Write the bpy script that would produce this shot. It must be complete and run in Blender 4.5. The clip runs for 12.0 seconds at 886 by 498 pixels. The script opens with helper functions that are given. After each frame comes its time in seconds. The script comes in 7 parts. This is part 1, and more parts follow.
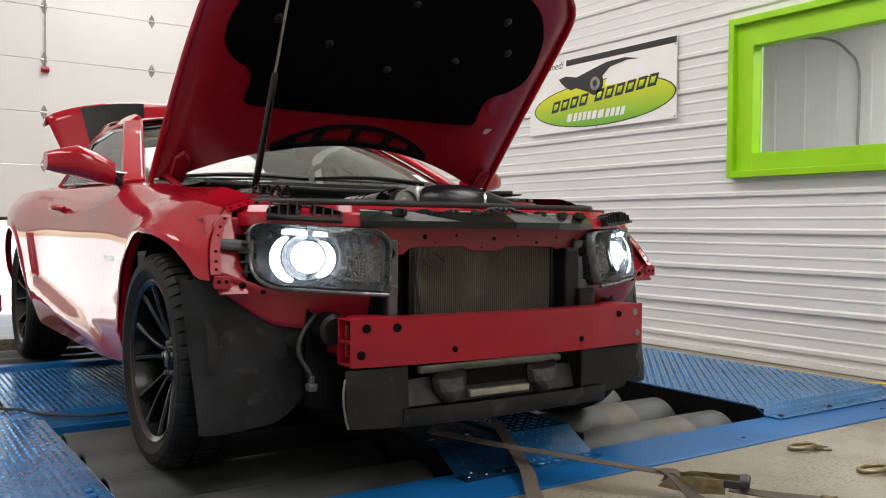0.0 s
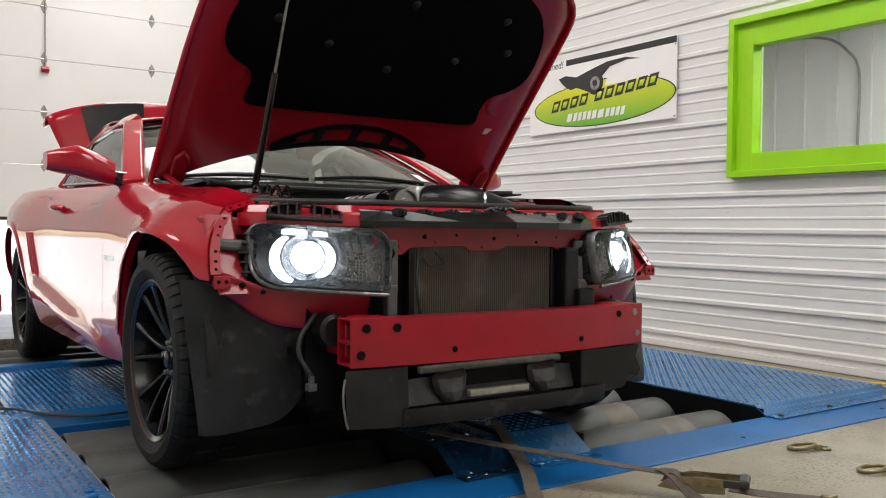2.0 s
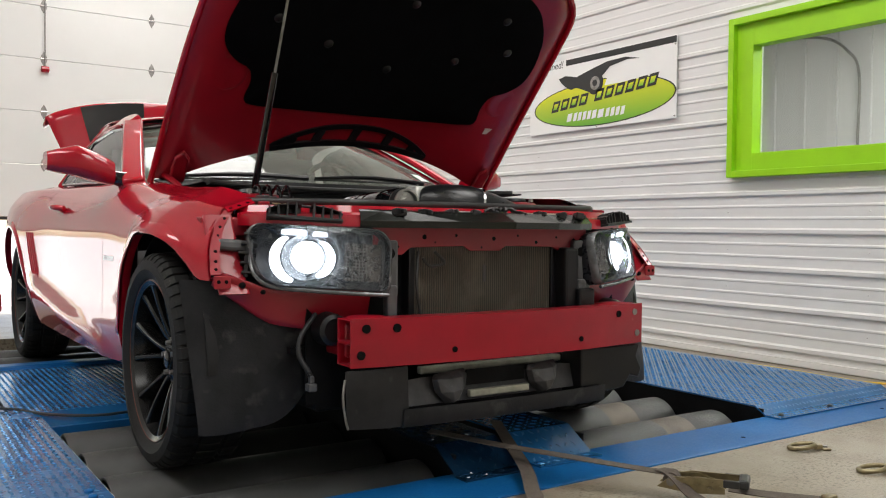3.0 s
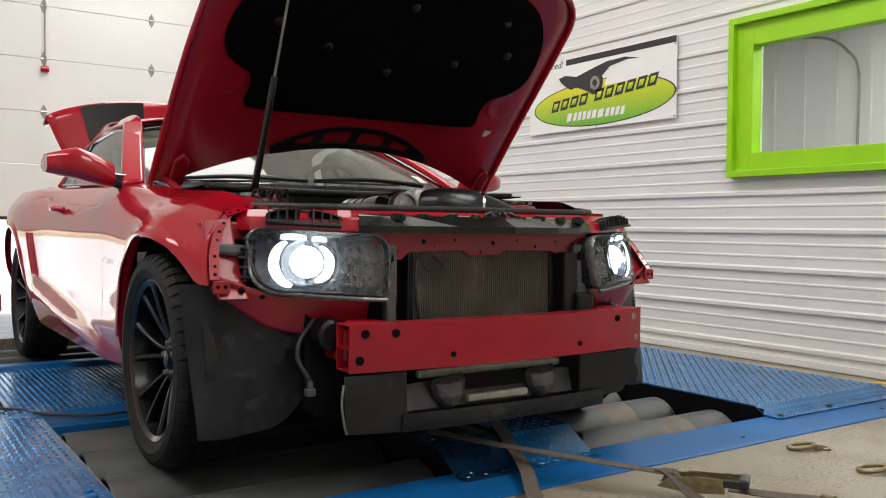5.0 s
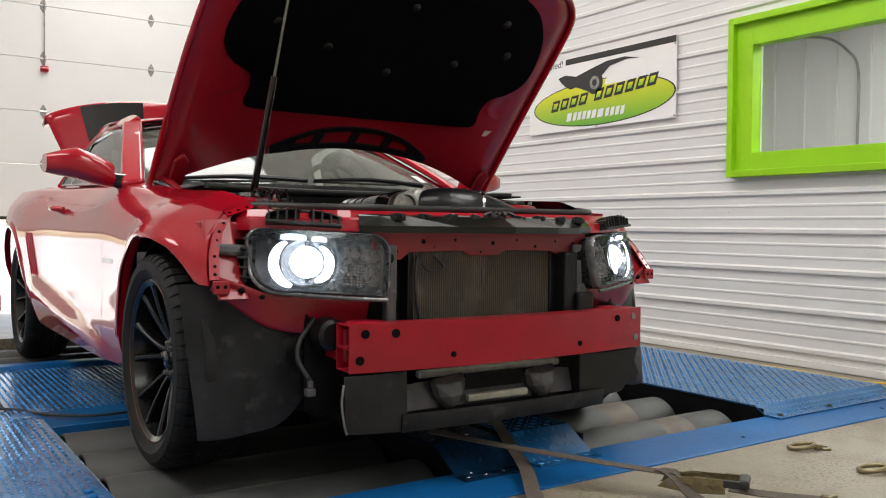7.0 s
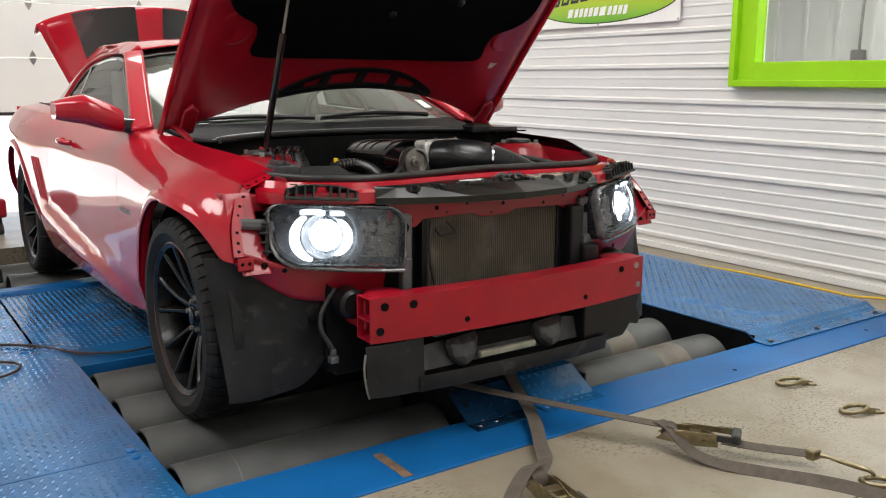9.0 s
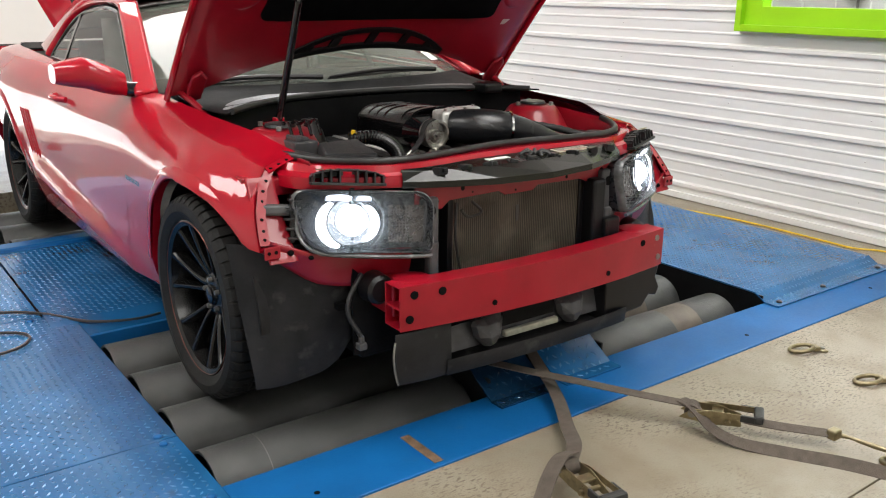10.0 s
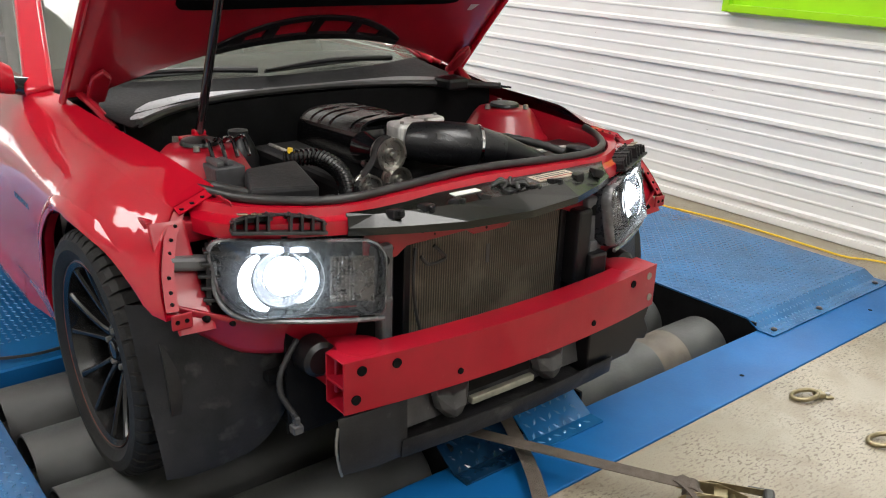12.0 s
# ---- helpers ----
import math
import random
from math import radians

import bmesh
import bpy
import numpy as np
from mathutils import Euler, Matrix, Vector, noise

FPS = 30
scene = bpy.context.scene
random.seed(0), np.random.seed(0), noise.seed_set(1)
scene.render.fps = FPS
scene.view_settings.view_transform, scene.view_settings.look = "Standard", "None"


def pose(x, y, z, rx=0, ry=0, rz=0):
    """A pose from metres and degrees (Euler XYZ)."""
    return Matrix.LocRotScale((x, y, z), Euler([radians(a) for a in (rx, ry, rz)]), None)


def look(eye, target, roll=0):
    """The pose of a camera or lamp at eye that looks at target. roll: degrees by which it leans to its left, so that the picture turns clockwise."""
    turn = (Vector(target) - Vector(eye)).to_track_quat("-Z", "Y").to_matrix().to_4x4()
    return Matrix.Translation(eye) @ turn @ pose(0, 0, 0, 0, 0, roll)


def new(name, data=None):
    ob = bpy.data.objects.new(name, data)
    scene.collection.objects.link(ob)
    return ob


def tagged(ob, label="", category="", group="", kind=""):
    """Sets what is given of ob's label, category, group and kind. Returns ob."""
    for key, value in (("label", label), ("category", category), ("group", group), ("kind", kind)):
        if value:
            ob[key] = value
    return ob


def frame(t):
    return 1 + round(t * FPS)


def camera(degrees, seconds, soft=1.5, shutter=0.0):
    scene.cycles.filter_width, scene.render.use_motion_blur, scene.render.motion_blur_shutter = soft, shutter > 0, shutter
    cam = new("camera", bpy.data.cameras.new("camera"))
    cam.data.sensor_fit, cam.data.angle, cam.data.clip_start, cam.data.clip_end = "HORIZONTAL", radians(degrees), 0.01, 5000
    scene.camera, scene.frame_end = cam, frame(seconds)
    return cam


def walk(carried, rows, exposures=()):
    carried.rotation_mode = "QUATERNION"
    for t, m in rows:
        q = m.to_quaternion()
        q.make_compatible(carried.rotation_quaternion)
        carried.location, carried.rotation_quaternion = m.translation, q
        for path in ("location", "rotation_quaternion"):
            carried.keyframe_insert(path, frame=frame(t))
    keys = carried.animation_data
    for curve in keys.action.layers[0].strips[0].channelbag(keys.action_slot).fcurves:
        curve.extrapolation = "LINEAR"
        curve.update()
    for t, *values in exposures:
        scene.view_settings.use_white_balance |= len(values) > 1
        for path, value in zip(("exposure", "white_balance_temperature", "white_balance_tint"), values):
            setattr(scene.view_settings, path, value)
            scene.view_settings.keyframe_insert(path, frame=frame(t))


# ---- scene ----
cam = camera(54.5, 12.0, soft=1.1)
PATH = [
    (0, (-1.693, -2.725, 0.783), (-0.575, -1.067, 0.735), 0.6),
    (6.5, (-1.692, -2.725, 0.785), (-0.574, -1.068, 0.735), 0.6),
    (8.3, (-1.701, -2.715, 0.823), (-0.58, -1.059, 0.764), 0.6),
    (8.5, (-1.715, -2.732, 0.901), (-0.597, -1.076, 0.81), 0.8),
    (8.7, (-1.741, -2.738, 0.998), (-0.622, -1.091, 0.809), 0.7),
    (9, (-1.784, -2.73, 1.146), (-0.667, -1.116, 0.76), 0.2),
    (9.2, (-1.797, -2.772, 1.242), (-0.701, -1.166, 0.773), -0.1),
    (9.5, (-1.808, -2.708, 1.289), (-0.689, -1.141, 0.747), 1.5),
    (9.7, (-1.848, -2.688, 1.31), (-0.726, -1.126, 0.761), 1.6),
    (10, (-1.863, -2.557, 1.341), (-0.724, -1.018, 0.762), 0.5),
    (10.2, (-1.858, -2.551, 1.372), (-0.717, -1.018, 0.782), -0.1),
    (10.5, (-1.814, -2.451, 1.394), (-0.635, -0.955, 0.783), 0.7),
    (10.8, (-1.712, -2.361, 1.416), (-0.533, -0.872, 0.791), 0.4),
    (11, (-1.626, -2.256, 1.426), (-0.439, -0.78, 0.784), 1.6),
    (11.5, (-1.55, -2.133, 1.449), (-0.357, -0.676, 0.778), 2.2),
    (12, (-1.535, -2.114, 1.454), (-0.337, -0.667, 0.769), 2.0),
]
EXPOSURES = [(0.0, 0.85), (8.3, 0.89), (9.5, 1.25), (12.0, 1.35)]
walk(cam, [(t, look(eye, target, roll)) for t, eye, target, roll in PATH], EXPOSURES)

# ---- world, sun and lamps ----
world = bpy.data.worlds.new("sky")
scene.world = world
world.use_nodes = True
wn = world.node_tree
sky = wn.nodes.new("ShaderNodeTexSky")
sky.sky_type = "NISHITA"
sky.sun_disc = False
sky.sun_elevation, sky.sun_rotation = radians(48), radians(20)
wn.links.new(sky.outputs[0], wn.nodes["Background"].inputs[0])
wn.nodes["Background"].inputs[1].default_value = 0.15

sun = new("sun", bpy.data.lights.new("sun", "SUN"))
sun.data.energy, sun.data.angle, sun.data.color = 5.0, radians(0.5), (1.0, 0.95, 0.88)
sun.matrix_world = look((2.0, 12.0, 10.0), (0, 6.5, 0))

LAMP_POWER = 30.0
LAMP_COLOR = (1.0, 0.98, 0.965)
LAMPS = [(-1.4, -4.6), (-3.6, -0.4), (-3.6, 2.0), (0.5, -2.2), (0.5, 0.9), (0.5, 4.0)]


# ---- materials ----
def nodes_of(m):
    m.use_nodes = True
    t = m.node_tree
    return t, t.nodes, t.links, t.nodes["Principled BSDF"]


def mat(name, color, rough=0.5, metal=0.0, vary=0.15, scale=6.0, bump=0.0, bump_scale=60.0, coat=0.0, rough_vary=0.1, stain=None, stain_at=0.62, spec=0.5):
    """A surface with two scales of variation in colour and gloss, and a fine relief."""
    m = bpy.data.materials.new(name)
    t, n, l, p = nodes_of(m)
    tex = n.new("ShaderNodeTexCoord")
    big = n.new("ShaderNodeTexNoise")
    big.inputs["Scale"].default_value, big.inputs["Detail"].default_value = scale, 5
    fine = n.new("ShaderNodeTexNoise")
    fine.inputs["Scale"].default_value, fine.inputs["Detail"].default_value = bump_scale, 4
    l.new(tex.outputs["Object"], big.inputs["Vector"])
    l.new(tex.outputs["Object"], fine.inputs["Vector"])
    ramp = n.new("ShaderNodeValToRGB")
    lo = [max(0, c * (1 - vary)) for c in color]
    hi = [min(1, c * (1 + vary)) for c in color]
    ramp.color_ramp.elements[0].color, ramp.color_ramp.elements[1].color = (*lo, 1), (*hi, 1)
    ramp.color_ramp.elements[0].position, ramp.color_ramp.elements[1].position = 0.3, 0.7
    l.new(big.outputs["Fac"], ramp.inputs["Fac"])
    out = ramp.outputs["Color"]
    if stain:
        mix = n.new("ShaderNodeMix")
        mix.data_type = "RGBA"
        spots = n.new("ShaderNodeTexNoise")
        spots.inputs["Scale"].default_value, spots.inputs["Detail"].default_value = scale * 2.3, 8
        l.new(tex.outputs["Object"], spots.inputs["Vector"])
        mask = n.new("ShaderNodeValToRGB")
        mask.color_ramp.elements[0].position, mask.color_ramp.elements[1].position = stain_at, stain_at + 0.12
        l.new(spots.outputs["Fac"], mask.inputs["Fac"])
        l.new(mask.outputs["Color"], mix.inputs["Factor"])
        l.new(out, mix.inputs["A"])
        mix.inputs["B"].default_value = (*stain, 1)
        out = mix.outputs["Result"]
    l.new(out, p.inputs["Base Color"])
    gloss = n.new("ShaderNodeMapRange")
    gloss.inputs["To Min"].default_value = max(0.02, rough - rough_vary)
    gloss.inputs["To Max"].default_value = min(1, rough + rough_vary)
    l.new(fine.outputs["Fac"], gloss.inputs["Value"])
    l.new(gloss.outputs["Result"], p.inputs["Roughness"])
    p.inputs["Metallic"].default_value = metal
    p.inputs["Specular IOR Level"].default_value = spec
    if coat:
        p.inputs["Coat Weight"].default_value, p.inputs["Coat Roughness"].default_value = coat, 0.05
        p.inputs["Coat IOR"].default_value = 1.55
    if bump:
        b = n.new("ShaderNodeBump")
        b.inputs["Strength"].default_value, b.inputs["Distance"].default_value = bump, 0.01
        l.new(fine.outputs["Fac"], b.inputs["Height"])
        l.new(b.outputs["Normal"], p.inputs["Normal"])
    return m


def glow(name, color, strength):
    m = bpy.data.materials.new(name)
    t, n, l, p = nodes_of(m)
    p.inputs["Base Color"].default_value = (*color, 1)
    p.inputs["Emission Color"].default_value = (*color, 1)
    p.inputs["Emission Strength"].default_value = strength
    return m


def glass(name, color=(1, 1, 1), rough=0.0, clear=0.85, gloss_rough=0.02):
    """Thin pane: mostly clear, with a Fresnel reflection."""
    m = bpy.data.materials.new(name)
    t, n, l, p = nodes_of(m)
    tr = n.new("ShaderNodeBsdfTransparent")
    tr.inputs[0].default_value = (*[c * clear for c in color], 1)
    gl = n.new("ShaderNodeBsdfGlossy")
    gl.inputs["Roughness"].default_value = gloss_rough
    fr = n.new("ShaderNodeFresnel")
    fr.inputs["IOR"].default_value = 1.5
    mx = n.new("ShaderNodeMixShader")
    l.new(fr.outputs[0], mx.inputs[0])
    l.new(tr.outputs[0], mx.inputs[1])
    l.new(gl.outputs[0], mx.inputs[2])
    l.new(mx.outputs[0], n["Material Output"].inputs["Surface"])
    return m


def stripes(name, a, b, scale, axis="X", rough=0.5, metal=0.0):
    """Fine parallel fins."""
    m = mat(name, a, rough, metal, 0.2, 9)
    t, n, l, p = nodes_of(m)
    tex = n.new("ShaderNodeTexCoord")
    w = n.new("ShaderNodeTexWave")
    w.bands_direction = axis
    w.inputs["Scale"].default_value = scale
    w.inputs["Distortion"].default_value = 0.4
    l.new(tex.outputs["Object"], w.inputs["Vector"])
    mix = n.new("ShaderNodeMix")
    mix.data_type = "RGBA"
    old = p.inputs["Base Color"].links[0].from_socket
    l.new(w.outputs["Fac"], mix.inputs["Factor"])
    l.new(old, mix.inputs["A"])
    mix.inputs["B"].default_value = (*b, 1)
    l.new(mix.outputs["Result"], p.inputs["Base Color"])
    bp = n.new("ShaderNodeBump")
    bp.inputs["Strength"].default_value, bp.inputs["Distance"].default_value = 0.6, 0.003
    l.new(w.outputs["Fac"], bp.inputs["Height"])
    l.new(bp.outputs["Normal"], p.inputs["Normal"])
    return m


M = {}
M["red"] = mat("red_paint", (0.38, 0.002, 0.014), 0.45, 0.0, 0.04, 3, 0.0, 300, coat=1.0, rough_vary=0.04, spec=0.08)
M["red_in"] = mat("red_inner_paint", (0.29, 0.003, 0.013), 0.38, 0.0, 0.12, 7, 0.03, 120, coat=0.3, rough_vary=0.1)
M["beam"] = mat("red_beam_paint", (0.31, 0.005, 0.017), 0.34, 0.0, 0.12, 9, 0.04, 200, coat=0.35, spec=0.3, stain=(0.42, 0.10, 0.10), stain_at=0.70)
M["gloss_black"] = mat("gloss_black", (0.006, 0.006, 0.007), 0.12, 0, 0.2, 8, 0, 100, coat=0.6, rough_vary=0.05)
M["plastic"] = mat("black_plastic", (0.006, 0.006, 0.007), 0.34, 0, 0.3, 12, 0.06, 180, stain=(0.013, 0.012, 0.011), stain_at=0.66, spec=0.4)
M["cast_black"] = mat("black_cast_housing", (0.005, 0.005, 0.0055), 0.22, 0, 0.3, 30, 0.0, 220, spec=0.6, rough_vary=0.03)
M["pipe_rubber"] = mat("satin_black_rubber", (0.009, 0.0095, 0.011), 0.30, 0, 0.2, 18, 0.03, 200, spec=0.6)
M["duct_grey"] = mat("scuffed_grey_plastic", (0.062, 0.062, 0.065), 0.34, 0, 0.4, 18, 0.08, 150, stain=(0.12, 0.12, 0.12), stain_at=0.64)
M["duct_dark"] = mat("scuffed_black_plastic", (0.017, 0.017, 0.018), 0.48, 0, 0.35, 14, 0.10, 150, stain=(0.04, 0.04, 0.04), stain_at=0.66, spec=0.35)
# worn tread blue, lightened so the colour carries the glints
M["tread_glint"] = mat("worn_glint_tread", (0.075, 0.25, 0.50), 0.16, 0.25, 0.35, 9, 0.0, 120, coat=0.3)
# darker copy of the deck blue, with the car's shade in the colour
M["shaded_deck"] = mat("shaded_navy_deck", (0.006, 0.030, 0.072), 0.17, 0.0, 0.3, 7, 0.03, 120, coat=0.3)
M["pulley"] = mat("turned_pulley_steel", (0.44, 0.43, 0.40), 0.3, 0.95, 0.2, 40, 0.05, 200)
M["plastic_worn"] = mat("dusty_black_plastic", (0.020, 0.020, 0.0212), 0.46, 0, 0.5, 7, 0.14, 150, stain=(0.048, 0.047, 0.046), stain_at=0.58, spec=0.2)
M["grey_plastic"] = mat("grey_plastic", (0.085, 0.085, 0.088), 0.42, 0, 0.3, 14, 0.06, 150)
M["cover"] = mat("semi_gloss_cover", (0.008, 0.009, 0.0075), 0.2, 0, 0.3, 10, rough_vary=0.02)
M["rubber"] = mat("rubber_seal", (0.022, 0.022, 0.022), 0.42, 0, 0.3, 20, 0.05, 200)
M["tyre"] = mat("tyre_rubber", (0.011, 0.0105, 0.010), 0.68, 0, 0.35, 9, 0.12, 160, stain=(0.03, 0.026, 0.022), stain_at=0.64, spec=0.3)
M["copper_edge"] = mat("copper_rim_edge", (0.16, 0.045, 0.03), 0.35, 0.6, 0.2, 30)
M["rim"] = mat("satin_black_rim", (0.006, 0.0058, 0.0058), 0.26, 0.0, 0.3, 20, 0.0, 150, coat=0.08, rough_vary=0.02, spec=0.4)
M["felt"] = mat("black_felt", (0.0035, 0.0035, 0.004), 0.95, 0, 0.3, 14, 0.35, 400, spec=0.04)
M["metal"] = mat("bright_metal", (0.62, 0.60, 0.57), 0.3, 1.0, 0.2, 20, 0.04, 150)
M["alloy"] = mat("cast_alloy", (0.72, 0.72, 0.70), 0.34, 0.55, 0.25, 30, 0.12, 200)
M["dull_metal"] = mat("dull_steel", (0.30, 0.29, 0.27), 0.45, 0.8, 0.3, 20, 0.06, 150)
M["zinc"] = mat("yellow_zinc", (0.29, 0.245, 0.15), 0.32, 0.9, 0.25, 40, 0.05, 150)
M["chrome"] = mat("chrome", (0.75, 0.75, 0.76), 0.1, 1.0, 0.05, 20)
# flat near-black that paints the shade inside holes and wheels
M["dark"] = mat("hollow_shade", (0.006, 0.006, 0.006), 0.8, 0, 0.3, 10, spec=0.05)
# near-black matte colour for pit, engine bay and inner parts
M["bay"] = mat("near_black_bay", (0.006, 0.006, 0.0065), 0.6, 0, 0.4, 12, 0.1, 90, spec=0.12)
M["wall"] = mat("white_wall_sheet", (0.69, 0.69, 0.675), 0.36, 0.0, 0.03, 1.2, 0.0, 60, rough_vary=0.08)
M["door"] = mat("white_door_panel", (0.80, 0.80, 0.775), 0.5, 0.0, 0.03, 1.5, 0.05, 200)
M["ceil"] = mat("white_ceiling", (0.75, 0.75, 0.74), 0.6, 0.0, 0.04, 1.5)
M["green"] = mat("lime_paint", (0.30, 0.62, 0.006), 0.42, 0.0, 0.06, 4, 0.08, 60)
M["deck"] = mat("blue_deck_paint", (0.0125, 0.102, 0.258), 0.2, 0.0, 0.2, 5, 0.03, 120, coat=0.2, stain=(0.02, 0.085, 0.20), stain_at=0.63, spec=0.4)
M["strip"] = mat("blue_frame_paint", (0.005, 0.102, 0.305), 0.40, 0.0, 0.15, 4, 0.04, 120, stain=(0.02, 0.10, 0.27), stain_at=0.66, spec=0.28)
M["roller"] = mat("knurled_roller_steel", (0.064, 0.066, 0.064), 0.42, 0.2, 0.3, 6, 0.25, 500, stain=(0.085, 0.082, 0.076), stain_at=0.64)
M["roller_band"] = mat("worn_roller_band", (0.13, 0.11, 0.088), 0.5, 0.3, 0.25, 10, 0.25, 500)
M["strap"] = mat("brown_webbing", (0.090, 0.072, 0.057), 0.8, 0, 0.2, 40, 0.4, 500)
M["sign"] = mat("white_sign_board", (0.80, 0.80, 0.78), 0.35, 0, 0.03, 3)
M["ink"] = mat("black_ink", (0.02, 0.02, 0.02), 0.4, 0, 0.1, 10)
M["tan_ink"] = mat("faded_label", (0.55, 0.48, 0.38), 0.5, 0, 0.2, 60)
M["white_ink"] = mat("white_label", (0.8, 0.8, 0.78), 0.4, 0, 0.05, 40)
M["rust"] = mat("rusty_slot", (0.14, 0.085, 0.05), 0.8, 0, 0.4, 30, 0.3, 200)
M["yellow"] = mat("yellow_plastic", (0.75, 0.50, 0.02), 0.4, 0, 0.1, 20)
M["carpet"] = mat("grey_upholstery", (0.16, 0.155, 0.15), 0.8, 0, 0.15, 20, 0.2, 300)
M["radiator"] = stripes("radiator_fins", (0.135, 0.115, 0.085), (0.014, 0.012, 0.010), 38, "X", 0.6, 0.2)
M["bezel"] = mat("blue_grey_bezel", (0.020, 0.022, 0.027), 0.28, 0.2, 0.3, 20)
M["clear_edge"] = mat("frosted_clear_plastic", (0.085, 0.088, 0.092), 0.25, 0.0, 0.35, 30, coat=0.4)
M["amber_chrome"] = mat("smoked_reflector", (0.13, 0.115, 0.105), 0.28, 0.9, 0.3, 40)
# no lamp: the brow's reflected lamplight is put in as emission
M["brow"] = glow("brow_reflection_glow", (0.86, 0.93, 1.0), 0.42)
M["silver_band"] = mat("pale_silver_strip", (0.46, 0.47, 0.49), 0.3, 0.2, 0.12, 12, 0.03, 120)
M["pale_bar"] = mat("pale_anodised_bar", (0.42, 0.42, 0.34), 0.45, 0.4, 0.25, 24, 0.06, 150)
rt, rn, rl, rp = nodes_of(M["radiator"])
dust_at, dust_map, dust_mix = rn.new("ShaderNodeTexNoise"), rn.new("ShaderNodeMapRange"), rn.new("ShaderNodeMix")
dust_at.inputs["Scale"].default_value, dust_at.inputs["Detail"].default_value = 7.0, 6
dust_map.inputs["From Min"].default_value, dust_map.inputs["From Max"].default_value, dust_map.inputs["To Max"].default_value = 0.5, 0.68, 0.45
dust_mix.data_type = "RGBA"
dust_mix.inputs["B"].default_value = (0.25, 0.215, 0.165, 1)
rl.new(rn.new("ShaderNodeTexCoord").outputs["Object"], dust_at.inputs["Vector"])
rl.new(dust_at.outputs["Fac"], dust_map.inputs["Value"])
rl.new(dust_map.outputs["Result"], dust_mix.inputs["Factor"])
rl.new(rp.inputs["Base Color"].links[0].from_socket, dust_mix.inputs["A"])
rl.new(dust_mix.outputs["Result"], rp.inputs["Base Color"])
M["lamp_white"] = glow("headlamp_beam", (0.86, 0.94, 1.0), 7.0)
M["halo"] = glow("headlamp_halo", (0.88, 0.95, 1.0), 2.6)
M["tube_light"] = glow("lamp_diffuser", (1.0, 0.97, 0.9), 1.1)
M["pane"] = glass("window_glass", (0.96, 0.98, 0.96), clear=0.92)
M["auto_glass"] = glass("tinted_auto_glass", (0.86, 0.92, 0.86), clear=0.54)
M["side_glass"] = glass("tinted_side_glass", (0.86, 0.92, 0.86), clear=0.80)
M["rear_glass"] = glass("dark_rear_glass", (0.86, 0.92, 0.88), clear=0.4)
M["lens"] = glass("headlamp_lens", (0.95, 0.97, 1.0), clear=0.95)
# pale haze mixed into the windscreen glass to brighten it
gt, gn, gk, gp = nodes_of(M["auto_glass"])
pale_haze = gn.new("ShaderNodeBsdfDiffuse")
pale_haze.inputs[0].default_value = (0.62, 0.68, 0.58, 1)
haze_mix = gn.new("ShaderNodeMixShader")
haze_mix.inputs[0].default_value = 0.11
gk.new(gn["Material Output"].inputs["Surface"].links[0].from_socket, haze_mix.inputs[1])
gk.new(pale_haze.outputs[0], haze_mix.inputs[2])
gk.new(haze_mix.outputs[0], gn["Material Output"].inputs["Surface"])
# a translucent share in the lens imitates the bloom round the lit lamp
lt, ln_, ll, lp = nodes_of(M["lens"])
bloom_film = ln_.new("ShaderNodeBsdfTranslucent")
bloom_film.inputs[0].default_value = (0.85, 0.92, 1.0, 1)
bloom_mix = ln_.new("ShaderNodeMixShader")
bloom_mix.inputs[0].default_value = 0.07
ll.new(ln_["Material Output"].inputs["Surface"].links[0].from_socket, bloom_mix.inputs[1])
ll.new(bloom_film.outputs[0], bloom_mix.inputs[2])
ll.new(bloom_mix.outputs[0], ln_["Material Output"].inputs["Surface"])


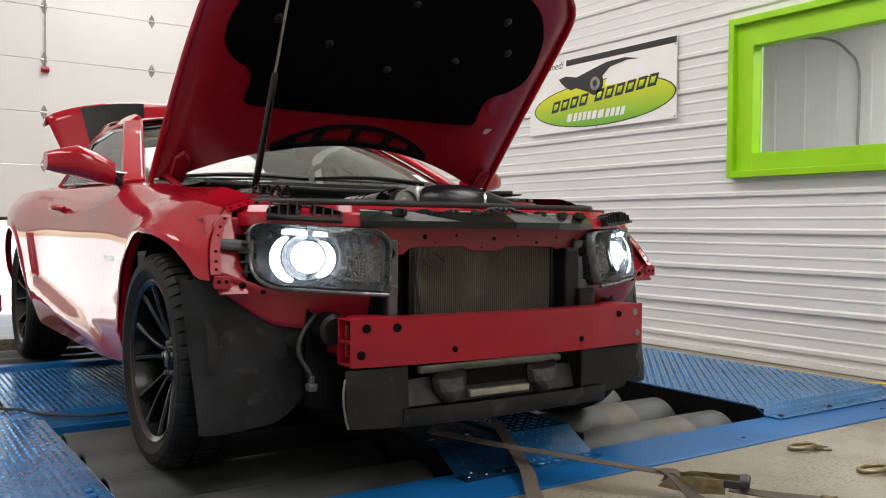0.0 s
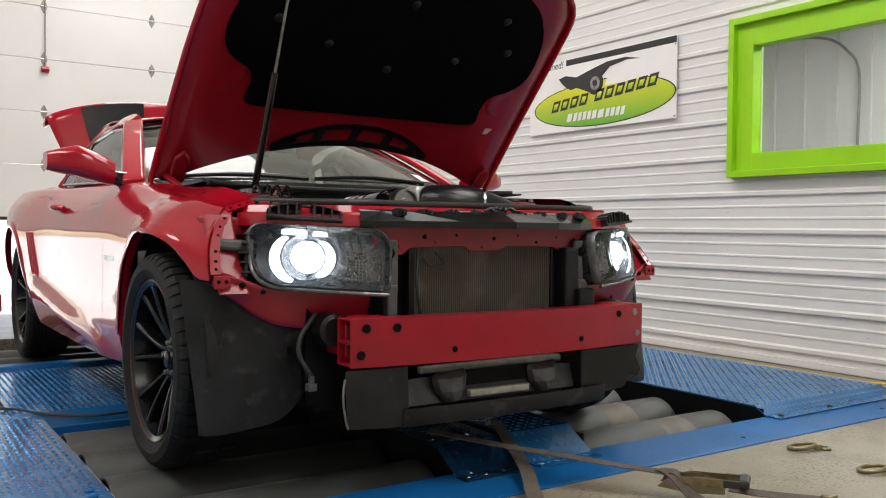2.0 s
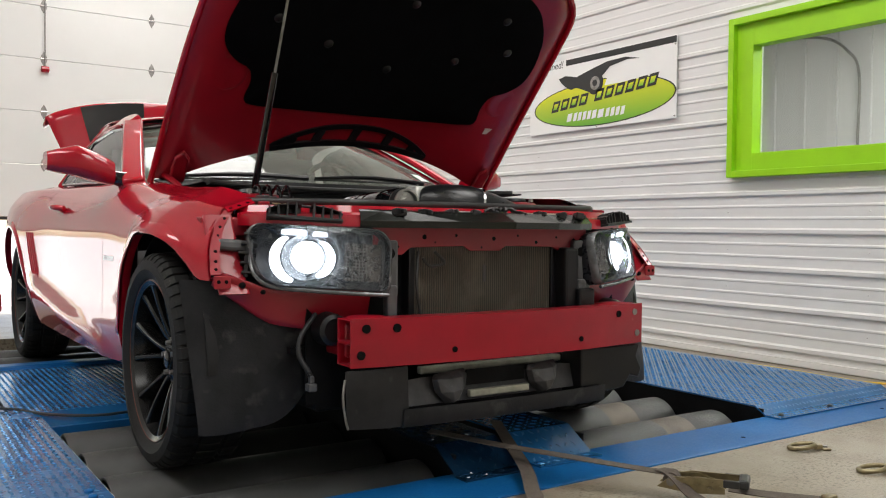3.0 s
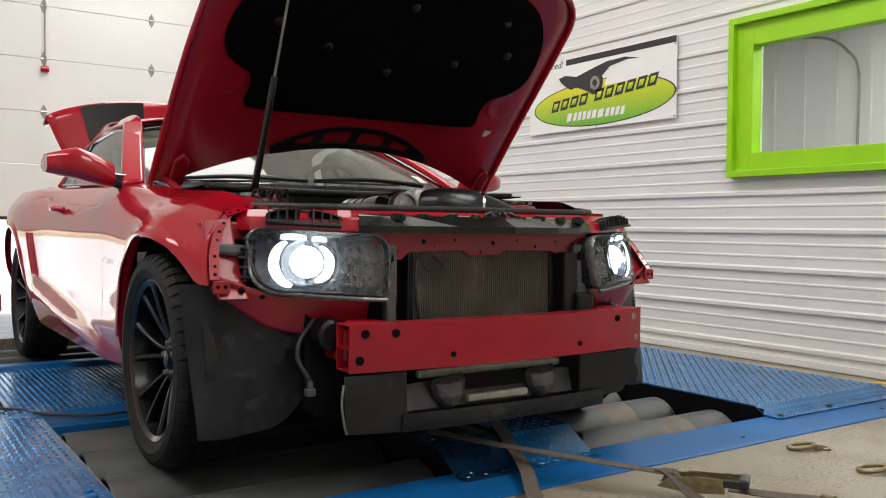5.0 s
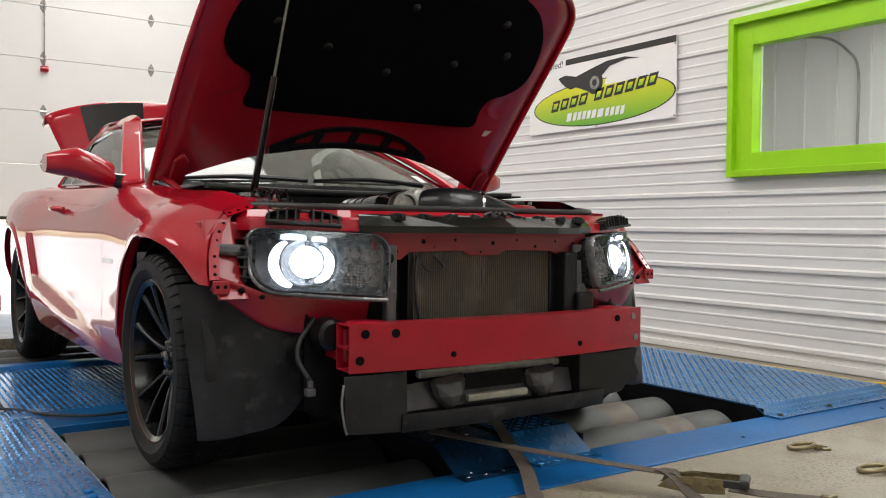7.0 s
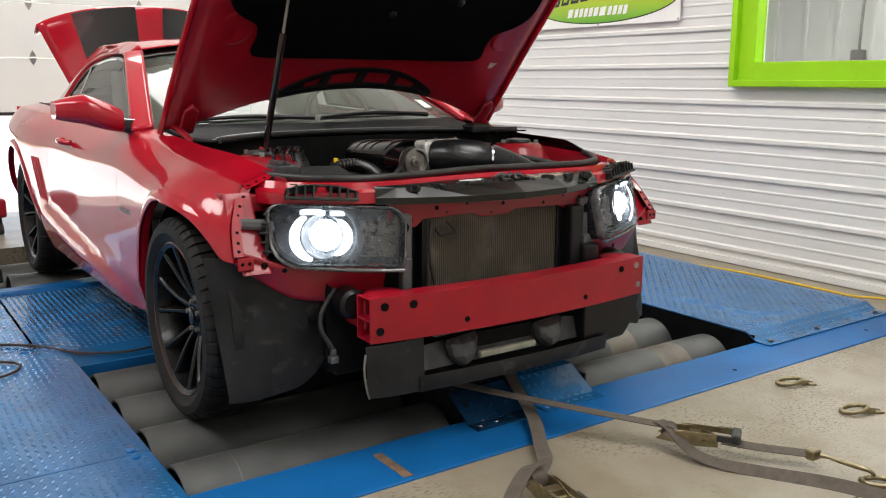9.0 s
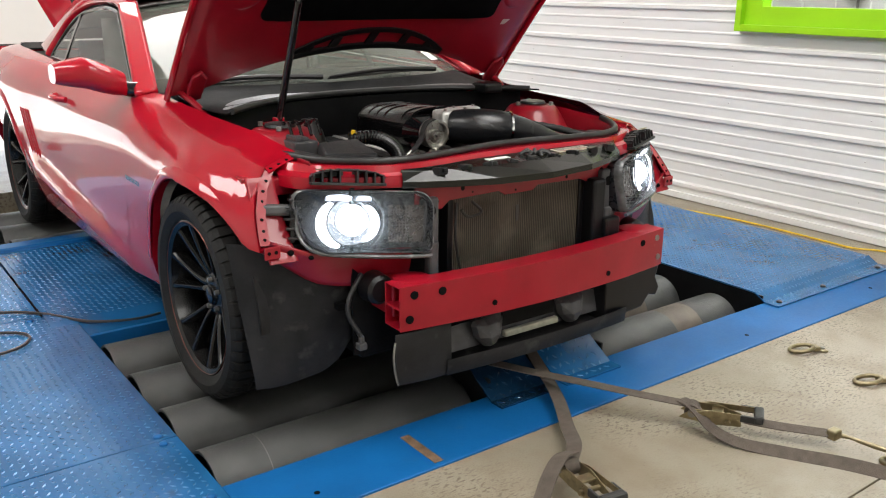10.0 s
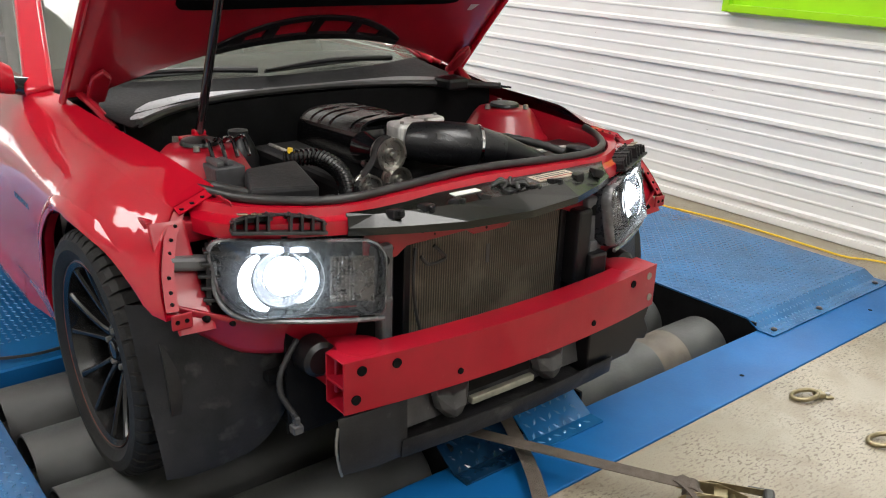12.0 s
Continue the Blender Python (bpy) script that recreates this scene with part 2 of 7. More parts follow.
def concrete():
    """Trowelled tan slab: cloudy stains, fine speckle, and pits and scratches that come in patches."""
    m = mat("concrete_floor", (0.258, 0.226, 0.168), 0.42, 0, 0.16, 2.2, 0.12, 160, rough_vary=0.16, stain=(0.215, 0.180, 0.125), stain_at=0.52)
    t, n, l, p = nodes_of(m)
    tex = n.new("ShaderNodeTexCoord")

    def noise(scale, detail, stretch=(1, 1, 1), turn=0):
        mp = n.new("ShaderNodeMapping")
        mp.inputs["Scale"].default_value = stretch
        mp.inputs["Rotation"].default_value = (0, 0, radians(turn))
        tx = n.new("ShaderNodeTexNoise")
        tx.inputs["Scale"].default_value, tx.inputs["Detail"].default_value = scale, detail
        l.new(tex.outputs["Object"], mp.inputs["Vector"])
        l.new(mp.outputs["Vector"], tx.inputs["Vector"])
        return tx.outputs["Fac"]

    def ramp(fac, lo, hi):
        r = n.new("ShaderNodeMapRange")
        r.inputs["From Min"].default_value, r.inputs["From Max"].default_value = lo, hi
        l.new(fac, r.inputs["Value"])
        return r.outputs["Result"]

    def times(a, b):
        x = n.new("ShaderNodeMath")
        x.operation = "MULTIPLY"
        l.new(a, x.inputs[0])
        if isinstance(b, float):
            x.inputs[1].default_value = b
        else:
            l.new(b, x.inputs[1])
        return x.outputs[0]

    def blend(fac, colour):
        mix = n.new("ShaderNodeMix")
        mix.data_type = "RGBA"
        l.new(fac, mix.inputs["Factor"])
        l.new(p.inputs["Base Color"].links[0].from_socket, mix.inputs["A"])
        mix.inputs["B"].default_value = (*colour, 1)
        l.new(mix.outputs["Result"], p.inputs["Base Color"])

    patches = ramp(noise(2.3, 3), 0.44, 0.58)
    blend(times(ramp(noise(1.3, 4), 0.45, 0.65), 0.55), (0.335, 0.31, 0.25))
    blend(times(ramp(noise(260, 4), 0.52, 0.68), 0.7), (0.165, 0.135, 0.092))
    blend(times(times(ramp(noise(52, 9, (1, 2.4, 1), 25), 0.53, 0.61), patches), 0.95), (0.115, 0.09, 0.062))
    blend(times(ramp(noise(5.5, 7), 0.48, 0.66), 0.6), (0.185, 0.150, 0.10))
    blend(times(ramp(noise(60, 8, (1, 1.6, 1), -40), 0.66, 0.72), 0.8), (0.13, 0.10, 0.07))
    return m


M["concrete"] = concrete()
M["apron"] = mat("pale_concrete_apron", (0.78, 0.76, 0.71), 0.7, 0, 0.06, 0.5, 0.05, 20)


def lime_fade():
    """Printed oval that runs from yellow at its top to green at its foot."""
    m = mat("printed_oval", (0.5, 0.6, 0.02), 0.35, 0, 0.02, 5)
    t, n, l, p = nodes_of(m)
    tex = n.new("ShaderNodeTexCoord")
    sep = n.new("ShaderNodeSeparateXYZ")
    l.new(tex.outputs["Generated"], sep.inputs[0])
    r = n.new("ShaderNodeValToRGB")
    r.color_ramp.elements[0].color, r.color_ramp.elements[1].color = (0.13, 0.42, 0.04, 1), (0.72, 0.70, 0.02, 1)
    l.new(sep.outputs["Z"], r.inputs["Fac"])
    l.new(r.outputs["Color"], p.inputs["Base Color"])
    return m


M["oval"] = lime_fade()


# ---- building blocks ----
def part(name, bm, material, parent=None, label="", smooth=False, bevel=0.0, solid=0.0, recalc=True, rim=True):
    if recalc:
        bmesh.ops.recalc_face_normals(bm, faces=bm.faces[:])
    me = bpy.data.meshes.new(name)
    bm.to_mesh(me)
    bm.free()
    me.materials.append(M[material])
    if smooth:
        for f in me.polygons:
            f.use_smooth = True
        me.set_sharp_from_angle(angle=radians(42))
    ob = new(name, me)
    if parent:
        ob.parent = parent
    if label:
        ob["label"] = label
    if solid:
        s = ob.modifiers.new("thickness", "SOLIDIFY")
        s.thickness, s.offset, s.use_rim = solid, 0, rim
        if smooth:
            w = ob.modifiers.new("facing", "WEIGHTED_NORMAL")
            w.weight, w.keep_sharp = 100, True
    if bevel:
        b = ob.modifiers.new("edges", "BEVEL")
        b.width, b.segments, b.limit_method, b.angle_limit = bevel, 2, "ANGLE", radians(40)
    return ob


def thing(name, label, category, group="", kind="", at=None):
    ob = new(name)
    if at is not None:
        ob.matrix_world = at
    return tagged(ob, label, category, group, kind)


def add_box(bm, a, b, m=None):
    """A box from corner a to corner b."""
    v = [bm.verts.new((x, y, z)) for x in (a[0], b[0]) for y in (a[1], b[1]) for z in (a[2], b[2])]
    for q in ((0, 1, 3, 2), (4, 6, 7, 5), (0, 4, 5, 1), (2, 3, 7, 6), (0, 2, 6, 4), (1, 5, 7, 3)):
        bm.faces.new([v[i] for i in q])
    if m is not None:
        bmesh.ops.transform(bm, matrix=m, verts=v)
    return v


def boxes(*pairs):
    bm = bmesh.new()
    for a, b in pairs:
        add_box(bm, a, b)
    return bm


def prism(points, lift, m=None):
    """A flat outline (u, v) in the x-y plane, thickened by lift along z."""
    bm = bmesh.new()
    low = [bm.verts.new((x, y, 0)) for x, y in points]
    high = [bm.verts.new((x, y, lift)) for x, y in points]
    bm.faces.new(low[::-1])
    bm.faces.new(high)
    k = len(points)
    for i in range(k):
        bm.faces.new((low[i], low[(i + 1) % k], high[(i + 1) % k], high[i]))
    if m is not None:
        bmesh.ops.transform(bm, matrix=m, verts=bm.verts[:])
    return bm


def surf(fn, nu, nv, bm=None, closed_u=False):
    """A grid of fn(u, v), u and v from 0 to 1."""
    bm = bm or bmesh.new()
    cols = nu if closed_u else nu + 1
    g = [[bm.verts.new(fn(i / nu, j / nv)) for j in range(nv + 1)] for i in range(cols)]
    for i in range(nu):
        for j in range(nv):
            a, b = g[i], g[(i + 1) % cols]
            bm.faces.new((a[j], b[j], b[j + 1], a[j + 1]))
    return bm


def lathe(profile, n=48, axis="X", bm=None, centre=(0, 0, 0), cap=True):
    """A turned shape: profile of (along, radius) round an axis."""
    bm = bm or bmesh.new()
    rings = []
    for a, r in profile:
        ring = []
        for i in range(n):
            t = 2 * math.pi * i / n
            c, s = r * math.cos(t), r * math.sin(t)
            p = {"X": (a, c, s), "Y": (c, a, s), "Z": (c, s, a)}[axis]
            ring.append(bm.verts.new(Vector(p) + Vector(centre)))
        rings.append(ring)
    for p, q in zip(rings, rings[1:]):
        for i in range(n):
            bm.faces.new((p[i], p[(i + 1) % n], q[(i + 1) % n], q[i]))
    for ring, r in ((rings[0], profile[0][1]), (rings[-1], profile[-1][1])):
        if r > 1e-5 and cap:
            try:
                bm.faces.new(ring)
            except ValueError:
                pass
    return bm


def spline(points, steps=6):
    """A smooth line through the points."""
    p = [Vector(q) for q in points]
    out = []
    for i in range(len(p) - 1):
        a, b, c, d = p[max(i - 1, 0)], p[i], p[i + 1], p[min(i + 2, len(p) - 1)]
        for k in range(steps):
            t = k / steps
            out.append(0.5 * (2 * b + (c - a) * t + (2 * a - 5 * b + 4 * c - d) * t * t + (3 * b - a - 3 * c + d) * t ** 3))
    return out + [p[-1]]


def tube(points, r, n=10, steps=6, bm=None, wave=0.0, straight=False):
    """A round pipe along the points; r is a radius or a list of radii over its length; wave: depth of its corrugation."""
    bm = bm or bmesh.new()
    line = [Vector(p) for p in points] if straight else spline(points, steps)
    k = len(line)
    up = Vector((0, 0, 1))
    rings = []
    for i, p in enumerate(line):
        d = (line[min(i + 1, k - 1)] - line[max(i - 1, 0)]).normalized()
        if abs(d.dot(up)) > 0.98:
            up = Vector((1, 0, 0))
        s = d.cross(up).normalized()
        w = s.cross(d).normalized()
        up = w
        rr = r if not isinstance(r, (list, tuple)) else float(np.interp(i / (k - 1), np.linspace(0, 1, len(r)), r))
        rr = rr + (wave if i % 2 else 0)
        rings.append([bm.verts.new(p + rr * (math.cos(a) * s + math.sin(a) * w)) for a in [2 * math.pi * j / n for j in range(n)]])
    for a, b in zip(rings, rings[1:]):
        for j in range(n):
            bm.faces.new((a[j], a[(j + 1) % n], b[(j + 1) % n], b[j]))
    bm.faces.new(rings[0][::-1])
    bm.faces.new(rings[-1])
    return bm


def ribbon(points, side, width, thick=0.003, steps=8):
    """A band of webbing along the points; side gives its width's direction at each point."""
    line = spline(points, steps)
    sides = spline(side, steps) if len(side) == len(points) else [Vector(side[0])] * len(line)
    bm = bmesh.new()
    rows = []
    for i, p in enumerate(line):
        d = (line[min(i + 1, len(line) - 1)] - line[max(i - 1, 0)]).normalized()
        s = sides[i]
        s = (s - s.dot(d) * d).normalized()
        nrm = d.cross(s).normalized()
        rows.append([bm.verts.new(p + s * a * width / 2 + nrm * b * thick / 2) for a, b in ((-1, -1), (1, -1), (1, 1), (-1, 1))])
    for a, b in zip(rows, rows[1:]):
        for j in range(4):
            bm.faces.new((a[j], a[(j + 1) % 4], b[(j + 1) % 4], b[j]))
    bm.faces.new(rows[0][::-1])
    bm.faces.new(rows[-1])
    return bm


def treads(x0, x1, y0, y1, height, pitch=0.026, material="deck"):
    """The raised lozenges of checker plate over a field; height(x, y) is the plate's top."""
    verts, faces = [], []
    nx, ny = int((x1 - x0) / pitch), int((y1 - y0) / pitch)
    for i in range(nx):
        for j in range(ny):
            x, y = x0 + (i + 0.5) * pitch, y0 + (j + 0.5) * pitch
            a = radians(45 if (i + j) % 2 else -45)
            c, s = math.cos(a), math.sin(a)
            k = len(verts)
            for u, v, h in ((-0.0100, 0, 0), (0, -0.0042, 0), (0.0100, 0, 0), (0, 0.0042, 0), (-0.005, 0, 0.0026), (0.005, 0, 0.0026)):
                u, v = u * pitch / 0.026, v * pitch / 0.026
                px, py = x + u * c - v * s, y + u * s + v * c
                verts.append((px, py, height(px, py) + h + 0.0003))
            faces += [(k, k + 1, k + 5, k + 4), (k + 1, k + 2, k + 5), (k + 2, k + 3, k + 4, k + 5), (k + 3, k, k + 4)]
    me = bpy.data.meshes.new("tread")
    me.from_pydata(verts, [], faces)
    me.materials.append(M[material])
    return me


def tread_part(parent, x0, x1, y0, y1, height, pitch=0.026, material="tread_glint"):
    ob = new("tread", treads(x0, x1, y0, y1, height, pitch, material))
    ob.parent = parent
    return tagged(ob, kind="stuff")


def flipped(bm):
    """The same shape mirrored to the car's other side."""
    bmesh.ops.scale(bm, vec=(-1, 1, 1), verts=bm.verts[:])
    bmesh.ops.reverse_faces(bm, faces=bm.faces[:])
    return bm


# ---- the building ----
WALL_X, DOOR_Y, ROOM_Z = 2.80, 5.97, 4.3
LEFT_X, FRONT_Y = -6.5, -6.0


def make_floor():
    bm = bmesh.new()
    # slabs round the pit, with a saw joint between them
    add_box(bm, (LEFT_X, FRONT_Y, -0.2), (WALL_X + 0.4, -1.556, 0.0))
    add_box(bm, (LEFT_X, -1.551, -0.2), (WALL_X + 0.4, -0.767, 0.0))
    add_box(bm, (2.44, -0.767, -0.2), (WALL_X + 0.4, DOOR_Y + 0.3, 0.0))
    add_box(bm, (LEFT_X, -0.767, -0.2), (-2.7, DOOR_Y + 0.3, 0.0))
    add_box(bm, (-2.7, 3.75, -0.2), (2.44, DOOR_Y + 0.3, 0.0))
    tagged(part("floor", bm, "concrete", bevel=0.002), "worn tan concrete workshop floor", "floor", kind="structure")
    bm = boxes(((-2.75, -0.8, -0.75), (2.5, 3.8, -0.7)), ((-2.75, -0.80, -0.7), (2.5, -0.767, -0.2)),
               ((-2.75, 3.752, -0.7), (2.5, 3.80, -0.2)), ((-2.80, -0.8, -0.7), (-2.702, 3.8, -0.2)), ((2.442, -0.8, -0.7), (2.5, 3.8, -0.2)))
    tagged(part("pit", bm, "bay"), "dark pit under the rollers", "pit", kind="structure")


def rib(z):
    """Depth of the wall sheet's profile at a height: a bold rib every 9 inches, with two small ones between."""
    p = ((z - 0.098) / 0.2286) % 1.0
    d = min(p, 1 - p) * 0.2286
    out = max(0.0, min(1.0, (0.021 - d) / 0.011)) * 0.015
    for q in (0.34, 0.66):
        e = abs(p - q) * 0.2286
        out = max(out, max(0.0, min(1.0, (0.010 - e) / 0.006)) * 0.0035)
    return out


def make_side_wall():
    zs = sorted({round(z, 4) for k in range(-1, 20) for o in (-0.021, -0.010, 0.010, 0.021, 0.0677, 0.0737, 0.0817, 0.0877, 0.1409, 0.1469, 0.1549, 0.1609)
                 for z in [0.098 + 0.2286 * k + o] if 0 < z < ROOM_Z} | {0.0, 1.24, 1.94, ROOM_Z})
    bm = bmesh.new()

    def strip(y0, y1, lo, hi):
        levels = [z for z in zs if lo <= z <= hi]
        a = [bm.verts.new((WALL_X - rib(z), y0, z)) for z in levels]
        b = [bm.verts.new((WALL_X - rib(z), y1, z)) for z in levels]
        for i in range(len(levels) - 1):
            bm.faces.new((a[i], b[i], b[i + 1], a[i + 1]))
        add_box(bm, (WALL_X + 0.001, y0, levels[0]), (WALL_X + 0.12, y1, levels[-1]))

    strip(FRONT_Y, -1.52, 0, ROOM_Z)
    strip(0.60, DOOR_Y, 0, ROOM_Z)
    strip(-1.52, 0.60, 0, 1.24)
    strip(-1.52, 0.60, 1.94, ROOM_Z)
    wall = part("wall_east", bm, "wall", recalc=False)
    tagged(wall, "white ribbed steel wall sheet", "wall", kind="structure")
    bm = bmesh.new()
    for k in range(0, 8):
        z = 0.098 + 0.2286 * k + 0.115
        for y in np.arange(-2.0, 5.6, 0.915):
            if not (z > 1.1 and z < 2.1 and -1.6 < y < 0.75):
                lathe([(WALL_X - 0.006, 0.0), (WALL_X - 0.005, 0.0024), (WALL_X + 0.002, 0.0032)], 6, "X", bm, (0, y, z))
    tagged(part("screw", bm, "dull_metal", wall), kind="stuff")
    tagged(part("baseboard", boxes(((WALL_X - 0.022, FRONT_Y, 0.004), (WALL_X - 0.001, DOOR_Y, 0.045))), "wall", bevel=0.003), "white base trim of the wall", "trim", kind="structure")


def make_window():
    w = thing("window_1", "lime green painted window frame looking into a control room", "window", kind="structure")
    y0, y1, z0, z1 = -1.64, 0.72, 1.112, 2.083
    t = 0.04
    for nm, a, b in (("frame_side", (2.735, y1 - t, z0), (2.845, y1, z1)), ("frame_side", (2.735, y0, z0), (2.845, y0 + t, z1)),
                     ("frame_rail", (2.735, y0 + t, z0), (2.845, y1 - t, z0 + t)), ("frame_rail", (2.735, y0 + t, z1 - t), (2.845, y1 - t, z1))):
        part(nm, boxes((a, b)), "green", w, bevel=0.003)
    i = 0.155
    for nm, a, b in (("inner_board", (2.772, y1 - i, z0 + t), (2.86, y1 - t, z1 - t)), ("inner_board", (2.772, y0 + t, z0 + t), (2.86, y0 + i, z1 - t)),
                     ("inner_board", (2.772, y0 + i, z0 + t), (2.86, y1 - i, z0 + i - 0.01)), ("inner_board", (2.772, y0 + i, z1 - i - 0.02), (2.86, y1 - i, z1 - t))):
        part(nm, boxes((a, b)), "green", w, bevel=0.002)
    p = part("pane", boxes(((2.846, y0 + i, z0 + i - 0.01), (2.851, y1 - i, z1 - i - 0.02))), "pane", w)
    p.visible_shadow = False
    # the room behind
    bm = boxes(((5.2, -3.2, 0.0), (5.3, 2.4, 2.6)), ((2.93, 2.3, 0.0), (5.2, 2.4, 2.6)), ((2.93, -3.2, 0.0), (5.2, -3.1, 2.6)), ((2.93, -3.1, -0.1), (5.2, 2.3, -0.004)))
    for k in range(18):
        add_box(bm, (5.175, -3.0 + 0.3 * k, 0.0), (5.2, -2.97 + 0.3 * k, 2.6))
    tagged(part("wall_control_room", bm, "wall"), "pale panelled walls of the control room", "wall", kind="structure")
    tagged(part("ceiling_control_room", boxes(((2.93, -3.1, 2.6), (5.3, 2.3, 2.7))), "ceil"), "white ceiling of the control room", "ceiling", kind="structure")
    c = thing("conduit", "grey electrical conduit on the panelled wall", "conduit")
    part("pipe", tube([(5.14, 1.285, 0.02), (5.14, 1.285, 1.4), (5.14, 1.285, 2.1), (5.14, 1.39, 2.30), (5.14, 1.57, 2.43), (5.14, 1.9, 2.5)], 0.012, 8), "dull_metal", c, smooth=True)
    part("junction_box", boxes(((5.09, 1.24, 1.28), (5.17, 1.33, 1.40))), "dull_metal", c, bevel=0.004)
    part("pipe", tube([(5.14, 0.2, 0.02), (5.14, 0.2, 2.5)], 0.012, 8), "dull_metal", c, smooth=True)
    d = thing("desk_machine", "black and red machine on the control room desk", "machine")
    part("base", boxes(((4.3, -0.7, 1.0), (4.8, 0.5, 1.16))), "plastic", d, bevel=0.02)
    part("hood", lathe([(0.0, 0.14), (0.12, 0.13), (0.22, 0.06), (0.26, 0.0)], 20, "Z", None, (4.5, 0.42, 1.16)), "red_in", d, smooth=True)
    part("block", boxes(((4.35, -0.5, 1.16), (4.75, 0.15, 1.34)), ((4.4, -0.3, 1.34), (4.6, -0.1, 1.42))), "plastic", d, bevel=0.03)
    part("arm", tube([(4.5, 0.05, 1.3), (4.5, 0.1, 1.40), (4.5, -0.05, 1.43), (4.5, -0.3, 1.40)], 0.02, 8), "dull_metal", d, smooth=True)
    k = thing("desk", "grey desk under the control room window", "desk")
    part("top", boxes(((4.15, -1.6, 0.96), (5.15, 1.2, 1.0))), "grey_plastic", k, bevel=0.004)
    for y in (-1.5, 1.1):
        part("leg", boxes(((4.2, y - 0.03, 0.0), (4.26, y + 0.03, 0.96))), "dull_metal", k)
        part("leg", boxes(((5.04, y - 0.03, 0.0), (5.10, y + 0.03, 0.96))), "dull_metal", k)


def make_back_wall():
    """The wall with the overhead door, which is raised a little way off the floor."""
    dx0, dx1, top = -2.75, 2.15, 3.74
    bm = boxes(((LEFT_X, DOOR_Y + 0.02, 0), (dx0, DOOR_Y + 0.2, ROOM_Z)), ((dx1, DOOR_Y + 0.02, 0), (WALL_X + 0.2, DOOR_Y + 0.2, ROOM_Z)), ((dx0, DOOR_Y + 0.02, top), (dx1, DOOR_Y + 0.2, ROOM_Z)))
    tagged(part("wall_north", bm, "wall"), "white end wall round the overhead door", "wall", kind="structure")
    d = thing("overhead_door", "white sectional overhead door raised off the floor", "garage door", kind="structure")
    z = 0.845
    rows = []
    while z < top:
        hgt = 0.4835
        part("door_panel", boxes(((dx0 - 0.05, DOOR_Y - 0.045, z + 0.002), (dx1 + 0.05, DOOR_Y, min(z + hgt - 0.002, top + 0.05)))), "door", d, bevel=0.004)
        rows.append(z)
        z += hgt
    for r in rows[1:]:
        for x in (-2.25, -1.28, -0.308, 0.664, 1.636):
            h = prism([(0, -0.068), (0.022, -0.03), (0.03, 0), (0.022, 0.03), (0, 0.068), (-0.022, 0.03), (-0.03, 0), (-0.022, -0.03)], 0.004, pose(x, DOOR_Y - 0.046, r, 90, 0, 0))
            hinge = part("hinge", h, "dull_metal", d)
            part("knuckle", tube([(x - 0.03, DOOR_Y - 0.054, r), (x + 0.03, DOOR_Y - 0.054, r)], 0.008, 8, straight=True), "metal", hinge, smooth=True)
    part("lock_rod", tube([(-0.30, DOOR_Y - 0.07, 2.23), (-0.30, DOOR_Y - 0.07, 3.5)], 0.006, 8, straight=True), "dull_metal", d, smooth=True)
    part("pull_handle", lathe([(-0.035, 0.02), (-0.03, 0.028), (0.03, 0.028), (0.035, 0.02)], 12, "X", None, (-0.30, DOOR_Y - 0.07, 2.20)), "red", d, "red pull handle", smooth=True)
    part("bottom_seal", boxes(((dx0 - 0.05, DOOR_Y - 0.04, 0.815), (dx1 + 0.05, DOOR_Y - 0.005, 0.846))), "rubber", d)
    for x in (dx0 + 0.01, dx1 - 0.06):
        tagged(part("door_track", boxes(((x, DOOR_Y - 0.14, 0), (x + 0.05, DOOR_Y - 0.09, top))), "dull_metal"), "steel track of the overhead door", "trim", kind="structure")
    ground = surf(lambda u, v: (-60 + 120 * u, DOOR_Y + 0.31 + 120 * v * v, -0.02), 8, 8)
    tagged(part("ground", ground, "apron"), "sunlit pale concrete apron outside the door", "ground", kind="structure")


def make_other_walls():
    tagged(part("wall_west", boxes(((LEFT_X - 0.15, FRONT_Y, 0), (LEFT_X, DOOR_Y + 0.2, ROOM_Z))), "wall"), "plain white workshop wall", "wall", kind="structure")
    tagged(part("wall_south", boxes(((LEFT_X - 0.15, FRONT_Y - 0.15, 0), (WALL_X + 0.2, FRONT_Y, ROOM_Z))), "wall"), "plain white workshop wall", "wall", kind="structure")
    bm = boxes(((LEFT_X - 0.15, FRONT_Y - 0.15, ROOM_Z), (WALL_X + 0.2, DOOR_Y + 0.2, ROOM_Z + 0.12)))
    for k in range(28):
        y = FRONT_Y + 0.4 * k + 0.2
        add_box(bm, (LEFT_X, y, ROOM_Z - 0.03), (WALL_X, y + 0.05, ROOM_Z - 0.001))
    tagged(part("ceiling", bm, "ceil"), "white ribbed workshop ceiling", "ceiling", kind="structure")


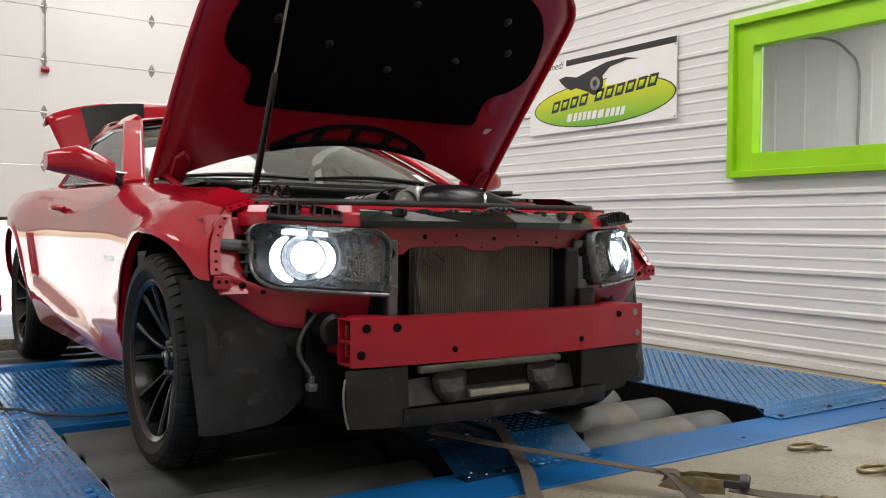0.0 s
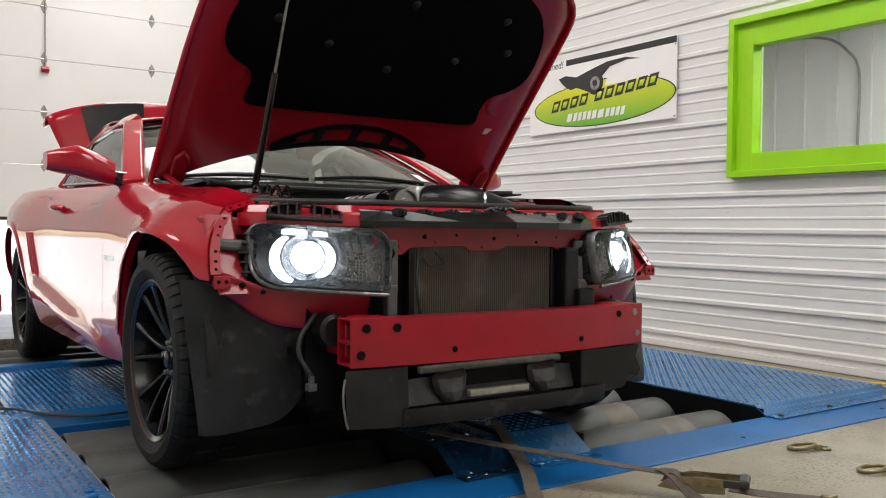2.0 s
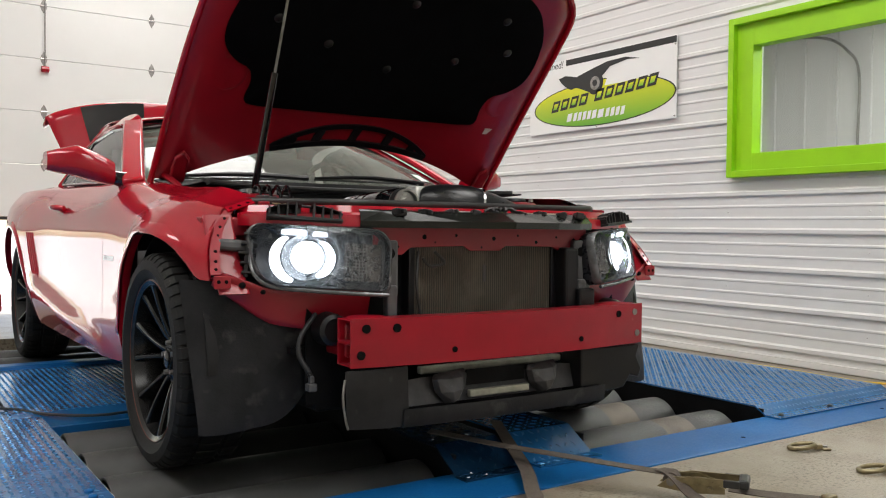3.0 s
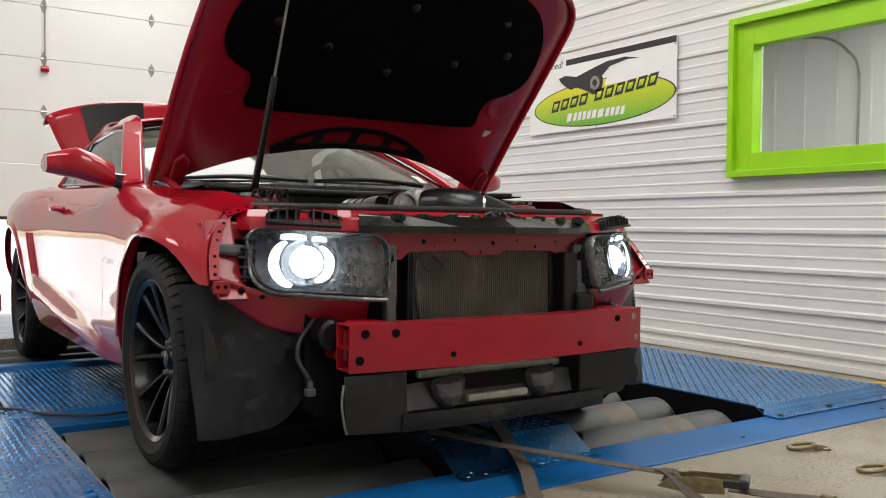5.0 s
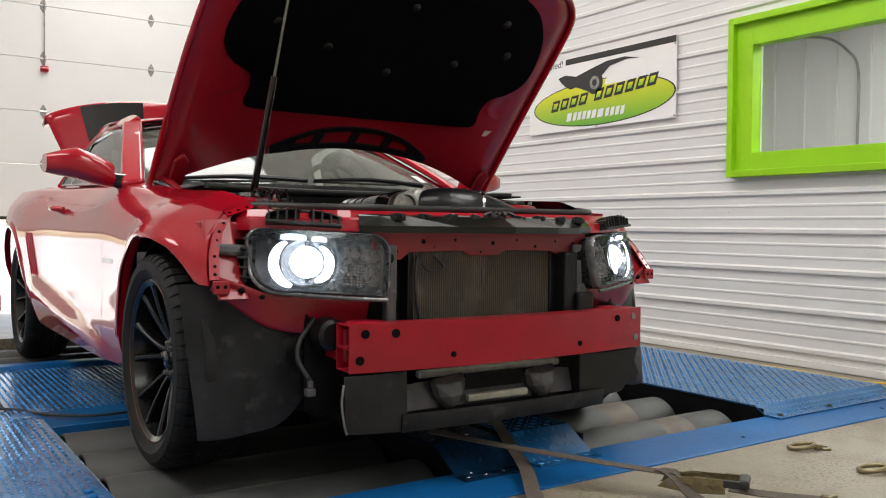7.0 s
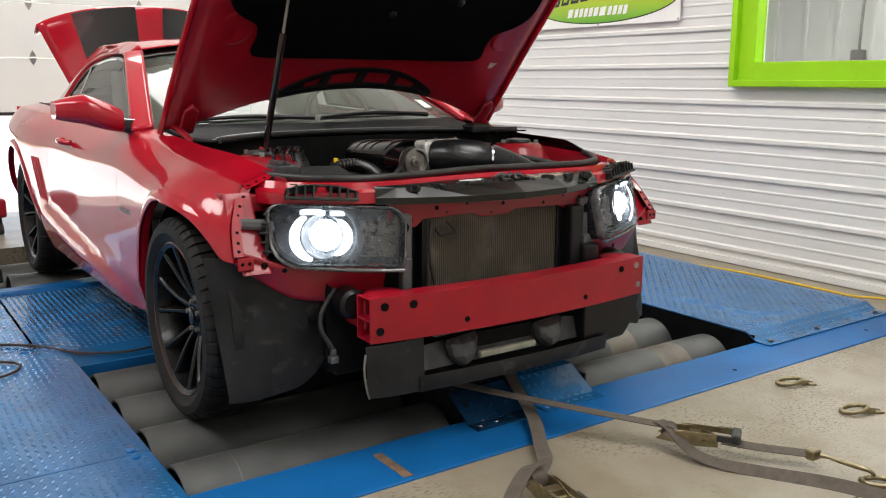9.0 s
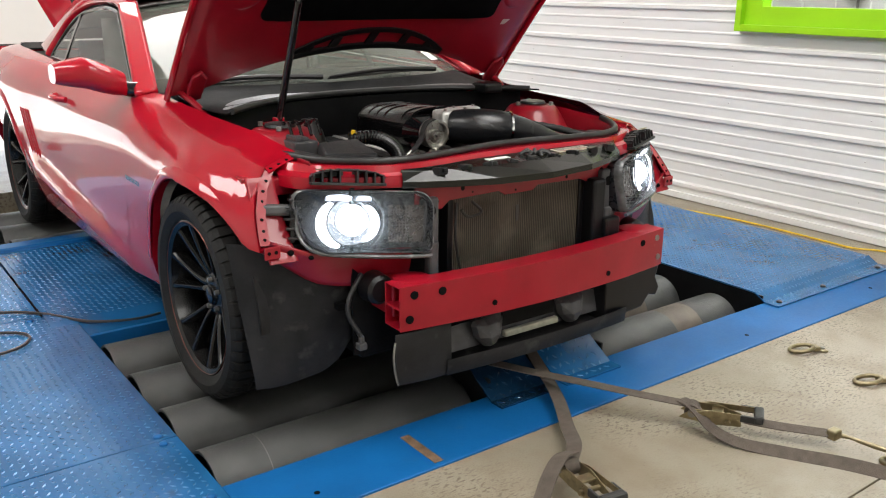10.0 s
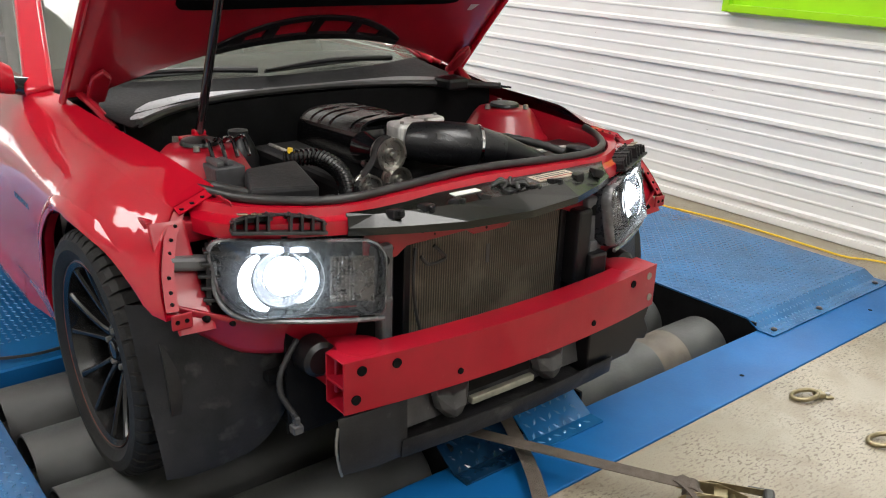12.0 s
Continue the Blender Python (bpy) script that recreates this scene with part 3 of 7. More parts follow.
def make_ceiling_lights():
    for i, (x, y) in enumerate(LAMPS):
        f = thing("ceiling_light", "white fluorescent panel fixture under the ceiling", "ceiling light", "ceiling lights")
        part("frame", boxes(((x - 0.67, y - 1.24, 4.18), (x + 0.67, y + 1.24, 4.26))), "ceil", f, bevel=0.01)
        part("diffuser", boxes(((x - 0.65, y - 1.21, 4.165), (x + 0.65, y + 1.21, 4.178))), "tube_light", f)
        lamp = new("strip_lamp", bpy.data.lights.new("strip_lamp", "AREA"))
        lamp.data.shape, lamp.data.size, lamp.data.size_y = "RECTANGLE", 1.30, 2.42
        lamp.data.energy, lamp.data.color = LAMP_POWER, LAMP_COLOR
        lamp.matrix_world = pose(x, y, 4.155)
    # unseen lamp and fixture, added to brighten the room behind the pane
    f = thing("ceiling_light", "unseen ceiling light added to brighten the control room", "ceiling light")
    part("diffuser", boxes(((3.6, -0.6, 2.56), (4.2, 0.6, 2.59))), "tube_light", f)
    lamp = new("added_room_lamp", bpy.data.lights.new("added_room_lamp", "AREA"))
    lamp.data.shape, lamp.data.size, lamp.data.size_y = "RECTANGLE", 0.6, 1.2
    lamp.data.energy, lamp.data.color = 34.0, LAMP_COLOR
    lamp.matrix_world = pose(3.9, 0, 2.55)


def make_sign():
    s = thing("wall_sign", "white printed shop sign with a lime oval and a dark emblem", "sign")
    x = WALL_X - 0.022
    board = part("board", boxes(((x - 0.004, 1.155, 1.53), (x, 2.66, 2.08))), "sign", s, bevel=0.001)

    def flat(points, material, lift, name, label=""):
        return part(name, prism([(-y, z) for y, z in points], 0.0006, pose(x - 0.0045 - lift, 0, 0) @ Matrix(((0, 0, -1, 0), (-1, 0, 0, 0), (0, 1, 0, 0), (0, 0, 0, 1)))), material, s, label)

    flat([(1.16, 2.03), (1.16, 2.075), (2.24, 2.075), (2.24, 2.03)], "ink", 0.0, "top_bar")
    cu = bpy.data.curves.new("lettering", "FONT")
    cu.body, cu.size, cu.shear, cu.extrude = "tuned!", 0.078, 0.2, 0.0004
    holder = bpy.data.objects.new("lettering", cu)
    words = bpy.data.meshes.new_from_object(holder)
    bpy.data.objects.remove(holder)
    words.transform(Matrix(((0, 0, -1, x - 0.0052), (-1, 0, 0, 2.475), (0, 1, 0, 2.022), (0, 0, 0, 1))))
    words.materials.clear()
    words.materials.append(M["ink"])
    new("lettering", words).parent = s
    cy, cz = 1.88, 1.715
    flat([(cy + 0.725 * math.cos(t), cz + 0.168 * math.sin(t)) for t in np.linspace(0, 2 * math.pi, 49)[:-1]], "ink", 0.0, "oval_rim")
    flat([(cy + 0.712 * math.cos(t), cz + 0.160 * math.sin(t)) for t in np.linspace(0, 2 * math.pi, 49)[:-1]], "oval", 0.001, "oval")
    # emblem: a dark swept body with a wheel
    flat([(2.28, 1.90), (2.32, 1.94), (2.24, 1.955), (2.12, 1.93), (1.97, 1.965), (1.80, 2.0), (1.62, 2.005), (1.48, 1.975), (1.60, 1.985), (1.77, 1.96), (1.85, 1.90), (1.88, 1.84), (1.98, 1.80), (2.06, 1.83), (2.12, 1.85), (2.18, 1.84), (2.24, 1.87)], "ink", 0.002, "emblem_body")
    flat([(1.77, 1.955), (1.58, 1.98), (1.42, 1.93), (1.34, 1.86), (1.48, 1.835), (1.67, 1.83), (1.82, 1.83)], "sign", 0.002, "emblem_smoke")
    for r, m_, l in ((0.085, "ink", 0.003), (0.05, "dull_metal", 0.004), (0.025, "ink", 0.005)):
        flat([(1.92 + r * math.cos(t), 1.86 + r * math.sin(t)) for t in np.linspace(0, 2 * math.pi, 25)[:-1]], m_, l, "emblem_wheel")
    # unlettered name: slanted bars
    yy = 2.40
    for k, wd in enumerate((0.10, 0.10, 0.10, 0.10, 0, 0.10, 0.10, 0.10, 0.10, 0.10, 0.10)):
        if wd:
            b0 = 1.685 + 0.008 * k
            flat([(yy, b0), (yy - 0.03, b0 + 0.085), (yy - 0.03 - wd * 0.8, b0 + 0.09), (yy - wd * 0.8, b0 + 0.005)], "ink", 0.003, "name_bar")
            flat([(yy - 0.025, b0 + 0.022), (yy - 0.04, b0 + 0.065), (yy - 0.03 - wd * 0.55, b0 + 0.068), (yy - wd * 0.55 - 0.01, b0 + 0.025)], "oval", 0.004, "name_bar")
            yy -= 0.103
        else:
            yy -= 0.06
    yy = 2.22
    for wd in (0.07, 0.05, 0.05, 0.05, 0.05, 0.06, 0.08, 0.05, 0.05, 0.05, 0.05):
        flat([(yy, 1.60), (yy - 0.015, 1.66), (yy - 0.015 - wd * 0.7, 1.665), (yy - wd * 0.7, 1.605)], "white_ink", 0.004, "name_bar")
        yy -= wd
    for y, z in ((1.17, 2.02), (1.17, 1.545), (1.9, 1.54), (1.9, 2.073)):
        part("rivet", lathe([(x - 0.009, 0.0), (x - 0.008, 0.005), (x - 0.004, 0.006)], 8, "X", None, (0, y, z)), "dull_metal", s)


# ---- the dynamometer in the floor ----
ROLL_R, ROLL_Z = 0.135, -0.132


def make_deck():
    f = thing("roller_frame", "blue painted steel frame strip before the rollers", "frame", kind="structure")
    part("strip", boxes(((-2.66, -0.765, -0.15), (2.46, -0.497, 0.004))), "strip", f, bevel=0.004)
    part("slot", boxes(((-0.545, -0.745, 0.0042), (-0.513, -0.56, 0.0052))), "rust", f, "rusty slot cut in the blue frame")
    for x, y in ((1.064, -0.682), (-0.9, -0.68), (2.05, -0.67)):
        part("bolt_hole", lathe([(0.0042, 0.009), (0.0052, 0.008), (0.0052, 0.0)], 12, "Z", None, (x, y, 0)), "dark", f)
    # left deck, in plates
    d = thing("deck_plate", "blue checker plate deck beside the rollers", "deck plate", "deck plates", "structure")
    z = 0.024
    part("plate", boxes(((-2.66, -0.60, 0.005), (-1.112, -0.182, z))), "deck", d, bevel=0.003)
    part("plate", boxes(((-2.66, -0.178, 0.005), (-1.112, 1.118, z))), "deck", d, bevel=0.003)
    part("plate", boxes(((-2.66, 1.122, 0.005), (-1.22, 2.14, z))), "deck", d, bevel=0.003)
    part("plate", boxes(((-2.66, 2.145, 0.005), (-1.22, 3.75, z))), "deck", d, bevel=0.003)
    tread_part(d, -2.3, -1.12, -0.592, -0.19, lambda x, y: z)
    tread_part(d, -2.3, -1.12, -0.17, 1.11, lambda x, y: z)
    tread_part(d, -2.3, -1.23, 1.13, 2.13, lambda x, y: z)
    tread_part(d, -2.3, -1.23, 2.15, 3.4, lambda x, y: z)
    for x, y in ((-1.165, -0.157), (-1.165, -0.21), (-1.16, 1.08), (-1.27, 1.08), (-1.155, -0.56)):
        part("bolt", lathe([(z, 0.014), (z + 0.005, 0.013), (z + 0.008, 0.008), (z + 0.008, 0.0)], 10, "Z", None, (x, y, 0)), "strip", d, smooth=True)
    part("skirt", boxes(((-1.118, -0.5, -0.7), (-1.112, 0.85, 0.02))), "strip", d)
    # plate between the axles, bent down at its front
    e = thing("middle_plate", "blue checker plate between the front and rear rollers", "deck plate", "deck plates", "structure")

    def crown(x, y):
        return 0.030 - 0.035 * max(0.0, (1.02 - y) / 0.17) ** 1.5 if y < 1.02 else 0.030

    for x0, x1 in ((-1.215, -0.13), (0.42, 1.45)):
        part("plate", surf(lambda u, v: (x0 + (x1 - x0) * u, 0.86 + 1.27 * v, crown(0, 0.86 + 1.27 * v)), 1, 24), "deck", e, solid=0.006, smooth=True)
        tread_part(e, x0 + 0.01, x1 - 0.01, 0.99, 2.12, lambda x, y: crown(x, y) + 0.003)
        part("front_rail", boxes(((x0, 0.838, -0.12), (x1, 0.862, 0.0))), "strip", e)
    part("cross_bar", boxes(((-1.22, 2.14, -0.1), (1.45, 2.27, 0.05))), "strip", e, bevel=0.02)
    # right deck with a folded front lip
    r = thing("deck_plate", "blue checker plate deck by the wall, with a folded lip", "deck plate", "deck plates", "structure")

    def fold(x, y):
        if y > -0.45:
            return 0.040
        return 0.040 - 0.032 * min(1.0, (-0.45 - y) / 0.055)

    ys = [-0.575, -0.54, -0.505, -0.45, -0.30, 0.2, 0.9, 1.6, 2.2, 3.7]
    bm = bmesh.new()
    a = [bm.verts.new((1.45, y, fold(0, y))) for y in ys]
    b = [bm.verts.new((2.43, y, fold(0, y))) for y in ys]
    for i in range(len(ys) - 1):
        bm.faces.new((a[i], b[i], b[i + 1], a[i + 1]))
    part("plate", bm, "deck", r, solid=0.006)
    tread_part(r, 1.46, 2.42, -0.57, 2.4, lambda x, y: fold(x, y) + 0.003)
    for x, y in ((1.50, -0.545), (1.86, -0.54), (2.36, -0.54)):
        part("bolt", lathe([(0.012, 0.013), (0.018, 0.012), (0.021, 0.007), (0.021, 0)], 10, "Z", None, (x, y, 0)), "ink", r, smooth=True)
    part("side_wall", boxes(((1.452, -0.49, -0.7), (1.46, 3.7, 0.034))), "bay", r)
    # centre plate under the engine; its left half has shade in its colour
    c = thing("centre_plate", "blue checker plate bridging the two roller sets", "deck plate", "deck plates", "structure")

    def ramp_z(x, y):
        return 0.008 + 0.075 * max(0.0, min(1.0, (y + 0.545) / 0.12))

    for x0, x1 in ((-0.165, 0.08), (0.135, 0.41)):
        ys2 = [-0.60, -0.545, -0.50, -0.46, -0.425, 0.2, 0.8]
        bm = bmesh.new()
        a = [bm.verts.new((x0, y, ramp_z(0, y))) for y in ys2]
        b = [bm.verts.new((x1, y, ramp_z(0, y))) for y in ys2]
        for i in range(len(ys2) - 1):
            bm.faces.new((a[i], b[i], b[i + 1], a[i + 1]))
        part("plate", bm, "shaded_deck" if x0 < 0 else "deck", c, "navy plate, darkened for the shade under the car" if x0 < 0 else "", solid=0.006)
        tread_part(c, x0 + 0.005, x1 - 0.005, -0.59, 0.2, lambda x, y: ramp_z(x, y) + 0.003, 0.034, "shaded_deck" if x0 < 0 else "tread_glint")
    part("end_wall", boxes(((-0.135, -0.49, -0.5), (-0.125, 0.83, 0.06)), ((0.415, -0.49, -0.5), (0.425, 0.83, 0.06))), "bay", c)


def make_rollers():
    for y in (-0.30, 0.03, 0.36, 0.69, 2.47, 2.80, 3.13):
        for x0, x1, right in ((-1.078, -0.14, False), (0.43, 1.40, True)):
            r = thing("dyno_roller", "dark grey knurled steel dynamometer roller", "roller", "dynamometer rollers")
            R = ROLL_R
            if right:
                part("drum", lathe([(x0, 0.03), (x0, R - 0.006), (x0 + 0.006, R), (x0 + 0.55, R), (x0 + 0.552, R - 0.001)], 56, "X", None, (0, y, ROLL_Z)), "roller", r, smooth=True)
                part("worn_band", lathe([(x0 + 0.552, R - 0.001), (x0 + 0.72, R - 0.001)], 56, "X", None, (0, y, ROLL_Z), False), "roller_band", r, smooth=True)
                part("drum_end", lathe([(x0 + 0.72, R - 0.001), (x0 + 0.722, R), (x1 - 0.02, R), (x1, R - 0.018), (x1, R - 0.03), (x1 - 0.05, R - 0.032), (x1 - 0.05, 0.03)], 56, "X", None, (0, y, ROLL_Z)), "roller", r, smooth=True)
            else:
                part("drum", lathe([(x0 + 0.05, 0.03), (x0 + 0.05, R - 0.012), (x0, R - 0.010), (x0, R - 0.002), (x0 + 0.004, R), (x1 - 0.006, R), (x1, R - 0.006), (x1, 0.03)], 56, "X", None, (0, y, ROLL_Z)), "roller", r, smooth=True)
                if y < -0.2:
                    part("chalk_line", lathe([(-0.9055, R + 0.0003), (-0.904, R + 0.0004), (-0.9025, R + 0.0003)], 56, "X", None, (0, y, ROLL_Z), False), "carpet", r, "thin pale chalk line", smooth=True)
            part("axle", lathe([(x0 - 0.01, 0.025), (x1 + 0.02, 0.025)], 12, "X", None, (0, y, ROLL_Z)), "dull_metal", r, smooth=True)


# ---- the car ----
FW, RW, WZ, TR = (-0.815, 0.105), (-0.815, 2.86), 0.345, 0.350     # wheel centres (x, y), height, tyre radius

SIDE_Y = [-0.36, -0.10, 0.10, 0.35, 0.75, 1.40, 2.00, 2.50, 2.86, 3.30, 3.78]
SIDE = [  # (half width, height) from the gutter down to the sill
    [(0.685, 0.862), (0.796, 0.828), (0.842, 0.775), (0.874, 0.71), (0.890, 0.64), (0.893, 0.55), (0.88, 0.40), (0.87, 0.28)],
    [(0.715, 0.892), (0.815, 0.848), (0.885, 0.80), (0.935, 0.74), (0.948, 0.66), (0.948, 0.55), (0.93, 0.40), (0.91, 0.28)],
    [(0.725, 0.902), (0.820, 0.866), (0.900, 0.82), (0.948, 0.76), (0.957, 0.66), (0.957, 0.55), (0.94, 0.40), (0.91, 0.28)],
    [(0.735, 0.912), (0.825, 0.888), (0.898, 0.83), (0.933, 0.76), (0.938, 0.62), (0.930, 0.50), (0.928, 0.38), (0.90, 0.275)],
    [(0.770, 0.948), (0.830, 0.935), (0.899, 0.86), (0.924, 0.78), (0.928, 0.64), (0.927, 0.48), (0.932, 0.38), (0.90, 0.270)],
    [(0.785, 0.958), (0.835, 0.945), (0.901, 0.86), (0.926, 0.78), (0.930, 0.64), (0.929, 0.46), (0.938, 0.37), (0.90, 0.265)],
    [(0.800, 0.968), (0.850, 0.952), (0.912, 0.87), (0.935, 0.78), (0.938, 0.64), (0.936, 0.50), (0.942, 0.40), (0.90, 0.265)],
    [(0.800, 0.985), (0.875, 0.965), (0.940, 0.88), (0.968, 0.75), (0.968, 0.62), (0.960, 0.50), (0.94, 0.40), (0.90, 0.28)],
    [(0.785, 0.992), (0.875, 0.970), (0.948, 0.88), (0.975, 0.77), (0.975, 0.65), (0.970, 0.52), (0.94, 0.40), (0.90, 0.30)],
    [(0.745, 0.992), (0.850, 0.970), (0.920, 0.88), (0.945, 0.75), (0.943, 0.62), (0.930, 0.50), (0.90, 0.40), (0.87, 0.33)],
    [(0.620, 0.980), (0.740, 0.955), (0.820, 0.87), (0.850, 0.74), (0.845, 0.60), (0.830, 0.50), (0.80, 0.42), (0.77, 0.36)],
]


def side_profile(y):
    """The section of the car's side at y, smooth between the stations."""
    k = max(0, min(len(SIDE_Y) - 2, int(np.searchsorted(SIDE_Y, y) - 1)))
    y0, y1 = SIDE_Y[k], SIDE_Y[k + 1]
    t = max(0.0, min(1.0, (y - y0) / (y1 - y0)))
    out = []
    for j in range(8):
        pts = []
        for c in (0, 1):
            p1, p2 = SIDE[k][j][c], SIDE[k + 1][j][c]
            m1 = (p2 - SIDE[max(k - 1, 0)][j][c]) / (y1 - SIDE_Y[max(k - 1, 0)]) * (y1 - y0) if k else p2 - p1
            n2 = min(k + 2, len(SIDE) - 1)
            m2 = (SIDE[n2][j][c] - p1) / (SIDE_Y[n2] - y0) * (y1 - y0)
            h = t * t * (3 - 2 * t)
            pts.append(p1 + (p2 - p1) * h + m1 * (t ** 3 - 2 * t * t + t) + m2 * (t ** 3 - t * t))
        out.append(pts)
    return out


def sill(y):
    """The lower edge of the side at y: the sill, or the wheel arch over it."""
    z = 0.272 + 0.05 * max(0.0, y - 2.9)
    d = y - 0.09
    if 0 <= d < 0.40:
        z = max(z, 0.345 + 0.41 * math.sqrt(1 - (d / 0.40) ** 2))
    if d < 0:
        z = max(0.622, 0.345 + 0.405 * max(0.0, 1 - (-d / 0.47) ** 2.5) ** 0.4)
    d = y - 2.86
    if abs(d) < 0.41:
        z = max(z, 0.345 + 0.415 * math.sqrt(1 - (d / 0.41) ** 2))
    return z


def side_x(y, z):
    p = side_profile(y)
    zs, xs = [q[1] for q in p][::-1], [q[0] for q in p][::-1]
    return float(np.interp(z, zs, xs))


def lean(y, z):
    """The fender's front edge rakes back towards its top."""
    w = max(0.0, min(1.0, (0.0 - y) / 0.33))
    return y + 0.75 * (z - 0.642) * w


def ledge(y, z):
    """The rocker's crease, which climbs from the front wheel towards the rear one."""
    if not 0.56 < y < 2.42:
        return 0.0
    line = 0.335 + 0.215 * (y - 0.56) / 1.86
    w = min(1.0, (y - 0.56) / 0.2, (2.42 - y) / 0.25)
    return 0.026 * w * max(0.0, min(1.0, (line - z) / 0.05))


def side_panel(y0, y1, extra=(), nv=34):
    ys = sorted({round(v, 4) for v in (*np.linspace(y0, y1, max(6, int((y1 - y0) / 0.035))), *[e for e in extra if y0 < e < y1])})
    bm = bmesh.new()
    cols = []
    for y in ys:
        p = side_profile(y)
        zb = sill(y)
        line = [Vector((-p[0][0], 0, p[0][1]))] + spline([(-q[0], 0, q[1]) for q in p[1:]], 5)
        zs = [v.z for v in line][::-1]
        xs = [v.x for v in line][::-1]
        top, fold = p[0][1], p[1][1]
        levels = [top + (fold - top) * j / 4 for j in range(4)] + [fold + (zb - fold) * (j / nv) ** 1.2 for j in range(nv + 1)]
        col = [bm.verts.new((float(np.interp(z, zs, xs)) - ledge(y, z), lean(y, z), z)) for z in levels]
        # the edge turns in at the sill or arch
        col.append(bm.verts.new((col[-1].co.x + 0.022, col[-1].co.y, col[-1].co.z + 0.003)))
        cols.append(col)
    for a, b in zip(cols, cols[1:]):
        for j in range(len(a) - 1):
            bm.faces.new((a[j], b[j], b[j + 1], a[j + 1]))
        e = bm.edges.get((a[4], b[4]))
        if a[4].co.y < 1.2:
            e.smooth = False
    return bm


ARCH = [0.09 + 0.40 * math.cos(t) for t in np.linspace(0, math.pi / 2, 14)] + [0.09 - 0.60 * math.sin(t) for t in np.linspace(0, 1.1, 10)] \
    + [2.86 + 0.41 * math.cos(t) for t in np.linspace(0, math.pi, 24)]


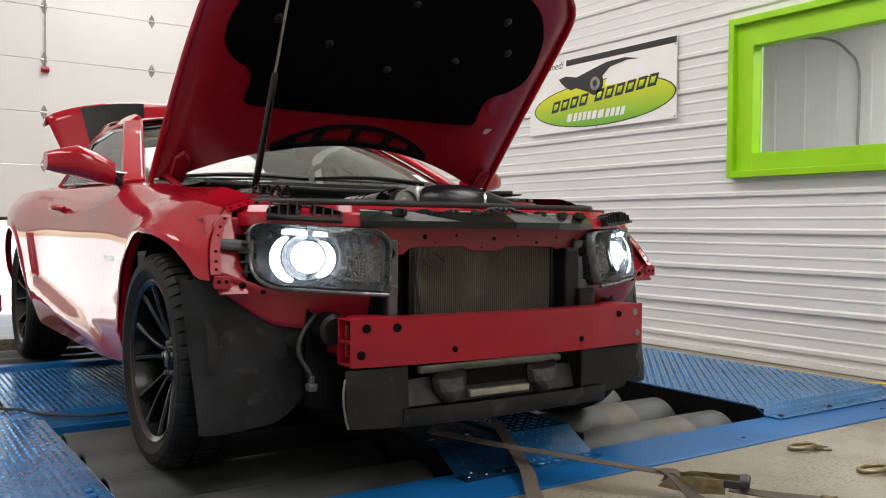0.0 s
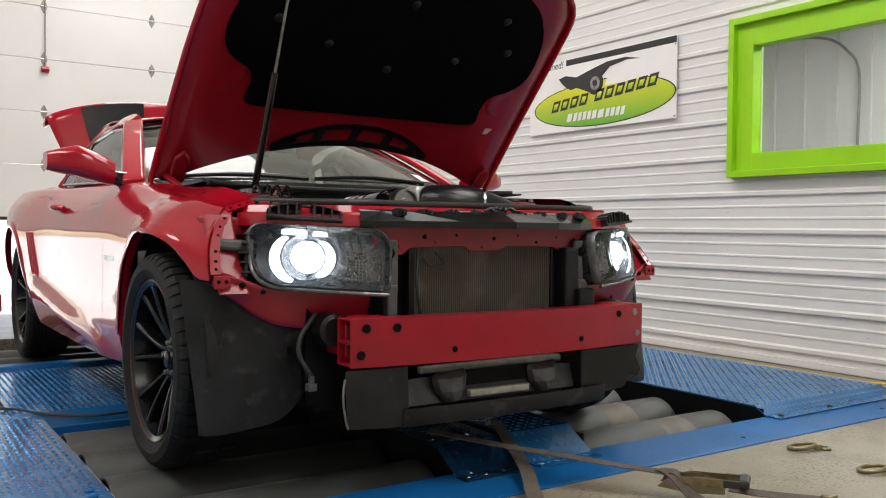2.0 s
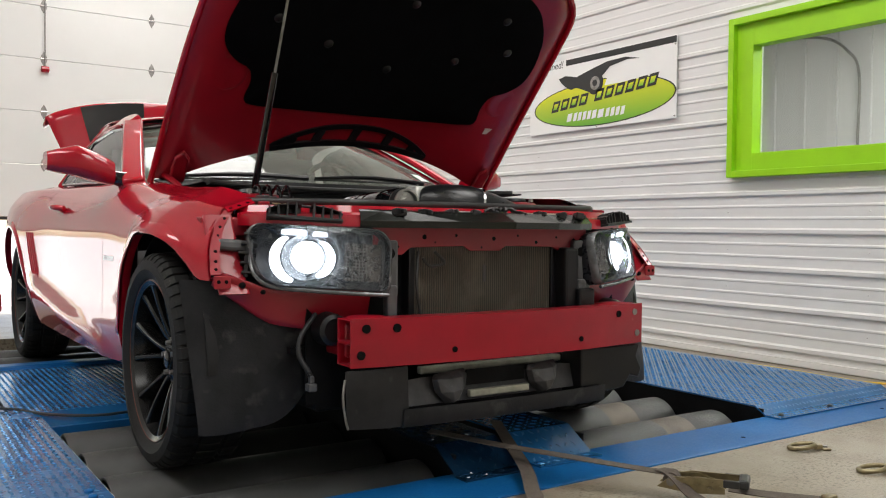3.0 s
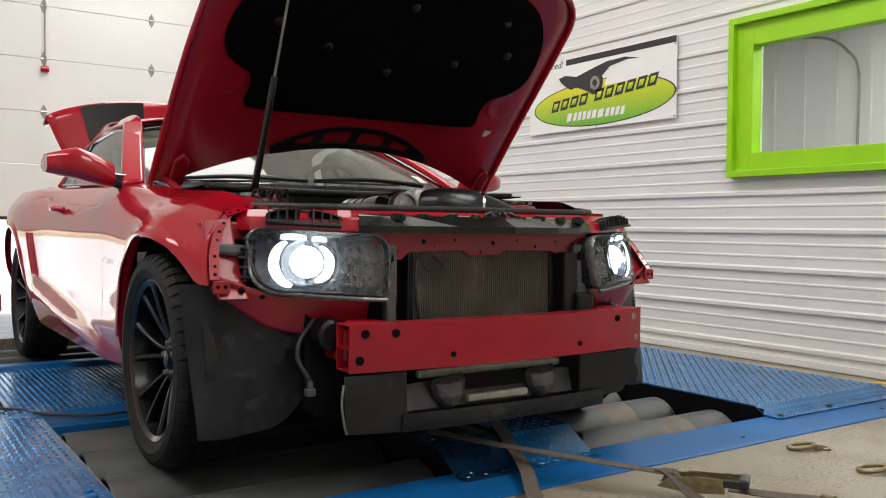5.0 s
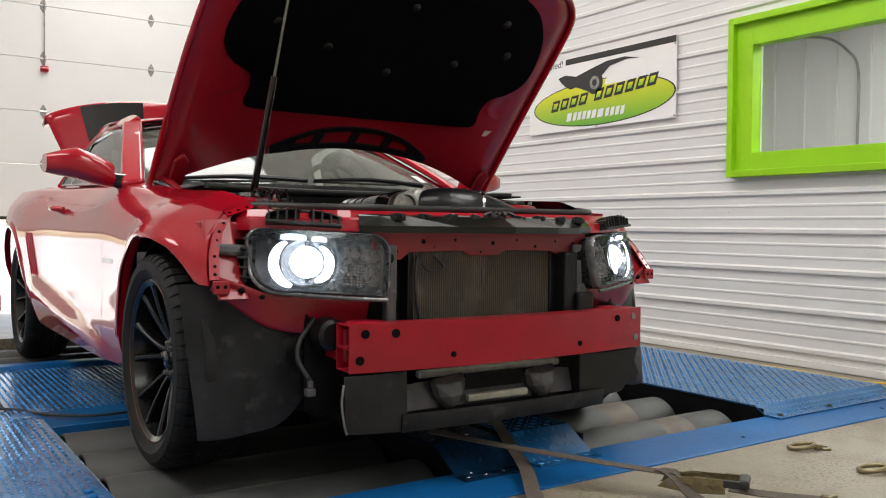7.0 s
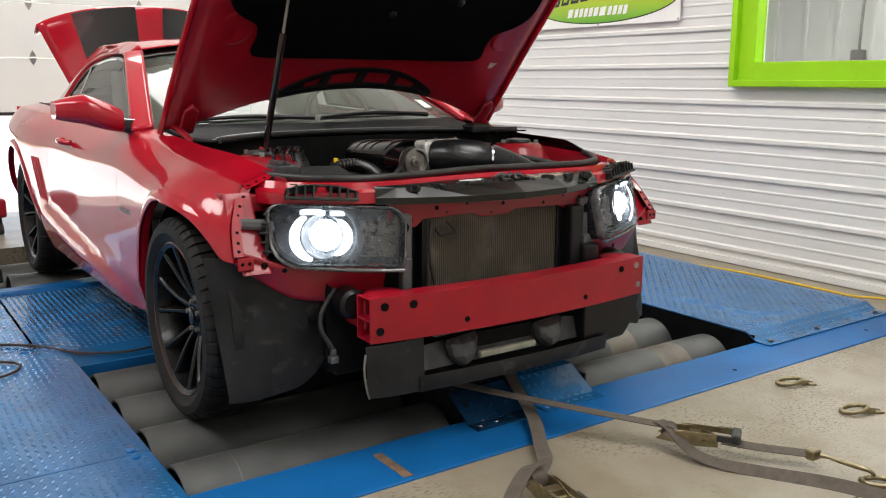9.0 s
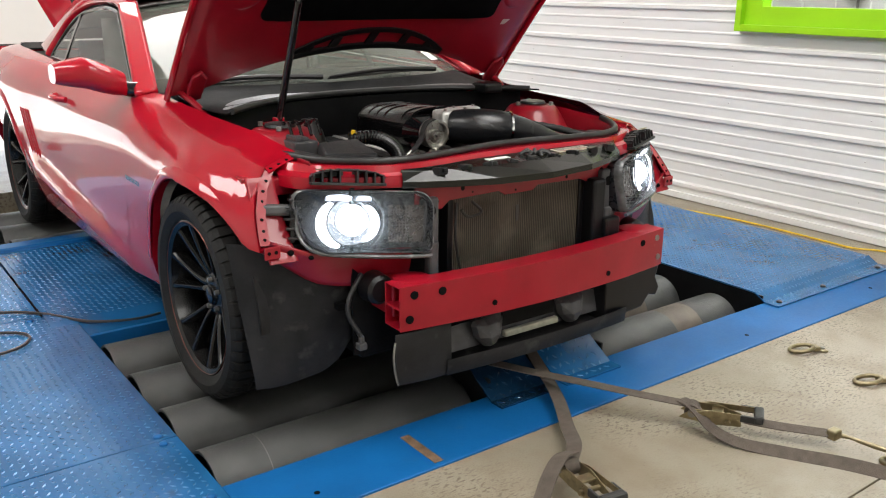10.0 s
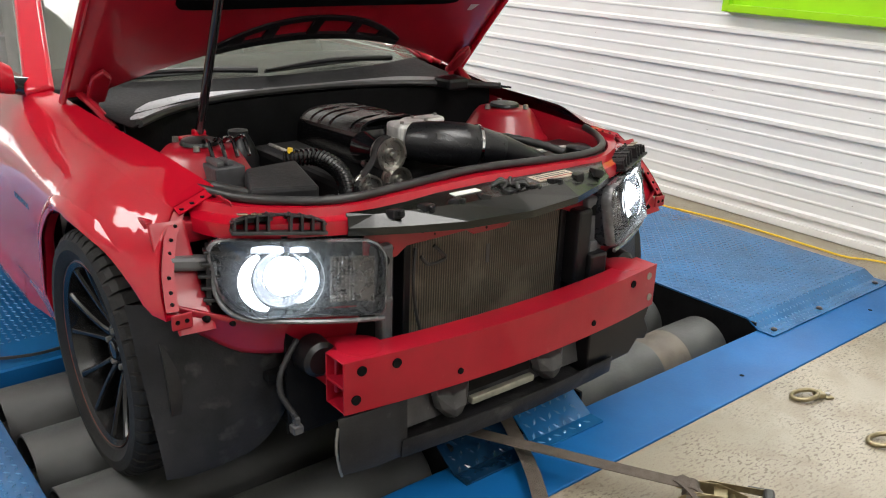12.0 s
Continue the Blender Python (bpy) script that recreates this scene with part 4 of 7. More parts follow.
def make_sides(car):
    for side in (1, -1):
        fix = (lambda b: b) if side == 1 else flipped
        fender = part("front_fender", fix(side_panel(-0.36, 0.742, ARCH)), "red", car, smooth=True, solid=0.006, rim=False)
        # front flange with its row of holes
        rows = [(lean(-0.36, z), -side_x(-0.36, z), z) for z in np.linspace(0.82, 0.635, 9)]
        bm = bmesh.new()
        a = [bm.verts.new((x + 0.002, y - 0.001, z)) for y, x, z in rows]
        b = [bm.verts.new((x + 0.030, y - 0.006, z)) for y, x, z in rows]
        for i in range(len(rows) - 1):
            bm.faces.new((a[i], b[i], b[i + 1], a[i + 1]))
        flange = part("front_flange", fix(bm), "red_in", fender, solid=0.004)
        for z in (0.795, 0.770, 0.745, 0.70, 0.672, 0.650):
            y, x = lean(-0.36, z), -side_x(-0.36, z)
            bm = lathe([(y - 0.0095, 0.0), (y - 0.0095, 0.0044 if z != 0.745 else 0.0026), (y - 0.004, 0.0044)], 10, "Y", None, (x + 0.017, 0, z))
            part("bolt_hole", fix(bm), "dark", fender)
        bm = bmesh.new()
        tp = side_profile(-0.36)
        p0, p1 = Vector((-tp[0][0], lean(-0.36, tp[0][1]), tp[0][1])), Vector((-tp[1][0], lean(-0.36, tp[1][1]), tp[1][1]))
        a = [bm.verts.new(p0.lerp(p1, u)) for u in (0, 0.5, 1)]
        b = [bm.verts.new(p0.lerp(p1, u) + Vector((0.004, -0.022, -0.012))) for u in (0, 0.5, 1)]
        for i in range(2):
            bm.faces.new((a[i], b[i], b[i + 1], a[i + 1]))
        part("top_flange", fix(bm), "red", fender, solid=0.004)
        for u in (0.12, 0.35, 0.62, 0.88):
            c = p0.lerp(p1, u) + Vector((0.002, -0.013, -0.0035))
            bm = lathe([(0.0, 0.0), (0.0, 0.0055), (-0.004, 0.0055)], 10, "Z", None, c)
            part("bolt_hole", fix(bm), "dark", fender)
        bm = bmesh.new()
        for k in range(9):
            y = 0.56 + 0.019 * k
            add_box(bm, (-side_x(y, 0.655) - 0.0045, y, 0.642), (-side_x(y, 0.655) - 0.002, y + 0.012, 0.660))
        part("badge", fix(bm), "gloss_black", fender, "small black badge")
        door = part("door", fix(side_panel(0.747, 2.043)), "red", car, smooth=True, solid=0.006, rim=False)
        hx = side_x(1.90, 0.835)
        bm = tube([(-hx - 0.004, 1.56, 0.852), (-hx - 0.034, 1.60, 0.856), (-hx - 0.036, 1.68, 0.858), (-hx - 0.006, 1.735, 0.858)], 0.013, 10)
        part("handle", fix(bm), "red", door, smooth=True)
        part("quarter_panel", fix(side_panel(2.048, 3.78, ARCH)), "red", car, smooth=True, solid=0.006, rim=False)
        for k in range(4):
            line = [(y, z) for y, z in ((2.235 + 0.042 * k, 0.735), (2.185 + 0.042 * k, 0.64), (2.135 + 0.042 * k, 0.545), (2.105 + 0.040 * k, 0.48))]
            bm = ribbon([(-side_x(y, z) - 0.002, y, z) for y, z in line], [(0.1, 1, 0)], 0.014, 0.014, 4)
            part("gill", fix(bm), "red", car, bevel=0.003)
        # wheel housings
        for yc, r in ((0.09, 0.41), (2.86, 0.415)):
            bm = surf(lambda u, v: (-0.60 - 0.28 * v, yc + r * math.cos(math.pi * (u * 1.04 - 0.04)), 0.345 + r * math.sin(math.pi * (u * 1.04 - 0.04))), 24, 2)
            part("wheel_liner", fix(bm), "plastic", car, smooth=True, solid=0.004)
        for c, r, t0, t1 in ((0.09, 0.407, -0.02, 0.74 * math.pi), (2.86, 0.415, 0.02, 0.98 * math.pi)):
            def lip(u, v):
                t = t0 + (t1 - t0) * u
                y = c + (r * math.cos(t) if c > 1 or t < math.pi / 2 else 0.455 * math.cos(t))
                z = max(sill(min(y, c + 0.398) if c < 1 else y), 0.300) if t > 0.06 else 0.345 + r * math.sin(t)
                y2, z2 = y + 0.046 * v * math.cos(t), z + 0.046 * v * math.sin(t)
                return (-side_x(y2, max(z2, 0.29)) - 0.013 * min(1.0, 6 * u, 6 * (1 - u)) * math.sin(math.pi * min(1.0, 0.25 + 0.75 * v)) ** 0.6 - 0.0015, lean(y2, z2), z2)

            part("arch_lip", fix(surf(lip, 44, 6)), "red", fender if c < 1 else car, smooth=True)
        # black liner sheet hanging before the front wheel
        bm = surf(lambda u, v: (-0.905 + 0.335 * u - 0.028 * (1 - u) * (1 - v), 0.11 * (1 - u) ** 2 * (1 - v) ** 1.3 - 0.325 - 0.045 * math.sin(u * 2.2) + 0.02 * (v - 0.5) + 0.006 * math.sin(5 * u + 4 * v), 0.615 - (0.440 + 0.004 * math.sin(9 * u) - 0.02 * u - 0.12 * (max(0, u - 0.5) / 0.5) ** 2.2) * v), 24, 14)
        part("liner_sheet", fix(bm), "plastic_worn", car, "hanging black splash liner", smooth=True, solid=0.004)
        # sill
        bm = surf(lambda u, v: (-0.905 + 0.25 * v, 0.50 + 1.95 * u, 0.276 - 0.025 * math.sin(v * 1.5)), 4, 4)
        part("sill", fix(bm), "red", car, smooth=True, solid=0.006)


def make_mirror(car, side):
    fix = (lambda b: b) if side == 1 else flipped

    def shell(u, v):
        # u along from the door outwards, v round the section
        a = 2 * math.pi * v
        x = -0.868 - 0.235 * u
        grow = math.sin(math.pi * min(1, 0.16 + 0.70 * u)) ** 0.5
        hz = 0.014 + 0.046 * grow * (1 - 0.30 * max(0, u - 0.55) / 0.45)
        hy = 0.02 + 0.065 * grow * (1 - 0.25 * max(0, u - 0.8) / 0.2)
        cz = 0.982 + 0.050 * min(1, u * 1.8) - 0.008 * u
        cy = 0.875 + 0.06 * u
        c, s = math.cos(a), math.sin(a)
        e = 0.62
        return (x, cy + hy * math.copysign(abs(c) ** e, c), cz + hz * math.copysign(abs(s) ** e, s))

    bm = surf(shell, 16, 20)
    bmesh.ops.holes_fill(bm, edges=[e for e in bm.edges if e.is_boundary])
    bmesh.ops.remove_doubles(bm, verts=bm.verts[:], dist=0.0005)
    housing = part("wing_mirror", fix(bm), "red", car, smooth=True)
    bm = tube([(-0.82, 0.86, 0.955), (-0.86, 0.87, 0.965), (-0.90, 0.885, 0.985)], [0.034, 0.028, 0.02], 10)
    part("mirror_foot", fix(bm), "gloss_black", housing, smooth=True)


def make_cabin(car):
    def roof_fn(u, v):
        y = 1.50 + 1.20 * v
        half = 0.612 - 0.05 * abs(v - 0.35)
        x = half * (2 * u - 1)
        zc = 1.300 + 0.06 * math.sin(math.pi * min(1, v * 0.8 + 0.12)) - 0.055 * max(0, v - 0.6) / 0.4
        return (x, y + 0.06 * (2 * u - 1) ** 2 * (1 - v), zc - 0.045 * abs(2 * u - 1) ** 3)

    part("roof", surf(roof_fn, 24, 16), "red", car, smooth=True, solid=0.008)
    for side in (1, -1):
        fix = (lambda b: b) if side == 1 else flipped
        bm = ribbon([(-0.803, 0.79, 0.945), (-0.752, 1.00, 1.055), (-0.690, 1.25, 1.172), (-0.630, 1.49, 1.262)], [(0.8, -0.5, 0.05)], 0.088, 0.034)
        part("windscreen_pillar", fix(bm), "red", car, smooth=True, bevel=0.012)
        rail = [(-0.632, 1.48, 1.264), (-0.606, 1.70, 1.290), (-0.606, 2.02, 1.282), (-0.622, 2.22, 1.250), (-0.660, 2.38, 1.178), (-0.712, 2.46, 1.080), (-0.770, 2.49, 0.985)]
        bm = ribbon(rail, [(0.5, 0, 0.4), (0.5, 0, 0.45), (0.5, 0.05, 0.4), (0.45, 0.25, 0.4), (0.4, 0.55, 0.3), (0.35, 0.7, 0.15), (0.3, 0.75, 0.1)], 0.085, 0.03)
        part("roof_rail", fix(bm), "red", car, smooth=True, bevel=0.012)
        # sail panel from the rail's rear to the rear window
        edge = [(-0.606, 1.99, 1.288), (-0.624, 2.22, 1.246), (-0.662, 2.39, 1.172), (-0.714, 2.475, 1.075), (-0.772, 2.50, 0.985)]
        inner = [(-0.560, 2.30, 1.305), (-0.545, 2.66, 1.262), (-0.570, 2.88, 1.165), (-0.600, 3.06, 1.07), (-0.640, 3.22, 0.988)]
        ea, eb = spline(edge, 4), spline(inner, 4)
        bm = surf(lambda u, v: ea[round(u * (len(ea) - 1))].lerp(eb[round(u * (len(ea) - 1))], v) + Vector((-0.012, 0, 0.02)) * math.sin(math.pi * v), len(ea) - 1, 6)
        part("sail_panel", fix(bm), "red", car, smooth=True, solid=0.01)

        def win(u, v):
            y = 0.93 + 1.36 * u
            lo = 0.956 + 0.036 * u
            hi = float(np.interp(y, [0.93, 1.53, 1.66, 1.79, 2.07, 2.17, 2.24, 2.29], [0.965, 1.228, 1.240, 1.243, 1.214, 1.175, 1.115, 1.02]))
            z = lo + (hi - lo) * v
            return (-(0.815 - 0.555 * (z - 0.954)) - 0.004 * math.sin(math.pi * v), y, z)

        g = part("side_window", fix(surf(win, 40, 8)), "side_glass", car, smooth=True)
        g.visible_shadow = False
        part("window_trim", fix(tube([win(0, 0), win(0.5, 0), win(1, 0)], 0.007, 8)), "gloss_black", car, smooth=True)
        part("window_seal", fix(tube([win(u, 1) for u in np.linspace(0, 1, 22)] + [win(1, 0)], 0.009, 8, 2)), "gloss_black", car, "black window seal", smooth=True)
        part("window_post", fix(ribbon([win(0.80, 0), win(0.86, 1)], [(0, 1, 0)], 0.028, 0.012)), "gloss_black", car)
        part("door_frame", fix(surf(lambda u, v: (-0.795 + 0.165 * u + 0.03 * v, 0.845 + 0.66 * u + 0.05 * v, 0.952 + 0.300 * u + 0.004 * v), 10, 2)), "red", car, smooth=True, solid=0.012)

    def screen(u, v):
        s = 2 * u - 1
        half = 0.755 - 0.165 * v
        y = 0.66 + 0.83 * v + (0.17 - 0.06 * v) * s * s
        return (half * s, y, 0.945 + 0.345 * v - 0.05 * s * s * v + 0.025 * math.sin(math.pi * v))

    w = part("windscreen", surf(screen, 24, 12), "auto_glass", car, smooth=True)
    w.visible_shadow = False
    part("inspection_sticker", surf(lambda u, v: Vector(screen(0.925 + 0.04 * u, 0.16 + 0.10 * v)) + Vector((0, -0.003, 0.004)), 3, 2), "white_ink", w, "small white inspection sticker")

    def back(u, v):
        s = 2 * u - 1
        return ((0.57 + 0.05 * v) * s, 2.68 + 0.55 * v - 0.05 * s * s, 1.26 - 0.235 * v - 0.04 * s * s * (1 - v))

    g = part("rear_window", surf(back, 16, 8), "rear_glass", car, smooth=True)
    g.visible_shadow = False
    part("rear_deck", surf(lambda u, v: ((0.80 - 0.15 * v) * (2 * u - 1), 3.18 + 0.60 * v, 0.975), 8, 4), "bay", car, solid=0.01)
    part("tail_panel", surf(lambda u, v: (0.80 * (2 * u - 1), 3.78 + 0.06 * (1 - (2 * u - 1) ** 2), 0.36 + 0.60 * v), 12, 4), "red", car, smooth=True, solid=0.01)
    # cabin furniture
    part("dashboard", surf(lambda u, v: (0.74 * (2 * u - 1), 0.80 + 0.55 * v, 0.925 + 0.05 * math.sin(math.pi * v) - 0.02 * (2 * u - 1) ** 2 - 0.25 * max(0, v - 0.85) / 0.15), 16, 12), "plastic", car, smooth=True, solid=0.01)
    bm = bmesh.new()
    n = 28
    rings = []
    for i in range(n):
        a = 2 * math.pi * i / n
        rings.append([bm.verts.new(((0.18 + 0.015 * math.cos(b)) * math.cos(a), 0.015 * math.sin(b), (0.18 + 0.015 * math.cos(b)) * math.sin(a))) for b in [2 * math.pi * j / 8 for j in range(8)]])
    for i in range(n):
        for j in range(8):
            bm.faces.new((rings[i][j], rings[(i + 1) % n][j], rings[(i + 1) % n][(j + 1) % 8], rings[i][(j + 1) % 8]))
    add_box(bm, (-0.17, -0.01, -0.03), (0.17, 0.015, 0.02))
    bmesh.ops.transform(bm, matrix=pose(0.38, 1.36, 0.95, -24), verts=bm.verts[:])
    part("steering_wheel", bm, "plastic", car, smooth=True)
    for x in (-0.38, 0.38):
        bm = surf(lambda u, v: (x + 0.25 * (1 - 0.25 * v) * (2 * u - 1), 1.92 + 0.22 * v - 0.05 * (1 - (2 * u - 1) ** 2), 0.45 + 0.72 * v), 10, 10)
        part("seat_back", bm, "carpet", car, smooth=True, solid=0.09)
        part("headrest", lathe([(-0.10, 0.0), (-0.09, 0.06), (0.0, 0.085), (0.09, 0.06), (0.10, 0.0)], 14, "X", None, (x, 2.12, 1.20)), "carpet", car, smooth=True)
    part("headliner", surf(lambda u, v: Vector(roof_fn(u, v)) + Vector((0, 0, -0.035)), 12, 8), "carpet", car, smooth=True, solid=0.01)
    part("parcel_shelf", boxes(((-0.70, 2.58, 0.93), (0.70, 3.22, 0.96))), "plastic", car, bevel=0.01)
    for x in (-0.34, 0.34):
        part("rear_seat_back", surf(lambda u, v: (x + 0.29 * (1 - 0.15 * v) * (2 * u - 1), 2.42 + 0.16 * v - 0.04 * (1 - (2 * u - 1) ** 2), 0.50 + 0.54 * v), 10, 8), "plastic_worn", car, smooth=True, solid=0.09)
    part("rear_view_mirror", surf(lambda u, v: (0.12 * (2 * u - 1), 1.33 + 0.012 * (2 * v - 1) ** 2, 1.185 + 0.035 * (2 * v - 1) * (1 - 0.25 * (2 * u - 1) ** 4)), 12, 6), "plastic", car, smooth=True, solid=0.02)
    part("cabin_floor", boxes(((-0.80, 0.7, 0.30), (0.80, 3.7, 0.33)), ((-0.78, 2.35, 0.33), (0.78, 2.6, 0.95))), "carpet", car, bevel=0.02)
    for x in (-0.80, 0.77):
        part("door_card", boxes(((x, 0.85, 0.33), (x + 0.03, 2.4, 0.94))), "plastic", car, bevel=0.01)


def make_boot_lid(car):
    """The boot lid stands open behind the roof, its painted skin to the front."""
    def skin(u, v):
        s = 2 * u - 1
        half = 0.50 + 0.20 * v
        top = 1.475 + 0.145 * (1 - s * s) ** 0.8
        z = 1.02 + (top - 1.02) * v
        return (half * s, 3.34 + 0.10 * v - 0.05 * v * v - 0.03 * (1 - s * s), z)

    lid = part("boot_lid", surf(skin, 28, 10), "red", car, smooth=True, solid=0.02)
    for a, b in ((0.145, 0.435), (0.565, 0.855)):
        part("stripe", surf(lambda u, v: Vector(skin(a + (b - a) * u, v)) + Vector((0, -0.0135, 0)), 10, 10), "gloss_black", lid, "broad gloss black stripe", smooth=True)
    bm = surf(lambda u, v: Vector(skin(u, 1.0)) + Vector((0, 0.10 * v, -0.05 * v)), 28, 3)
    part("lid_spoiler", bm, "red", lid, smooth=True, solid=0.02)


HOOD = pose(0, 0.62, 0.94) @ Matrix(((1, 0, 0, 0), (0, -math.cos(radians(45)), math.sin(radians(45)), 0), (0, math.sin(radians(45)), math.cos(radians(45)), 0), (0, 0, 0, 1)))


def hood_half(s):
    return float(np.interp(s, [0, 0.37, 0.60, 0.80, 0.95, 1.02, 1.06, 1.11, 1.16, 1.205], [0.785, 0.779, 0.773, 0.762, 0.746, 0.712, 0.670, 0.570, 0.43, 0.26]))


def hood_s0(x):
    return 0.215 * max(0.0, 1 - (x / 0.77) ** 2)


def hood_point(u, v, depth, shrink=0.0):
    s = 2 * u - 1
    L = 1.205
    q = v * L
    x = (hood_half(q) - shrink) * s
    s0 = hood_s0(x) + shrink
    y = s0 + (q * (L - s0 - shrink) / L)
    x = (hood_half(y) - shrink) * s
    crown = 0.035 * (1 - s * s) + 0.03 * math.sin(math.pi * min(1, y / L)) - 0.07 * max(0.0, y / L - 0.75) ** 1.5 * 4
    return HOOD @ Vector((x, y, crown * 0.8 + depth))


def make_hood(car):
    hood = part("hood", surf(lambda u, v: hood_point(u, v, 0.018), 30, 30), "red", car, "raised red hood", smooth=True, solid=0.006)
    part("inner_panel", surf(lambda u, v: hood_point(u, v, -0.018 + 0.03 * max(0, abs(2 * u - 1) - 0.9) / 0.1, 0.008), 40, 30), "red_in", hood, smooth=True, solid=0.004)
    # hemmed rim
    rim = [hood_point(0, v, 0.004) for v in np.linspace(0, 1, 18)] + [hood_point(u, 1, 0.004) for u in np.linspace(0, 1, 12)[1:-1]] + [hood_point(1, v, 0.004) for v in np.linspace(1, 0, 18)]
    part("hem", tube(rim, 0.012, 8, 2), "red", hood, smooth=True)
    # sound pad
    half = [(0.0, 0.385), (0.30, 0.388), (0.47, 0.395), (0.525, 0.415), (0.520, 0.49), (0.540, 0.55), (0.605, 0.588), (0.652, 0.64), (0.667, 0.71), (0.655, 0.80), (0.622, 0.89), (0.54, 0.99), (0.42, 1.05), (0.22, 1.09), (0.0, 1.10)]
    outline = half + [(-x, s) for x, s in half[-2:0:-1]]
    top = spline([(x, s, 0) for x, s in outline] + [(0.0, 0.385, 0)], 4)[:-1]

    def crown(x, y):
        k = min(1.0, abs(x) / hood_half(y))
        return 0.8 * (0.035 * (1 - k * k) + 0.03 * math.sin(math.pi * min(1, y / 1.205)) - 0.28 * max(0.0, y / 1.205 - 0.75) ** 1.5)

    bm = bmesh.new()
    rows = []
    for f, d in ((1.0, -0.018), (1.0, -0.030), (0.985, -0.035), (0.7, -0.036), (0.4, -0.036), (0.15, -0.036)):
        ring = []
        for p in top:
            x, y = p.x * f, 0.75 + (p.y - 0.75) * f
            ring.append(bm.verts.new(HOOD @ Vector((x, y, crown(x, y) + d))))
        rows.append(ring)
    for a, b in zip(rows, rows[1:]):
        for i in range(len(a)):
            bm.faces.new((a[i], a[(i + 1) % len(a)], b[(i + 1) % len(a)], b[i]))
    bm.faces.new(rows[-1])
    part("sound_pad", bm, "felt", hood, "black felt sound pad", smooth=True)
    for x, y in ((0.0, 0.62), (-0.28, 0.70), (0.28, 0.70), (0.0, 0.92), (-0.42, 0.92), (0.42, 0.92), (-0.50, 0.78), (0.50, 0.78), (0.2, 1.05), (-0.2, 1.05)):
        m = HOOD @ pose(x, y, crown(x, y) - 0.039)
        bm = lathe([(0.004, 0.020), (0.0, 0.016), (-0.003, 0.007), (-0.003, 0.0)], 14, "Z")
        bmesh.ops.transform(bm, matrix=m, verts=bm.verts[:])
        part("pad_clip", bm, "plastic", hood, smooth=True)
    # round pressings beside the pad
    for x in (-0.62, 0.62):
        bm = lathe([(0.006, 0.082), (0.001, 0.074), (-0.001, 0.062), (0.001, 0.05), (0.003, 0.0)], 24, "Z")
        bmesh.ops.transform(bm, matrix=HOOD @ pose(x, 0.522, crown(x, 0.522) - 0.022), verts=bm.verts[:])
        part("pressing", bm, "red_in", hood, smooth=True)
        bm = lathe([(0.0, 0.009), (-0.002, 0.009), (-0.002, 0.0)], 12, "Z")
        bmesh.ops.transform(bm, matrix=HOOD @ pose(x * 1.10, 0.74, crown(x, 0.74) - 0.019), verts=bm.verts[:])
        part("bolt_hole", bm, "dark", hood)
    # dark ladder along the rear edge
    def arc(x, off):
        return HOOD @ Vector((x, hood_s0(x) + off, crown(x, hood_s0(x) + off) - 0.026))
    xs = np.linspace(-0.36, 0.36, 17)
    part("vent_bar", ribbon([arc(x, 0.112 - 0.075 * abs(x / 0.36) ** 2.5) for x in xs], [(HOOD.to_3x3() @ Vector((0, 1, 0)))], 0.022, 0.008, 2), "plastic", hood, smooth=True)
    part("vent_bar", ribbon([arc(x, 0.028) for x in xs], [(HOOD.to_3x3() @ Vector((0, 1, 0)))], 0.026, 0.012, 2), "plastic", hood, smooth=True)
    for x in (-0.29, -0.18, -0.02, 0.14, 0.27):
        part("vent_rung", ribbon([arc(x, 0.03), arc(x + 0.015, 0.105 - 0.06 * abs(x / 0.36) ** 2.5)], [(1, 0, 0)], 0.035, 0.008, 2), "plastic", hood)
    part("warning_label", surf(lambda u, v: HOOD @ Vector((0.60 + 0.075 * u, 0.355 + 0.032 * v, crown(0.63, 0.37) - 0.0205)), 2, 2), "tan_ink", hood, "pale warning label")
    for x in (-0.755, 0.755):
        sgn = math.copysign(1, x)
        part("hinge_arm", tube([(x * 0.985, 0.62, 0.975), (x * 0.955, 0.52, 0.935), (x * 0.93, 0.42, 0.885)], 0.013, 8), "red_in", hood, smooth=True)
        part("hinge_arm", tube([(x * 0.95, 0.56, 1.0), (x * 0.93, 0.58, 0.93), (x * 0.93, 0.60, 0.87)], 0.012, 8), "red_in", hood, smooth=True)
        bm = prism([(-0.03, 0.0), (0.03, 0.0), (0.03, 0.12), (0.0, 0.155), (-0.03, 0.12)], 0.02, HOOD @ pose(x * 0.93, 0.03, -0.035))
        part("hinge_plate", bm, "red_in", hood, bevel=0.008)
    # prop strut
    a, b = Vector((-0.530, 0.225, 0.885)), HOOD @ Vector((-0.52, 0.99, -0.02))
    mid = a.lerp(b, 0.56)
    strut = part("hood_strut", tube([a, mid], 0.0125, 12, straight=True), "gloss_black", car, "black gas strut holding the hood", smooth=True)
    part("strut_rod", tube([mid, b], 0.0048, 10, straight=True), "dull_metal", strut, smooth=True)


def rounded(w, h, radii, n=6):
    """A rounded rectangle about the origin; radii from the lower left, counter-clockwise."""
    pts = []
    for (cx, cy), r, a0 in zip(((-w, -h), (w, -h), (w, h), (-w, h)), radii, (180, 270, 0, 90)):
        ox, oy = cx + math.copysign(r, -cx), cy + math.copysign(r, -cy)
        for k in range(n + 1):
            a = radians(a0 + 90 * k / n)
            pts.append((ox + r * math.cos(a), oy + r * math.sin(a)))
    return pts


